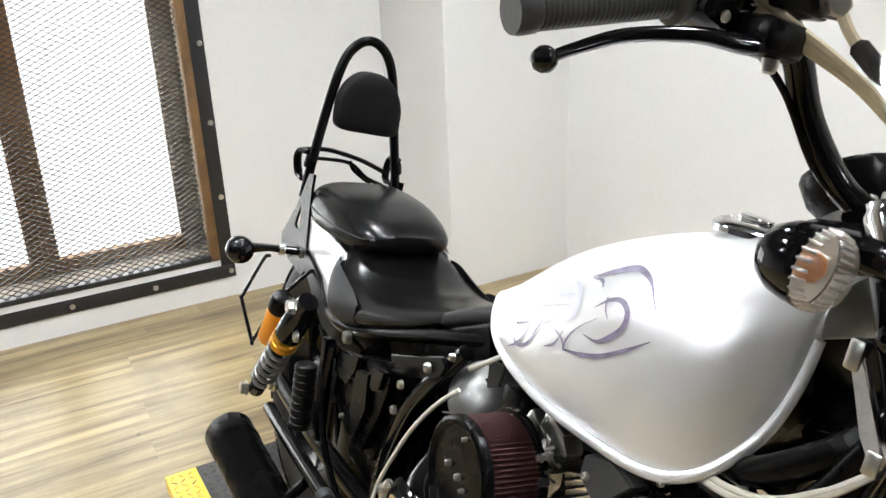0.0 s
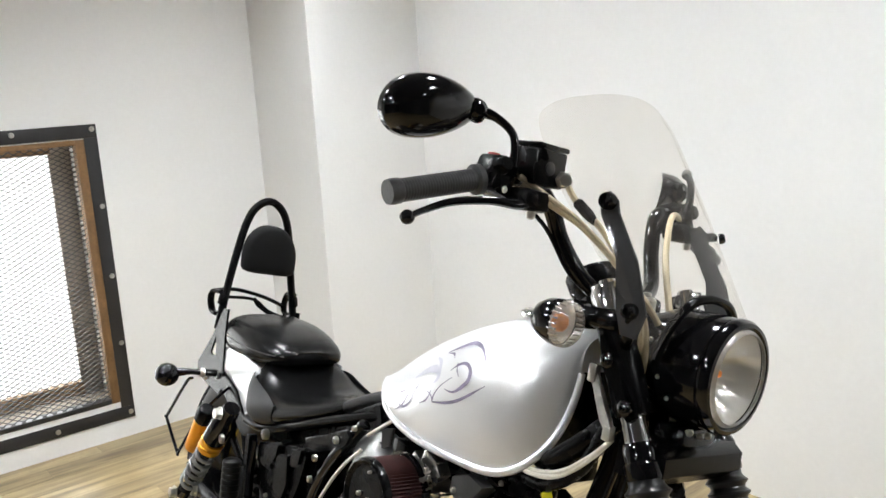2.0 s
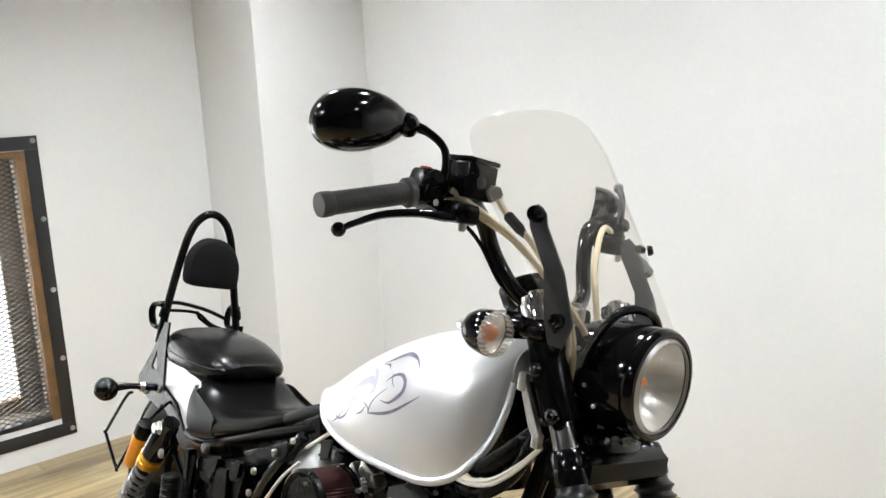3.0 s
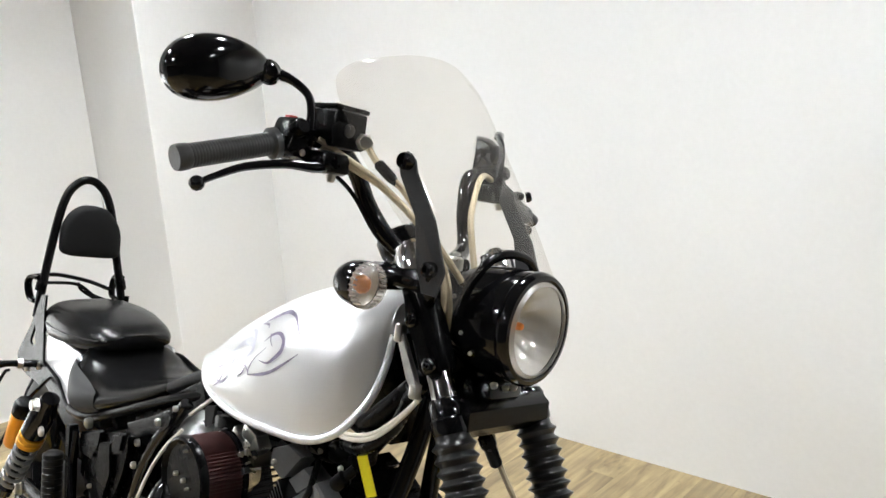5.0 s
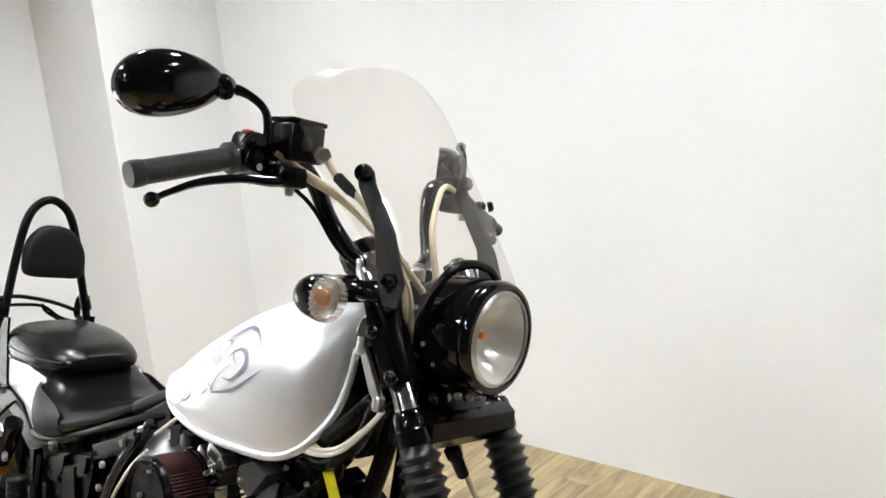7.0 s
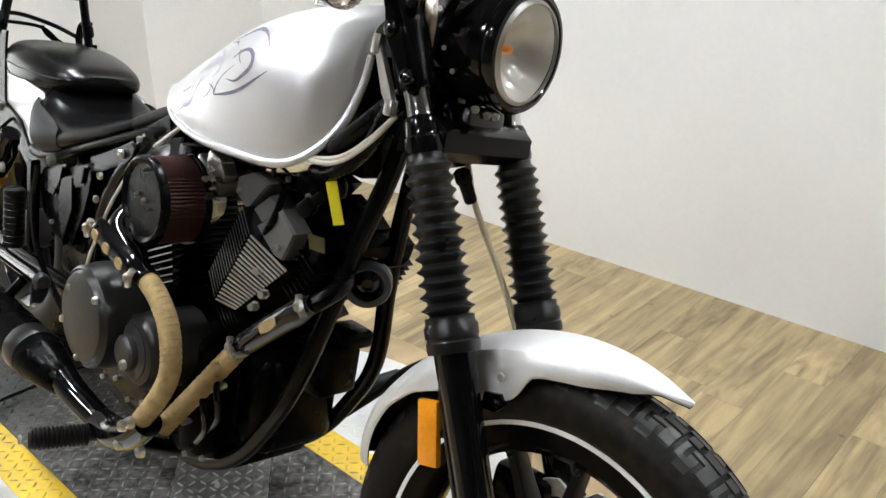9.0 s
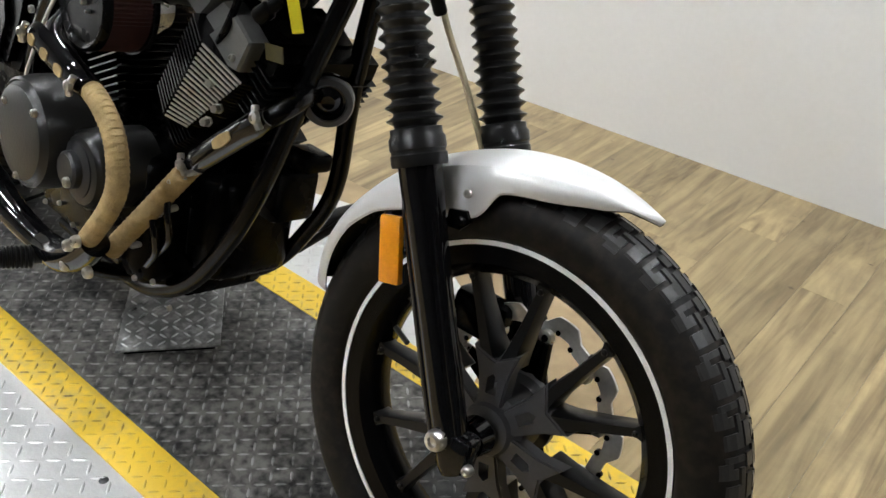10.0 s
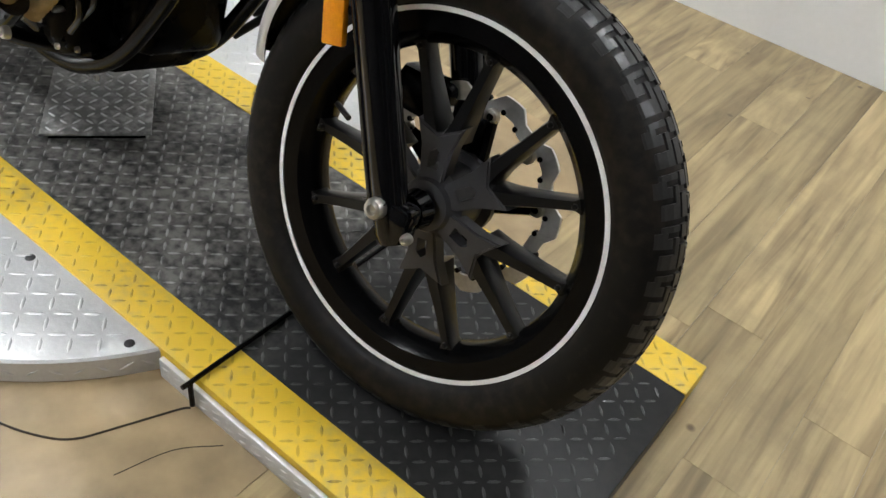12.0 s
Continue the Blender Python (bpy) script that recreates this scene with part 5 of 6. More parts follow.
RIDER = [(-0.935, 0.042, 0.796, 0.830), (-0.955, 0.061, 0.786, 0.822), (-1.010, 0.078, 0.765, 0.803), (-1.080, 0.098, 0.731, 0.771), (-1.160, 0.122, 0.690, 0.744), (-1.250, 0.140, 0.656, 0.722), (-1.330, 0.152, 0.626, 0.712), (-1.405, 0.159, 0.606, 0.722), (-1.460, 0.150, 0.606, 0.746), (-1.500, 0.118, 0.624, 0.766), (-1.518, 0.074, 0.648, 0.772)]
rider = bpart("rider_seat", cushion(RIDER, 5, 0.60, (-1.36, 0.10, 0.016)), LEATHER, "black leather solo seat with grained side panels")


def seat_flank(rows, lo, hi, u0, u1, out):
    """A padded panel that follows the flank of a seat: lo, hi as stretches of its length, u0, u1 round its section (0: the widest line)."""
    stations = [r for r in steps(rows, 5) if lo <= r[0] <= hi]
    rings = []
    for x, w, zb, zt, *_ in stations:
        mid = zb + 0.45 * (zt - zb)
        f = (x - lo) / (hi - lo)
        edge = math.sin(math.pi * min(1, max(0, f))) ** 0.5
        ring = []
        for k in range(13):
            t = radians(u0 + (u1 - u0) * k / 12) * edge
            c, q = math.cos(t), math.sin(t)
            h = 0.55 * (zt - zb) * q ** 0.70 if q >= 0 else -0.45 * (zt - zb) * abs(q) ** 0.55
            swell = out * math.sin(math.pi * k / 12) ** 0.4 * edge
            ring.append((x, (w * c ** 0.55 + swell), mid + h + 0.3 * swell))
        rings.append(ring)
    return rings


for s in (-1, 1):
    for lo, hi in ((-1.512, -1.305), (-1.090, -0.950)):
        rings = [[Vector((x, s * y, z)) for x, y, z in r] for r in seat_flank(RIDER, lo, hi, -80, 40 if lo < -1.4 else 55, 0.0030)]
        bpart("side_panel", loft(rings, close=False, caps=False), VINYL, "grained grey-black panel", rider)
PILLION = [(-1.425, 0.051, 0.766, 0.786), (-1.438, 0.082, 0.751, 0.789), (-1.470, 0.102, 0.738, 0.803), (-1.530, 0.118, 0.728, 0.816), (-1.600, 0.127, 0.722, 0.826), (-1.680, 0.127, 0.721, 0.828), (-1.730, 0.119, 0.728, 0.826), (-1.752, 0.104, 0.746, 0.818)]
pill = bpart("pillion_seat", cushion(PILLION, 5, 0.60), LEATHER, "black leather pillion pad")
for s in (-1, 1):
    bpart("pillion_piping", tube([(-1.435, s * 0.078, 0.773), (-1.470, s * 0.101, 0.770), (-1.530, s * 0.1165, 0.769), (-1.600, s * 0.126, 0.770), (-1.690, s * 0.1255, 0.772), (-1.745, s * 0.108, 0.780)], 0.0020, 6), VINYL, "", pill)

# --- rear wheel and mudguard
RX = Vector((-1.715, 0, 0.338))
rear = bpart("rear_wheel", lathe([(0.205, -0.056), (0.218, -0.058), (0.222, -0.054), (0.200, -0.045), (0.186, -0.02), (0.184, 0.0), (0.186, 0.02), (0.200, 0.045), (0.222, 0.054), (0.218, 0.058), (0.205, 0.056), (0.176, 0.02), (0.174, 0.0), (0.176, -0.02)], RX, Y, 64, closed=True), GLOSS, "gloss black rear wheel")
bpart("tyre", lathe(tyre_profile(0.336, 0.156, 0.212), RX, Y, 72), TYRE, "dusty black wide rear tyre", rear)
bpart("tread", key_tread(0.336, 0.156, 30, 0.003, bmesh.new(), RX), RUBBER, "", rear, smooth=False)
bpart("hub", lathe([(0, -0.07), (0.03, -0.07), (0.05, -0.05), (0.055, 0.05), (0.03, 0.07), (0, 0.07)], RX, Y, 24), DARKGREY, "", rear)
for k in range(12):
    t = radians(30 * k)
    d = Vector((math.cos(t), 0, math.sin(t)))
    bpart("spoke", tube([RX + d * 0.045, RX + d * 0.18], 0.011, 8, 0), SATIN, "", rear)
bpart("axle_nut", bolt(RX + Vector((0, -0.155, 0)), (0, -1, 0), 0.016, 0.016, hexagon=True), ZINC, "", rear)
fr = []
for k in range(25):
    t = radians(52 + 50 * k / 24)
    r = 0.378
    ring = []
    for j in range(13):
        u = -1 + j / 6
        rr = r - 0.022 * abs(u) ** 2.2 - (0.052 * (abs(u) - 0.75) / 0.25 if abs(u) > 0.75 else 0)
        ring.append(Vector((RX.x + rr * math.cos(t), 0.098 * max(-1, min(1, u / 0.78)), RX.z + rr * math.sin(t))))
    fr.append(ring + [Vector((p.x - 0.003 * math.cos(t), p.y * 0.97, p.z - 0.003 * math.sin(t))) for p in ring[::-1]])
rf = bpart("rear_fender", loft(fr), FENDER, "silver rear mudguard")
for s in (-1, 1):
    bpart("fender_skirt", plate([(-1.712, 0.738), (-1.600, 0.745), (-1.480, 0.735), (-1.450, 0.680), (-1.480, 0.592), (-1.520, 0.580), (-1.590, 0.635), (-1.700, 0.668)], 0.006, Matrix.Translation((0, s * 0.118, 0)), bevel=0.002), SILVER, "", rf)
    bpart("fender_strut", plate([(-1.300, 0.600), (-1.400, 0.600), (-1.502, 0.582), (-1.529, 0.601), (-1.586, 0.649), (-1.687, 0.675), (-1.800, 0.660), (-1.800, 0.630), (-1.679, 0.630), (-1.602, 0.592), (-1.529, 0.552), (-1.330, 0.560)], 0.010, Matrix.Translation((0, s * 0.124, 0)), bevel=0.003), SATIN, "black fender strut", rf)
    bpart("strut_bolt", bolt((-1.340, s * 0.142, 0.610), (0, s, 0), 0.013, 0.014), ZINC, "", rf)

# --- sissy bar and backrest
SX_, ST = -1.80, 1.1395
half_bar = [(-1.790, 0.116, 0.770), (-1.795, 0.106, 0.840), (-1.800, 0.090, 0.935), (SX_, 0.073, 1.030), (SX_, 0.060, 1.080), (SX_, 0.043, 1.114), (SX_, 0.015, ST - 0.003)]
sissy = bpart("sissy_bar", tube([(x, -y, z) for x, y, z in half_bar] + [(x, y, z) for x, y, z in half_bar[::-1]], 0.0112, 14), SATIN, "black tubular sissy bar")
pad = []
for q, dx in ((0.90, 0.0), (1.0, 0.006), (1.0, 0.022), (0.96, 0.030), (0.84, 0.036), (0.50, 0.039), (0.05, 0.040)):
    ring = []
    for k in range(48):
        t = 2 * math.pi * k / 48
        u, v = math.cos(t), math.sin(t)
        hw = 0.080 if v < 0 else 0.080 - 0.012 * v ** 2
        y = hw * math.copysign(abs(u) ** (0.34 if v < 0 else 0.75), u)
        z = (0.050 * math.copysign(abs(v) ** 0.34, v) if v < 0 else 0.090 * v ** 0.95)
        ring.append(Vector((-1.795 + dx, 0.008 + q * y, 0.982 + q * (z - 0.06 * y))))
    pad.append(ring)
bpart("backrest_pad", loft(pad), FOAM, "matte black padded backrest", sissy)
for s in (-1, 1):
    m = Matrix.Translation((0 if s < 0 else -0.075, s * 0.124, 0 if s < 0 else -0.02))
    # forked side plate with a narrow slot
    for outline in ([(-1.735, 0.838), (-1.768, 0.756), (-1.796, 0.704), (-1.880, 0.626), (-1.883, 0.658), (-1.792, 0.752)], [(-1.735, 0.838), (-1.704, 0.842), (-1.709, 0.796), (-1.698, 0.689), (-1.756, 0.704), (-1.768, 0.756)], [(-1.796, 0.704), (-1.782, 0.697), (-1.756, 0.704), (-1.698, 0.689), (-1.687, 0.627), (-1.707, 0.605), (-1.734, 0.609), (-1.805, 0.613), (-1.880, 0.626)]):
        bpart("sissy_plate", plate(outline, 0.006, m, bevel=0.0006), SATIN, "broad black steel side plate", sissy)
    for x, z in ((-1.715, 0.655), (-1.800, 0.632)):
        bpart("rack_bolt", bolt((x, s * 0.128, z), (0, s, 0), 0.010, 0.008), ZINC, "", sissy)
    bpart("bar_clip", lathe([(0.0125, -0.014), (0.0140, -0.010), (0.0140, 0.010), (0.0125, 0.014)], (-1.796, s * 0.107, 0.852), (0, s * -0.2, 1), 16), SATIN, "", sissy)
    bpart("rack_tip", tube([(-1.805, s * 0.112, 0.872), (-1.850, s * 0.116, 0.868), (-1.868, s * 0.116, 0.845), (-1.858, s * 0.112, 0.812), (-1.815, s * 0.114, 0.808)], 0.0065, 8, flat=1.6), SATIN, "", sissy)
bpart("rack_rail", tube([(-1.862, -0.110, 0.868), (-1.862, -0.070, 0.872), (-1.862, -0.030, 0.870), (-1.862, 0.043, 0.853), (-1.860, 0.105, 0.829)], 0.0058, 8, flat=1.5), SATIN, "", sissy)
bpart("rack_rail", tube([(-1.862, -0.090, 0.850), (-1.862, 0.010, 0.845), (-1.860, 0.060, 0.812), (-1.858, 0.105, 0.795)], 0.0046, 8), SATIN, "", sissy)
bpart("rack_rail", tube([(-1.862, 0.015, 0.850), (-1.860, 0.024, 0.829), (-1.858, 0.075, 0.795)], 0.0042, 8), SATIN, "", sissy)

# --- rear indicators and plate bracket
for s in (-1, 1):
    c = Vector((-1.725, -0.268 if s < 0 else 0.215, 0.660))
    ind = bpart("rear_indicator", lathe([(0, -0.030), (0.014, -0.028), (0.025, -0.018), (0.030, -0.002), (0.0305, 0.010), (0.027, 0.022), (0.016, 0.030), (0, 0.032)], c, (1, 0, 0.05), 28), GLOSS, "black bullet indicator")
    bpart("stalk", tube([c + Vector((0, -s * 0.028, 0.004)), c + Vector((0.01, -s * 0.065, 0.008)), c + Vector((0.018, -s * 0.13, 0.004))], [0.012, 0.008, 0.010], 10), GLOSS, "", ind)
    bpart("stalk_nut", lathe([(0.012, 0), (0.013, 0.004), (0.013, 0.012), (0.008, 0.014)], c + Vector((0.012, -s * 0.085, 0.006)), (0.1, -s, 0), 12), ZINC, "", ind)
loop = bpart("plate_bracket", tube([(-1.700, -0.205, 0.655), (-1.715, -0.215, 0.640), (-1.775, -0.235, 0.535), (-1.772, -0.237, 0.525), (-1.700, -0.225, 0.455), (-1.695, -0.222, 0.458), (-1.660, -0.190, 0.560), (-1.640, -0.160, 0.610), (-1.630, -0.130, 0.645)], 0.0042, 8, 5), GLOSS, "thin bent black wire bracket")

# --- shock absorbers with remote cylinders
for s in (-1, 1):
    top, low = Vector((-1.430, s * 0.205, 0.638)), Vector((-1.625, s * 0.222, 0.374))
    d = low - top
    Ls = d.length
    sh = bpart("rear_shock", lathe([(0.0, -0.02), (0.020, -0.018), (0.024, 0.0), (0.022, 0.02), (0.028, 0.03), (0.030, 0.10), (0.018, 0.105), (0.014, 0.20), (0.010, 0.21), (0.010, Ls - 0.02), (0.018, Ls - 0.015), (0.018, Ls + 0.01), (0, Ls + 0.012)], top, d, 24), GLOSS, "rear shock absorber")
    bpart("preload_collar", lathe([(0.024, 0.108), (0.030, 0.110), (0.030, 0.122), (0.0275, 0.124), (0.030, 0.126), (0.030, 0.140), (0.025, 0.144)], top, d, 24), GOLD, "gold preload collar", sh)
    dn = d.normalized()
    sd = dn.cross(Vector((0, 1, 0))).normalized()
    up_ = sd.cross(dn)
    coil = []
    for k in range(6 * 14 + 1):
        t = 2 * math.pi * k / 14
        coil.append(top + dn * (0.148 + (Ls - 0.19) * k / 84) + 0.0235 * (math.cos(t) * sd + math.sin(t) * up_))
    bpart("spring", tube(coil, 0.0046, 8, 0), HEADGREY, "grey steel coil spring", sh)
    ro = top + Vector((-0.138, s * 0.008, -0.058))
    bpart("remote_cylinder", lathe([(0, 0.0), (0.022, 0.002), (0.0235, 0.01), (0.0235, 0.095), (0.021, 0.10), (0, 0.102)], ro, (-0.055, 0, -0.10), 24), ORANGE, "orange gas cylinder", sh)
    bpart("cylinder_cap", lathe([(0, -0.040), (0.020, -0.038), (0.0242, -0.028), (0.0242, -0.002), (0.021, 0.004)], ro, (-0.055, 0, -0.10), 24), PLASTIC, "", sh)
    for o in (top, low):
        bpart("shock_bolt", bolt(o + Vector((0, s * 0.022, 0)), (0, s, 0), 0.013, 0.016, hexagon=True), ZINC, "", sh)

# --- frame
frame_root = bpart("frame", tube([(-0.38, 0, 0.92), (-0.62, 0, 0.84), (-0.90, 0, 0.78), (-1.15, 0, 0.70)], 0.030, 14), GLOSS, "gloss black tubular frame")
for s in (-1, 1):
    dx = 0.010 if s < 0 else -0.012
    bpart("down_tube", tube([(dx + x - (0.012 * min(1, max(0, (0.56 - z) / 0.12)) if s < 0 else 0), y, z) for x, y, z in [(-0.385, s * 0.030, 0.900), (-0.405, s * 0.036, 0.810), (-0.432, s * 0.052, 0.700), (-0.450, s * 0.066, 0.600), (-0.464, s * 0.083, 0.500), (-0.482, s * 0.089, 0.435), (-0.515, s * 0.090, 0.375), (-0.580, s * 0.090, 0.284), (-0.660, s * 0.090, 0.218), (-0.78, s * 0.090, 0.178), (-1.05, s * 0.09, 0.178)]], 0.0152, 16), SATIN, "black down tube", frame_root)
    bpart("seat_rail", tube([(-0.86, s * 0.060, 0.792), (-0.98, s * 0.090, 0.755), (-1.10, s * 0.108, 0.712), (-1.25, s * 0.126, 0.655), (-1.40, s * 0.130, 0.606), (-1.50, s * 0.125, 0.600)], 0.0125, 12), SATIN, "", frame_root)
    bpart("rear_tube", tube([(-0.935, s * 0.130, 0.755), (-1.02, s * 0.150, 0.647), (-1.075, s * 0.150, 0.550), (-1.105, s * 0.145, 0.470), (-1.13, s * 0.13, 0.30)], 0.0135, 12), GLOSS, "", frame_root)
    bpart("seat_tab", plate([(-0.895, 0.760), (-0.855, 0.772), (-0.862, 0.735), (-0.890, 0.720)], 0.006, Matrix.Translation((0, s * 0.112, 0)), bevel=0.001), DARKGREY, "", frame_root)
    swing = bpart("swingarm", tube([(-1.06, s * 0.115, 0.345), (-1.30, s * 0.135, 0.345), (-1.50, s * 0.140, 0.340), (-1.72, s * 0.140, 0.338)], 0.022, 12, flat=0.8), SATIN, "black swingarm", frame_root)
for x, y, z, r_ in ((-0.987, -0.158, 0.709, 0.0085), (-1.052, -0.165, 0.651, 0.0075), (-1.062, -0.165, 0.602, 0.0075), (-0.935, -0.150, 0.749, 0.006), (-1.435, -0.212, 0.573, 0.012), (-1.224, -0.182, 0.509, 0.005)):
    bpart("frame_bolt", bolt((x, y, z), (0, -1, 0), r_, 0.008), ZINC, "", frame_root)
bpart("seat_base", plate([(-0.94, 0.800), (-1.10, 0.722), (-1.30, 0.645), (-1.46, 0.625), (-1.50, 0.520), (-1.10, 0.550), (-0.90, 0.700)], 0.19, bevel=0.006), ENGINE, "", frame_root)
# side covers, battery box, black boxes behind the engine
sc = bpart("side_cover", plate([(-1.325, 0.580), (-1.170, 0.640), (-1.085, 0.672), (-1.065, 0.640), (-1.090, 0.561), (-1.143, 0.462), (-1.245, 0.455), (-1.330, 0.500)], 0.060, Matrix.Translation((0, -0.140, 0)), bevel=0.018), ENGINE, "black moulded side cover")
bpart("cover_fin", plate([(-1.262, 0.600), (-1.215, 0.612), (-1.200, 0.560), (-1.225, 0.520), (-1.262, 0.540)], 0.012, Matrix.Translation((0, -0.170, 0)), bevel=0.004), ENGINE, "", sc)
bpart("cover_fin", plate([(-1.205, 0.610), (-1.150, 0.625), (-1.140, 0.560), (-1.180, 0.470), (-1.210, 0.540)], 0.010, Matrix.Translation((0, -0.175, 0)), bevel=0.003), PLASTIC, "", sc)
bpart("cover_pipe", tube([(-1.300, -0.190, 0.610), (-1.300, -0.195, 0.520), (-1.270, -0.195, 0.440), (-1.200, -0.19, 0.380), (-1.10, -0.185, 0.330)], 0.007, 8), GLOSS, "", sc)
bpart("bracket_plate", plate([(-1.132, 0.668), (-1.032, 0.707), (-0.960, 0.740), (-0.942, 0.730), (-0.952, 0.708), (-0.985, 0.684), (-1.020, 0.680), (-1.100, 0.640)], 0.008, Matrix.Translation((0, -0.152, 0)), bevel=0.003), SATIN, "black steel lug", sc)
for pts, y_ in (([(-1.300, 0.606), (-1.190, 0.640), (-1.200, 0.600), (-1.232, 0.560), (-1.300, 0.560)], -0.176), ([(-1.120, 0.655), (-1.062, 0.670), (-1.075, 0.625), (-1.115, 0.612)], -0.186)):
    bpart("cover_panel", plate(pts, 0.012, Matrix.Translation((0, y_, 0)), bevel=0.005), PLASTIC, "black moulded panel", sc)
can = bpart("ribbed_canister", lathe([(0.0, 0.0)] + [(r_, z_) for k in range(9) for r_, z_ in ((0.0205, 0.004 + 0.0145 * k), (0.0222, 0.006 + 0.0145 * k), (0.0222, 0.015 + 0.0145 * k), (0.0205, 0.017 + 0.0145 * k))] + [(0.012, 0.138), (0, 0.138)], (-1.372, -0.205, 0.405), (-0.07, 0, 1), 20), RUBBER, "ribbed black canister")
bpart("canister_strap", plate([(-1.335, 0.615), (-1.310, 0.620), (-1.295, 0.420), (-1.315, 0.415)], 0.02, Matrix.Translation((0, -0.190, 0)), bevel=0.003), ENGINE, "", can)
bpart("electrics_tray", box(-1.34, -1.06, -0.12, 0.13, 0.36, 0.60, 0.02), ENGINE, "")

# --- engine
eng = bpart("engine", box(-1.02, -0.640, -0.165, 0.15, 0.235, 0.475, 0.035, segs=3), ENGINE, "black air-cooled V-twin engine")
bpart("crankcase_nose", box(-0.66, -0.555, -0.085, 0.085, 0.27, 0.46, 0.03, segs=3), ENGINE, "", eng)
bpart("gearbox", box(-1.16, -0.90, -0.150, 0.15, 0.27, 0.46, 0.03, segs=3), ENGINE, "", eng)


def cover(c, r, y, name, label, knob=None):
    o = (c[0], y, c[1])
    cv = bpart(name, lathe([(0, 0.0), (r * 0.70, 0.0), (r * 0.86, 0.003), (r * 0.90, 0.008), (r * 0.93, 0.010), (r * 0.95, 0.008), (r * 1.0, 0.012), (r * 1.02, 0.026), (r * 1.05, 0.040), (r * 1.05, 0.11), (0, 0.11)], o, (0, 1, 0), 48), CASTGREY, label, eng)
    return cv


c1 = cover((-0.848, 0.452), 0.090, -0.280, "clutch_cover", "dark grey cast clutch cover")
c2 = cover((-0.722, 0.432), 0.064, -0.238, "generator_cover", "dark grey stepped cover")
for x, z in ((-0.893, 0.492), (-0.845, 0.380), (-0.915, 0.425), (-0.790, 0.505)):
    bpart("cover_bolt", bolt((x, -0.276, z), (0, -1, 0), 0.007, 0.008), ZINC, "", eng)
bpart("cover_cap", lathe([(0, 0), (0.026, 0.0), (0.030, 0.004), (0.031, 0.014), (0.046, 0.018), (0.047, 0.03)], (-0.725, -0.258, 0.434), (0, 1, 0), 32), DARKGREY, "", eng)
bpart("cover_bolt", bolt((-0.709, -0.259, 0.420), (0, -1, 0), 0.009, 0.008), ZINC, "", eng)
# two finned cylinders
rear_m = Matrix.Translation((-0.840, -0.028, 0.465)) @ Matrix.Rotation(radians(-25), 4, "Y")
cyl = bpart("cylinder", box(-0.040, 0.040, -0.066, 0.066, -0.02, 0.235, 0.02, m=rear_m), SATIN, "black finned cylinder", eng)
for k in range(3, 18):
    z, f = -0.004 + 0.0128 * k, k / 17
    fin = bpart("fin", box(-0.036 - 0.022 * f, 0.040 + 0.042 * f, -0.098, 0.092, z, z + 0.0046, 0.0016, m=rear_m, segs=1), SATIN, "", cyl)
    part("fin_edge", box(-0.030 - 0.022 * f, 0.034 + 0.042 * f, -0.0998, -0.0972, z + 0.0008, z + 0.0034, 0.0008, m=rear_m, segs=1), FINEDGE, fin, "bright machined fin edge")
bpart("cylinder_head", box(-0.085, 0.070, -0.088, 0.088, 0.226, 0.270, 0.014, m=rear_m), SATIN, "", cyl)

front_m = Matrix.Translation((-0.625, 0, 0.552)) @ Matrix.Rotation(radians(30), 4, "Y")
cyl = bpart("cylinder", box(-0.050, 0.040, -0.110, 0.090, -0.100, 0.165, 0.02, m=front_m), SATIN, "black finned cylinder", eng)


def prism(outline, z0, z1, m):
    return loft([[m @ Vector((u, v, z)) for u, v in outline] for z in (z0, z1)])


for k in range(-6, 18):
    z, f = 0.0089 * k, max(0.0, k / 17)
    L = 0.024 + 0.050 * f
    # lower fins recede and stay black; those above carry bright machined edges
    if k < 0:
        z0 = z
        L = 0.050 + 0.004 * k
        fin = bpart("fin", prism([(-0.050, -0.118), (L - 0.01, -0.126), (L + 0.012, -0.105), (L + 0.015, 0.090), (-0.050, 0.095)], z0, z0 + 0.0032, front_m), SATIN, "", cyl, smooth=False)
        continue
    fin = bpart("fin", prism([(-0.062, -0.140), (-0.004, -0.1545), (L, -0.1285), (L + 0.012, -0.100), (L + 0.012, 0.090), (-0.062, 0.095)], z, z + 0.0034, front_m), SATIN, "", cyl, smooth=False)
    part("fin_edge", prism([(-0.002, -0.1552), (L, -0.1294), (L - 0.001, -0.1270), (-0.002, -0.1528)], z + 0.0004, z + 0.0036, front_m), FINEDGE, fin, "bright machined fin edge", smooth=False)
    part("fin_edge", prism([(-0.062, -0.1408), (-0.008, -0.1544), (-0.008, -0.1525), (-0.062, -0.1388)], z + 0.0008, z + 0.0030, front_m), DARKGREY, fin, "dull worn fin edge", smooth=False)
HEAD = ([(-0.644, 0.755), (-0.597, 0.775), (-0.556, 0.765), (-0.593, 0.724), (-0.609, 0.709), (-0.646, 0.728)], [(-0.609, 0.706), (-0.557, 0.747), (-0.524, 0.734), (-0.583, 0.690)], [(-0.582, 0.687), (-0.512, 0.738), (-0.469, 0.711), (-0.492, 0.662), (-0.511, 0.663)])
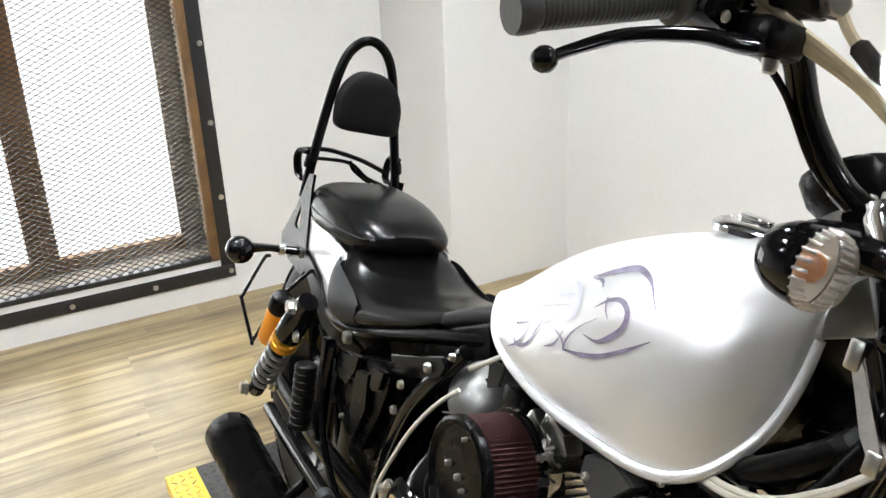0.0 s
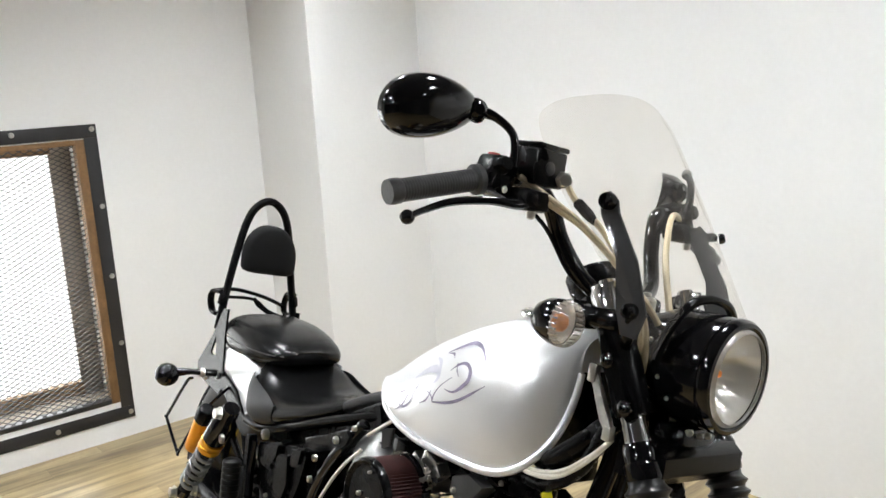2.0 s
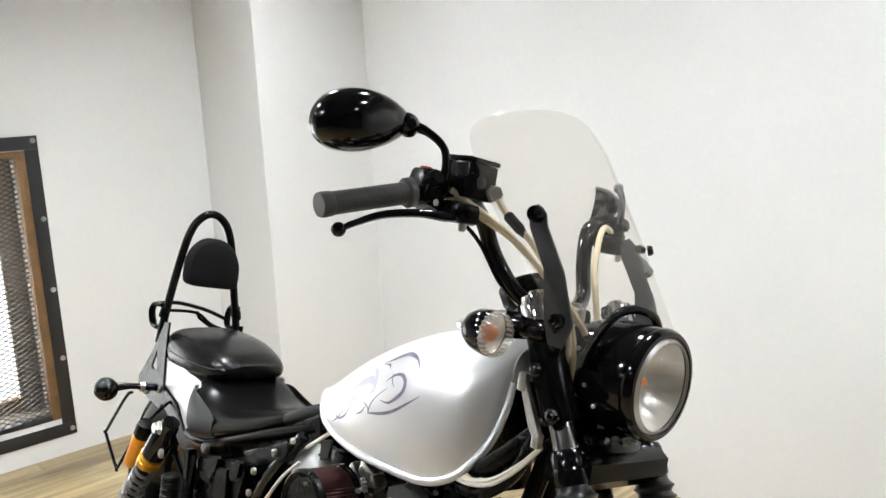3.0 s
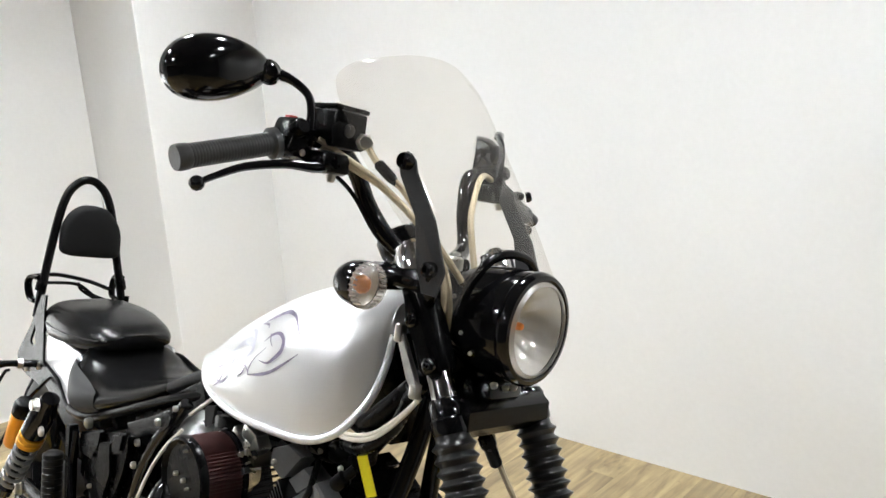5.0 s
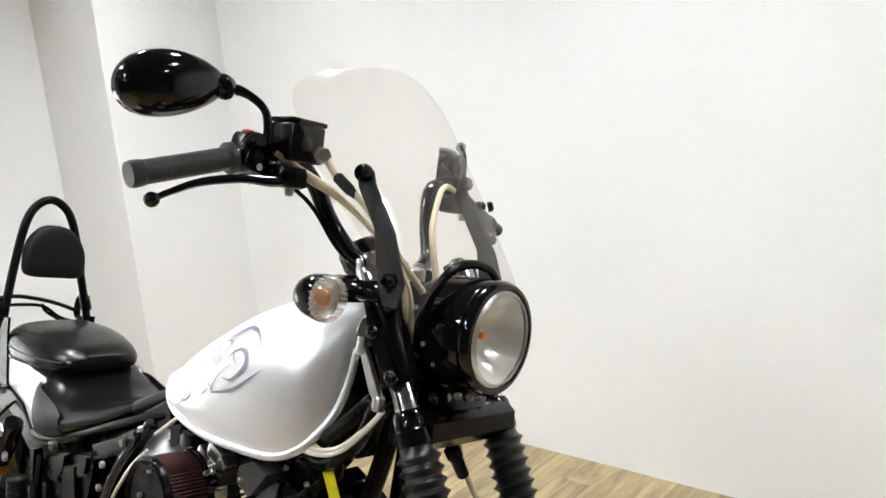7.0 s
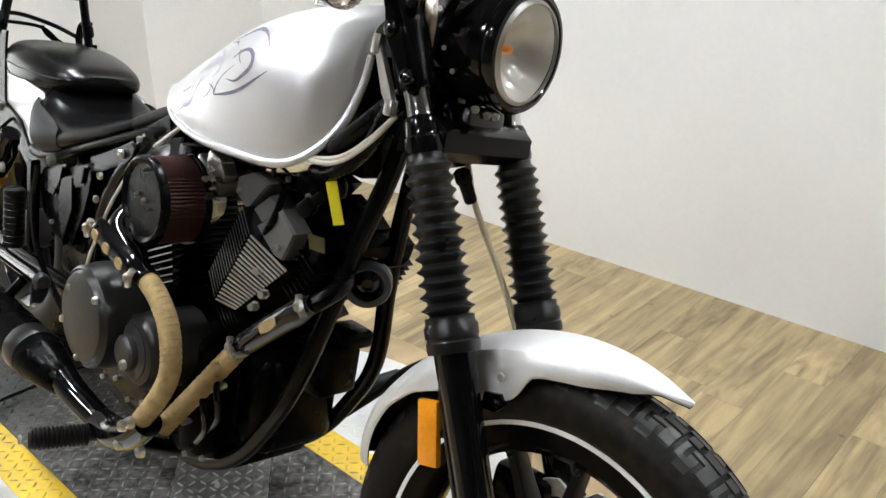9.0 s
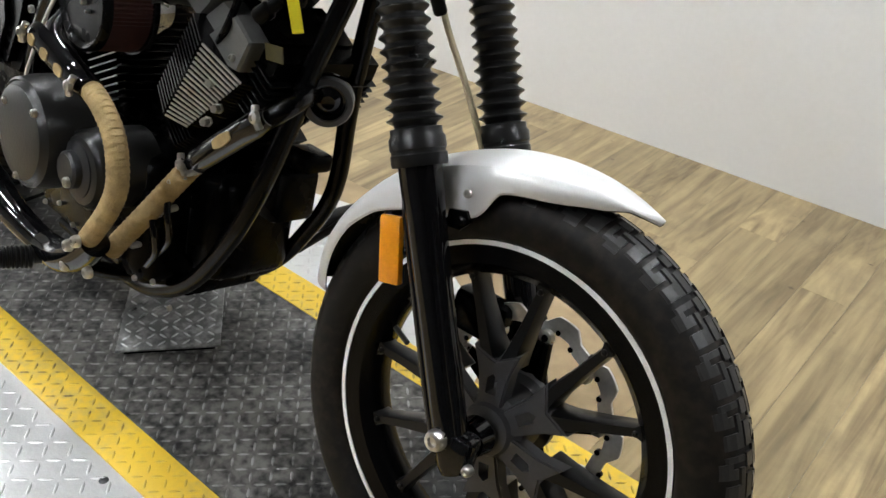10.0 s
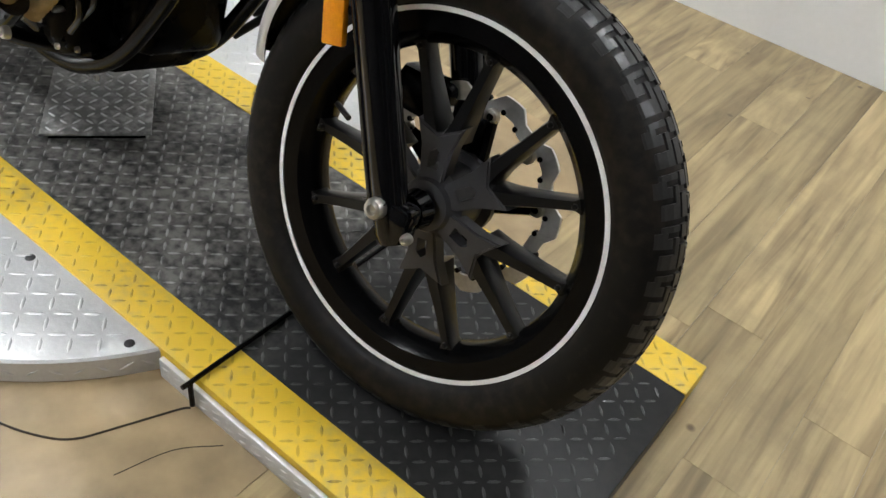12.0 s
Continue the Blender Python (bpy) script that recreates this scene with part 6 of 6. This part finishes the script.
for n, outline in enumerate(HEAD):
    y0 = (-0.128, -0.122, -0.134)[n]
    mid = Vector((sum(x for x, z in outline) / len(outline), 0, sum(z for x, z in outline) / len(outline)))
    ring = [Vector((x, 0, z)) for x, z in outline]
    rings = [[mid + q * (p - mid) + Vector((0, y, 0)) for p in ring] for q, y in ((0.97, y0 + 0.034), (1.0, y0 + 0.030), (1.0, y0 + 0.012), (0.985, y0 + 0.005), (0.92, y0))]
    bpart("rocker_box", loft([[mid + 0.94 * (p - mid) + Vector((0, y, 0)) for p in ring] for y in (y0 + 0.030, 0.060)]), ENGINE, "black rocker box", cyl, smooth=False)
    bpart("rocker_cover", loft(rings), HEADGREY, "faceted satin grey rocker cover", cyl, smooth=False)
for x, y, z in ((-0.630, -0.129, 0.735), (-0.500, -0.136, 0.680), (-0.600, -0.140, 0.640)):
    bpart("cover_screw", bolt((x, y, z), (0, -1, 0.2), 0.0055, 0.006), ZINC, "", cyl)
bpart("head_side", loft([[Vector((x, y, z)) for x, z in ((-0.470, 0.705), (-0.440, 0.690), (-0.455, 0.640), (-0.500, 0.600), (-0.540, 0.640))] for y in (-0.105, 0.090)]), ENGINE, "black cylinder head flank", cyl, smooth=False)
for k in range(7):
    bpart("head_fin", box(-0.046, 0.046, -0.112, 0.09, 0, 0.003, 0.001, m=Matrix.Translation((-0.478 - 0.006 * k, 0, 0.676 - 0.0105 * k)) @ Matrix.Rotation(radians(28), 4, "Y"), segs=1), SATIN, "", cyl)
bpart("worn_label", plate([(-0.470, 0.712), (-0.430, 0.716), (-0.424, 0.694), (-0.462, 0.690)], 0.002, Matrix.Translation((0, -0.108, 0)), bevel=0.0004), LABEL, "faded olive sticker", cyl)
bpart("plug_cap", lathe([(0.010, 0), (0.013, 0.004), (0.013, 0.024), (0.009, 0.028), (0.009, 0.05), (0, 0.05)], (-0.478, -0.122, 0.742), (0.5, 0.3, 0.6), 14), PLASTIC, "", cyl)
for o in ((-0.520, -0.135, 0.600), (-0.535, -0.140, 0.575), (-0.545, -0.132, 0.630)):
    bpart("stud", bolt(o, (0.5, -1, 0.1), 0.0065, 0.016, hexagon=True), ZINC, "", cyl)
# air filter drum
fc = Vector((-0.716, -0.250, 0.698))
af = bpart("air_filter", lathe([(0, 0.004), (0.058, 0.004), (0.061, 0.001), (0.066, -0.002), (0.070, 0.0), (0.0715, 0.004), (0.0715, 0.012), (0.066, 0.014)], fc, (0, 1, 0), 56), PLASTIC, "round black air cleaner cover")
pb = bmesh.new()
ring0, ring1 = [], []
for k in range(144):
    t = 2 * math.pi * k / 144
    r = 0.0700 if k % 2 else 0.0655
    ring0.append(fc + Vector((r * math.cos(t), 0.010, r * math.sin(t))))
    ring1.append(fc + Vector((r * math.cos(t), 0.076, r * math.sin(t))))
loft([ring0, ring1], pb)
bpart("filter_pleats", pb, FILTERRED, "dark red pleated filter gauze", af, smooth=False)
bpart("filter_back", lathe([(0, 0.074), (0.074, 0.074), (0.075, 0.082), (0.06, 0.09), (0.035, 0.13), (0, 0.13)], fc, (0, 1, 0), 40), GLOSS, "", af)
for x, z, r in ((0.004, 0.0, 0.0045), (-0.022, 0.004, 0.0045), (0.018, -0.010, 0.0030), (0.005, 0.050, 0.0030)):
    bpart("filter_bolt", bolt(fc + Vector((x, 0.004, z)), (0, -1, 0), r, 0.007), ZINC, "", af)
# carburettor and linkages behind the filter
crb = bpart("throttle_body", lathe([(0, 0), (0.030, 0), (0.034, 0.01), (0.028, 0.03), (0.032, 0.05), (0.025, 0.09), (0, 0.09)], (-0.700, -0.145, 0.735), (0.35, 0.9, 0.1), 20), HEADGREY, "bright cast throttle body")
for cx, cz, w_, h_, q_ in ((-0.722, 0.746, 0.020, 0.022, 0.5), (-0.700, 0.728, 0.024, 0.016, -0.4), (-0.682, 0.768, 0.022, 0.014, 0.3), (-0.668, 0.752, 0.014, 0.020, 0.9)):
    bpart("body_casting", box(-w_, w_, -0.012, 0.016, -h_, h_, 0.006, m=Matrix.Translation((cx, -0.140, cz)) @ Matrix.Rotation(q_, 4, "Y")), ZINC, "bright cast metal", crb)
rngc = random.Random(3)
for k in range(24):
    o = Vector((-0.690 + rngc.uniform(-0.045, 0.045), -0.155 - rngc.uniform(0, 0.02), 0.744 + rngc.uniform(-0.028, 0.018)))
    if k % 3 == 0:
        bpart("linkage_nut", bolt(o, (0, -1, 0.2), rngc.uniform(0.004, 0.006), 0.007, hexagon=True), ZINC, "", crb)
    elif k % 3 == 1:
        bpart("linkage_rod", tube([o, o + Vector((rngc.uniform(-0.03, 0.03), 0.01, rngc.uniform(-0.012, 0.012)))], 0.0022, 6, 0), ZINC, "", crb)
    else:
        bpart("linkage_block", box(-0.007, 0.007, -0.006, 0.006, -0.005, 0.005, 0.0015, m=Matrix.Translation(o) @ Matrix.Rotation(rngc.uniform(-0.7, 0.7), 4, "Y")), DARKGREY, "", crb)
bpart("intake_elbow", lathe([(0, 0), (0.052, 0.0), (0.055, 0.010), (0.054, 0.030), (0.045, 0.046), (0.028, 0.055), (0, 0.058)], (-0.920, -0.085, 0.680), (0.15, -0.70, 0.70), 28), HEADGREY, "satin grey intake chamber")
bpart("intake_block", box(-0.80, -0.755, -0.15, -0.10, 0.735, 0.775, 0.006, m=Matrix()), PLASTIC, "")
for dz in (0.0, -0.022):
    bpart("breather_hose", tube([(-0.812, -0.118, 0.758 + dz), (-0.760, -0.120, 0.757 + dz), (-0.705, -0.118, 0.764 + dz), (-0.650, -0.112, 0.768 + dz)], 0.0065, 10), PLASTIC, "black breather hose")
bpart("pale_hose", tube([(-0.840, -0.12, 0.797), (-0.875, -0.13, 0.768), (-0.910, -0.135, 0.742)], 0.0040, 8), WHITEHOSE, "pale plastic hose")
bpart("overflow_hose", tube([(-0.880, -0.165, 0.725), (-0.908, -0.182, 0.688), (-0.958, -0.185, 0.625), (-1.000, -0.185, 0.559), (-1.035, -0.185, 0.495), (-1.050, -0.185, 0.453)], 0.0034, 8), WHITEHOSE, "pale plastic hose")
rngh = random.Random(11)
for k in range(14):
    o = Vector((-0.63 + rngh.uniform(-0.03, 0.06), -0.10 - rngh.uniform(0, 0.012), 0.785 + rngh.uniform(-0.02, 0.02)))
    if k % 2:
        bpart("clip", box(-0.006, 0.006, -0.003, 0.003, -0.004, 0.004, 0.001, m=Matrix.Translation(o) @ Matrix.Rotation(rngh.uniform(-1, 1), 4, "Y")), DARKGREY if k % 4 == 1 else ZINC, "")
    else:
        bpart("wire", tube([o, o + Vector((rngh.uniform(0.02, 0.05), rngh.uniform(-0.006, 0.01), rngh.uniform(-0.02, 0.02))), o + Vector((rngh.uniform(0.04, 0.06), 0.01, rngh.uniform(-0.02, 0.03)))], 0.0028, 6), PLASTIC, "")
for k in range(7):
    o = Vector((-0.53 - 0.022 * k, -0.168 + 0.01 * (k % 2), 0.50 - 0.03 * k + 0.015 * (k % 3)))
    bpart("crankcase_bolt", bolt(o + Vector((0, 0.02, 0)), (0.3, -1, 0), 0.0055, 0.030), ZINC, "", eng)
for pts in ([(-0.60, -0.15, 0.46), (-0.57, -0.17, 0.42), (-0.565, -0.165, 0.37), (-0.60, -0.16, 0.33)], [(-0.64, -0.16, 0.42), (-0.60, -0.175, 0.39), (-0.59, -0.17, 0.34), (-0.62, -0.165, 0.30)]):
    bpart("oil_line", tube(pts, 0.0055, 10), GLOSS, "gloss black oil line")
# horn and black boxes ahead of the engine
hn = bpart("horn", lathe([(0, 0.0), (0.010, -0.002), (0.022, 0.004), (0.030, 0.001), (0.037, 0.004), (0.039, 0.010), (0.039, 0.020), (0.03, 0.03), (0, 0.04)], (-0.408, -0.030, 0.643), (-0.75, 0.65, 0.05), 32), GLOSS, "round black horn")
bpart("horn_rim", lathe([(0.026, -0.003), (0.028, -0.006), (0.036, -0.005), (0.038, 0.000), (0.038, 0.012), (0.034, 0.014)], (-0.408, -0.030, 0.643), (-0.75, 0.65, 0.05), 32), DARKGREY, "", hn)
bpart("regulator", box(-0.55, -0.475, -0.040, 0.045, 0.415, 0.505, 0.012), ENGINE, "black finned regulator box")
bpart("front_box", box(-0.515, -0.450, -0.015, 0.045, 0.508, 0.540, 0.01), ENGINE, "")
bpart("coil", box(-0.55, -0.48, -0.09, -0.03, 0.755, 0.792, 0.012), PLASTIC, "black ignition coil")
for k in range(2):
    bpart("coil_bolt", bolt((-0.545 + 0.055 * k, -0.100, 0.775 - 0.012 * k), (0, -1, 0), 0.005, 0.006), ZINC, "")
bpart("plug_lead", tube([(-0.55, -0.10, 0.76), (-0.52, -0.135, 0.725), (-0.545, -0.13, 0.69)], 0.006, 8), PLASTIC, "")
bpart("head_hose", tube([(-0.52, -0.06, 0.83), (-0.45, -0.095, 0.845), (-0.40, -0.10, 0.88), (-0.36, -0.09, 0.92), (-0.345, -0.06, 0.95)], 0.016, 12), PLASTIC, "corrugated black wiring sleeve")
bpart("loom_sleeve", tube([(-0.50, -0.09, 0.80), (-0.43, -0.11, 0.815), (-0.375, -0.105, 0.86), (-0.34, -0.10, 0.93)], 0.011, 10), PLASTIC, "black wiring sleeve")
for k in range(2):
    bpart("pale_cable", tube([(-0.530, -0.115, 0.838 - 0.004 * k), (-0.470, -0.118 - 0.003 * k, 0.828 - 0.005 * k), (-0.405, -0.118, 0.845 - 0.007 * k), (-0.355, -0.112, 0.884 - 0.004 * k), (-0.325, -0.105, 0.918)], 0.0038, 8), WHITEHOSE, "pale bundled control cable")
# inspection tag on a wire
tg = bpart("yellow_tag", box(-0.0085, 0.0085, -0.0008, 0.0008, -0.066, 0.0, 0.0005, m=Matrix.Translation((-0.438, -0.105, 0.800)) @ Matrix.Rotation(radians(LEAN), 4, "X") @ Matrix.Rotation(radians(-12), 4, "Y") @ Matrix.Rotation(radians(35), 4, "Z"), segs=1), TAGYEL, "yellow hanging key tag")
bpart("tag_ring", tube([Vector((-0.438, -0.105, 0.818)) + 0.012 * Vector((math.cos(t), 0.3 * math.cos(t), math.sin(t))) for t in [2 * math.pi * k / 16 for k in range(17)]], 0.0014, 6, 0), ZINC, "", tg)
bpart("tag_key", plate([(-0.448, 0.832), (-0.436, 0.838), (-0.428, 0.828), (-0.434, 0.812), (-0.446, 0.814)], 0.003, Matrix.Translation((0, -0.108, 0)), bevel=0.0005), ZINC, "", tg)

# --- exhaust
ex = bpart("exhaust", tube([(-0.80, -0.245, 0.265), (-0.88, -0.255, 0.280), (-0.94, -0.262, 0.298)], [0.023, 0.025, 0.027], 20), GLOSS, "black two-into-one exhaust")


def wrapped(pts, r):
    """Pipe bound with overlapping turns of tape."""
    path = smooth_path(pts, 26)
    bm = tube(path, r, 18, 0)
    bm.verts.ensure_lookup_table()
    for k, p in enumerate(path):
        for q in range(18):
            v = bm.verts[k * 18 + q]
            turn_ = (k / 6 + 0.45 * math.cos(2 * math.pi * q / 18) + 0.04 * math.sin(k * 0.37)) % 1.0
            v.co = p + (v.co - p) * (0.96 + 0.10 * turn_)
    return bm


bpart("wrapped_header", wrapped([(-0.655, -0.258, 0.585), (-0.615, -0.262, 0.575), (-0.580, -0.262, 0.548), (-0.562, -0.262, 0.512), (-0.562, -0.260, 0.470), (-0.585, -0.258, 0.425), (-0.620, -0.256, 0.380), (-0.648, -0.252, 0.350)], 0.0160), WRAP, "tan woven heat wrap", ex)
bpart("wrapped_header", wrapped([(-0.545, -0.150, 0.504), (-0.580, -0.162, 0.452), (-0.613, -0.175, 0.401), (-0.645, -0.188, 0.352), (-0.672, -0.200, 0.310)], 0.0168), WRAP, "tan woven heat wrap", ex)
bpart("header_collector", tube([(-0.640, -0.245, 0.345), (-0.690, -0.245, 0.300), (-0.75, -0.243, 0.270), (-0.81, -0.246, 0.266)], [0.024, 0.028, 0.028, 0.024], 18), GLOSS, "", ex)
bpart("header_stub", tube([(-0.85, -0.18, 0.66), (-0.80, -0.245, 0.628), (-0.73, -0.258, 0.605), (-0.655, -0.258, 0.585)], 0.019, 14), GLOSS, "", ex)
bpart("header_stub", tube([(-0.440, -0.040, 0.650), (-0.395, -0.085, 0.655), (-0.385, -0.130, 0.640), (-0.430, -0.148, 0.598), (-0.550, -0.150, 0.500)], 0.0135, 14), SATIN, "", ex)


def heat_shield(a, b, y, width, slots):
    a, b = Vector((a[0], y[0], a[1])), Vector((b[0], y[1], b[1]))
    d = (b - a).normalized()
    n = d.cross(Vector((0, 1, 0))).normalized()
    o = n.cross(d).normalized()
    if o.y > 0:
        o = -o
    rings = []
    for k in range(9):
        f = k / 8
        p = a.lerp(b, f)
        w = width * (0.72 if k in (0, 8) else 1.0)
        rings.append([p + n * (w * math.sin(t)) + o * (w * 0.9 * math.cos(t)) for t in [radians(v) for v in (-80, -50, -20, 0, 20, 50, 80)]] + [p + n * (w * 0.86 * math.sin(t)) + o * (w * 0.78 * math.cos(t)) for t in [radians(v) for v in (80, 50, 20, 0, -20, -50, -80)]])
    sh = bpart("heat_shield", loft(rings), GLOSS, "perforated black heat shield", ex)
    for f, ln in slots:
        c = a.lerp(b, f) + o * (width * 0.905)
        bm = bmesh.new()
        loft([[c + d * (ln * max(-1, min(1, 1.3 * math.cos(t)))) + n * (0.0085 * math.sin(t)) + o * e for t in [2 * math.pi * k / 16 for k in range(16)]] for e in (-0.004, 0.0016)], bm)
        part("wrap_slot", bm, WRAP, sh, "tan wrap showing through a slot")
    for f in (0.96, 0.02):
        c = a.lerp(b, f) + o * (width * 0.9)
        part("shield_clamp", tube([c + n * 0.016 + d * 0.002, c + o * 0.003, c - n * 0.016 - d * 0.002], 0.0055, 8), ZINC, sh, "bright hose clamp")
        part("shield_bolt", bolt(c + o * 0.002, o, 0.009, 0.008), ZINC, sh)
    return sh


heat_shield((-0.812, 0.628), (-0.660, 0.588), (-0.268, -0.262), 0.0235, ((0.16, 0.009), (0.42, 0.010), (0.70, 0.011)))
heat_shield((-0.388, 0.634), (-0.548, 0.502), (-0.146, -0.152), 0.0205, ((0.45, 0.022),))
for x, y, z in ((-0.640, -0.272, 0.352), (-0.668, -0.270, 0.332), (-0.690, -0.262, 0.285), (-0.63, -0.255, 0.30)):
    bpart("collector_bolt", bolt((x, y, z), (0, -1, 0), 0.010, 0.012), ZINC, "", ex)
bpart("muffler", lathe([(0.026, 0.0), (0.030, 0.006), (0.036, 0.035), (0.046, 0.085), (0.0475, 0.10), (0.0475, 0.50), (0.0490, 0.515), (0.0490, 0.575), (0.045, 0.582), (0.038, 0.580), (0.036, 0.50), (0, 0.50)], (-0.925, -0.262, 0.292), (-0.56, -0.045, 0.045), 36), ENGINE, "satin black muffler", ex)
bpart("muffler_band", lathe([(0.0478, 0.115), (0.0488, 0.118), (0.0488, 0.155), (0.0478, 0.158)], (-0.925, -0.262, 0.292), (-0.56, -0.045, 0.045), 36), CASTGREY, "worn bright band", ex)
bpart("muffler_bracket", tube([(-1.20, -0.245, 0.395), (-1.22, -0.27, 0.350), (-1.23, -0.28, 0.33)], 0.010, 8), SATIN, "", ex)

# --- footrests and stand
pegs = bpart("rider_footpeg", lathe([(0.010, 0.0), (0.013, 0.002), (0.013, 0.02)] + [(r_, z_) for k in range(13) for r_, z_ in ((0.0175, 0.022 + 0.0068 * k), (0.0200, 0.0235 + 0.0068 * k), (0.0200, 0.0265 + 0.0068 * k), (0.0175, 0.028 + 0.0068 * k))] + [(0.018, 0.112), (0.014, 0.118), (0, 0.118)], (-0.790, -0.250, 0.252), (-0.30, -1.0, -0.02), 20), RUBBER, "ribbed rubber rider footpeg")
bpart("peg_mount", tube([(-0.66, -0.10, 0.245), (-0.72, -0.18, 0.245), (-0.775, -0.225, 0.252), (-0.79, -0.255, 0.252)], 0.014, 12), SATIN, "", pegs)
bpart("peg_bolt", bolt((-0.828, -0.371, 0.250), (-0.3, -1, 0), 0.008, 0.006), ZINC, "", pegs)
ppeg = bpart("pillion_peg", tube([(-1.480, -0.235, 0.398), (-1.30, -0.240, 0.410), (-1.10, -0.246, 0.428)], 0.014, 14), GLOSS, "folded black pillion peg rail")
bpart("peg_end", lathe([(0, 0), (0.012, 0.0), (0.0150, 0.004), (0.0150, 0.02)], (-1.088, -0.247, 0.429), (-1, 0, -0.06), 20), DARKGREY, "", ppeg)
bpart("left_footpeg", lathe([(0.010, 0.0), (0.018, 0.004), (0.019, 0.09), (0.014, 0.10), (0, 0.10)], (-0.620, 0.175, 0.325), (0.45, 0.75, 0.35), 16), RUBBER, "rubber footpeg on the far side")
bpart("gear_lever", tube([(-0.64, 0.17, 0.262), (-0.575, 0.20, 0.340), (-0.545, 0.215, 0.385), (-0.515, 0.245, 0.412)], [0.008, 0.008, 0.009, 0.014], 10), RUBBER, "black gear lever")
bpart("side_stand", tube([(-0.92, 0.12, 0.235), (-0.95, 0.20, 0.13), (-0.97, 0.262, 0.068)], 0.012, 10), SATIN, "black side stand")
bpart("belly_casting", box(-0.90, -0.63, -0.09, 0.09, 0.208, 0.250, 0.02), ENGINE, "")
for k in range(9):
    bpart("case_bolt", bolt((-0.98 + 0.055 * k, -0.165, 0.262 + 0.02 * (k % 2)), (0, -1, 0), 0.0052, 0.006), ZINC, "", eng)
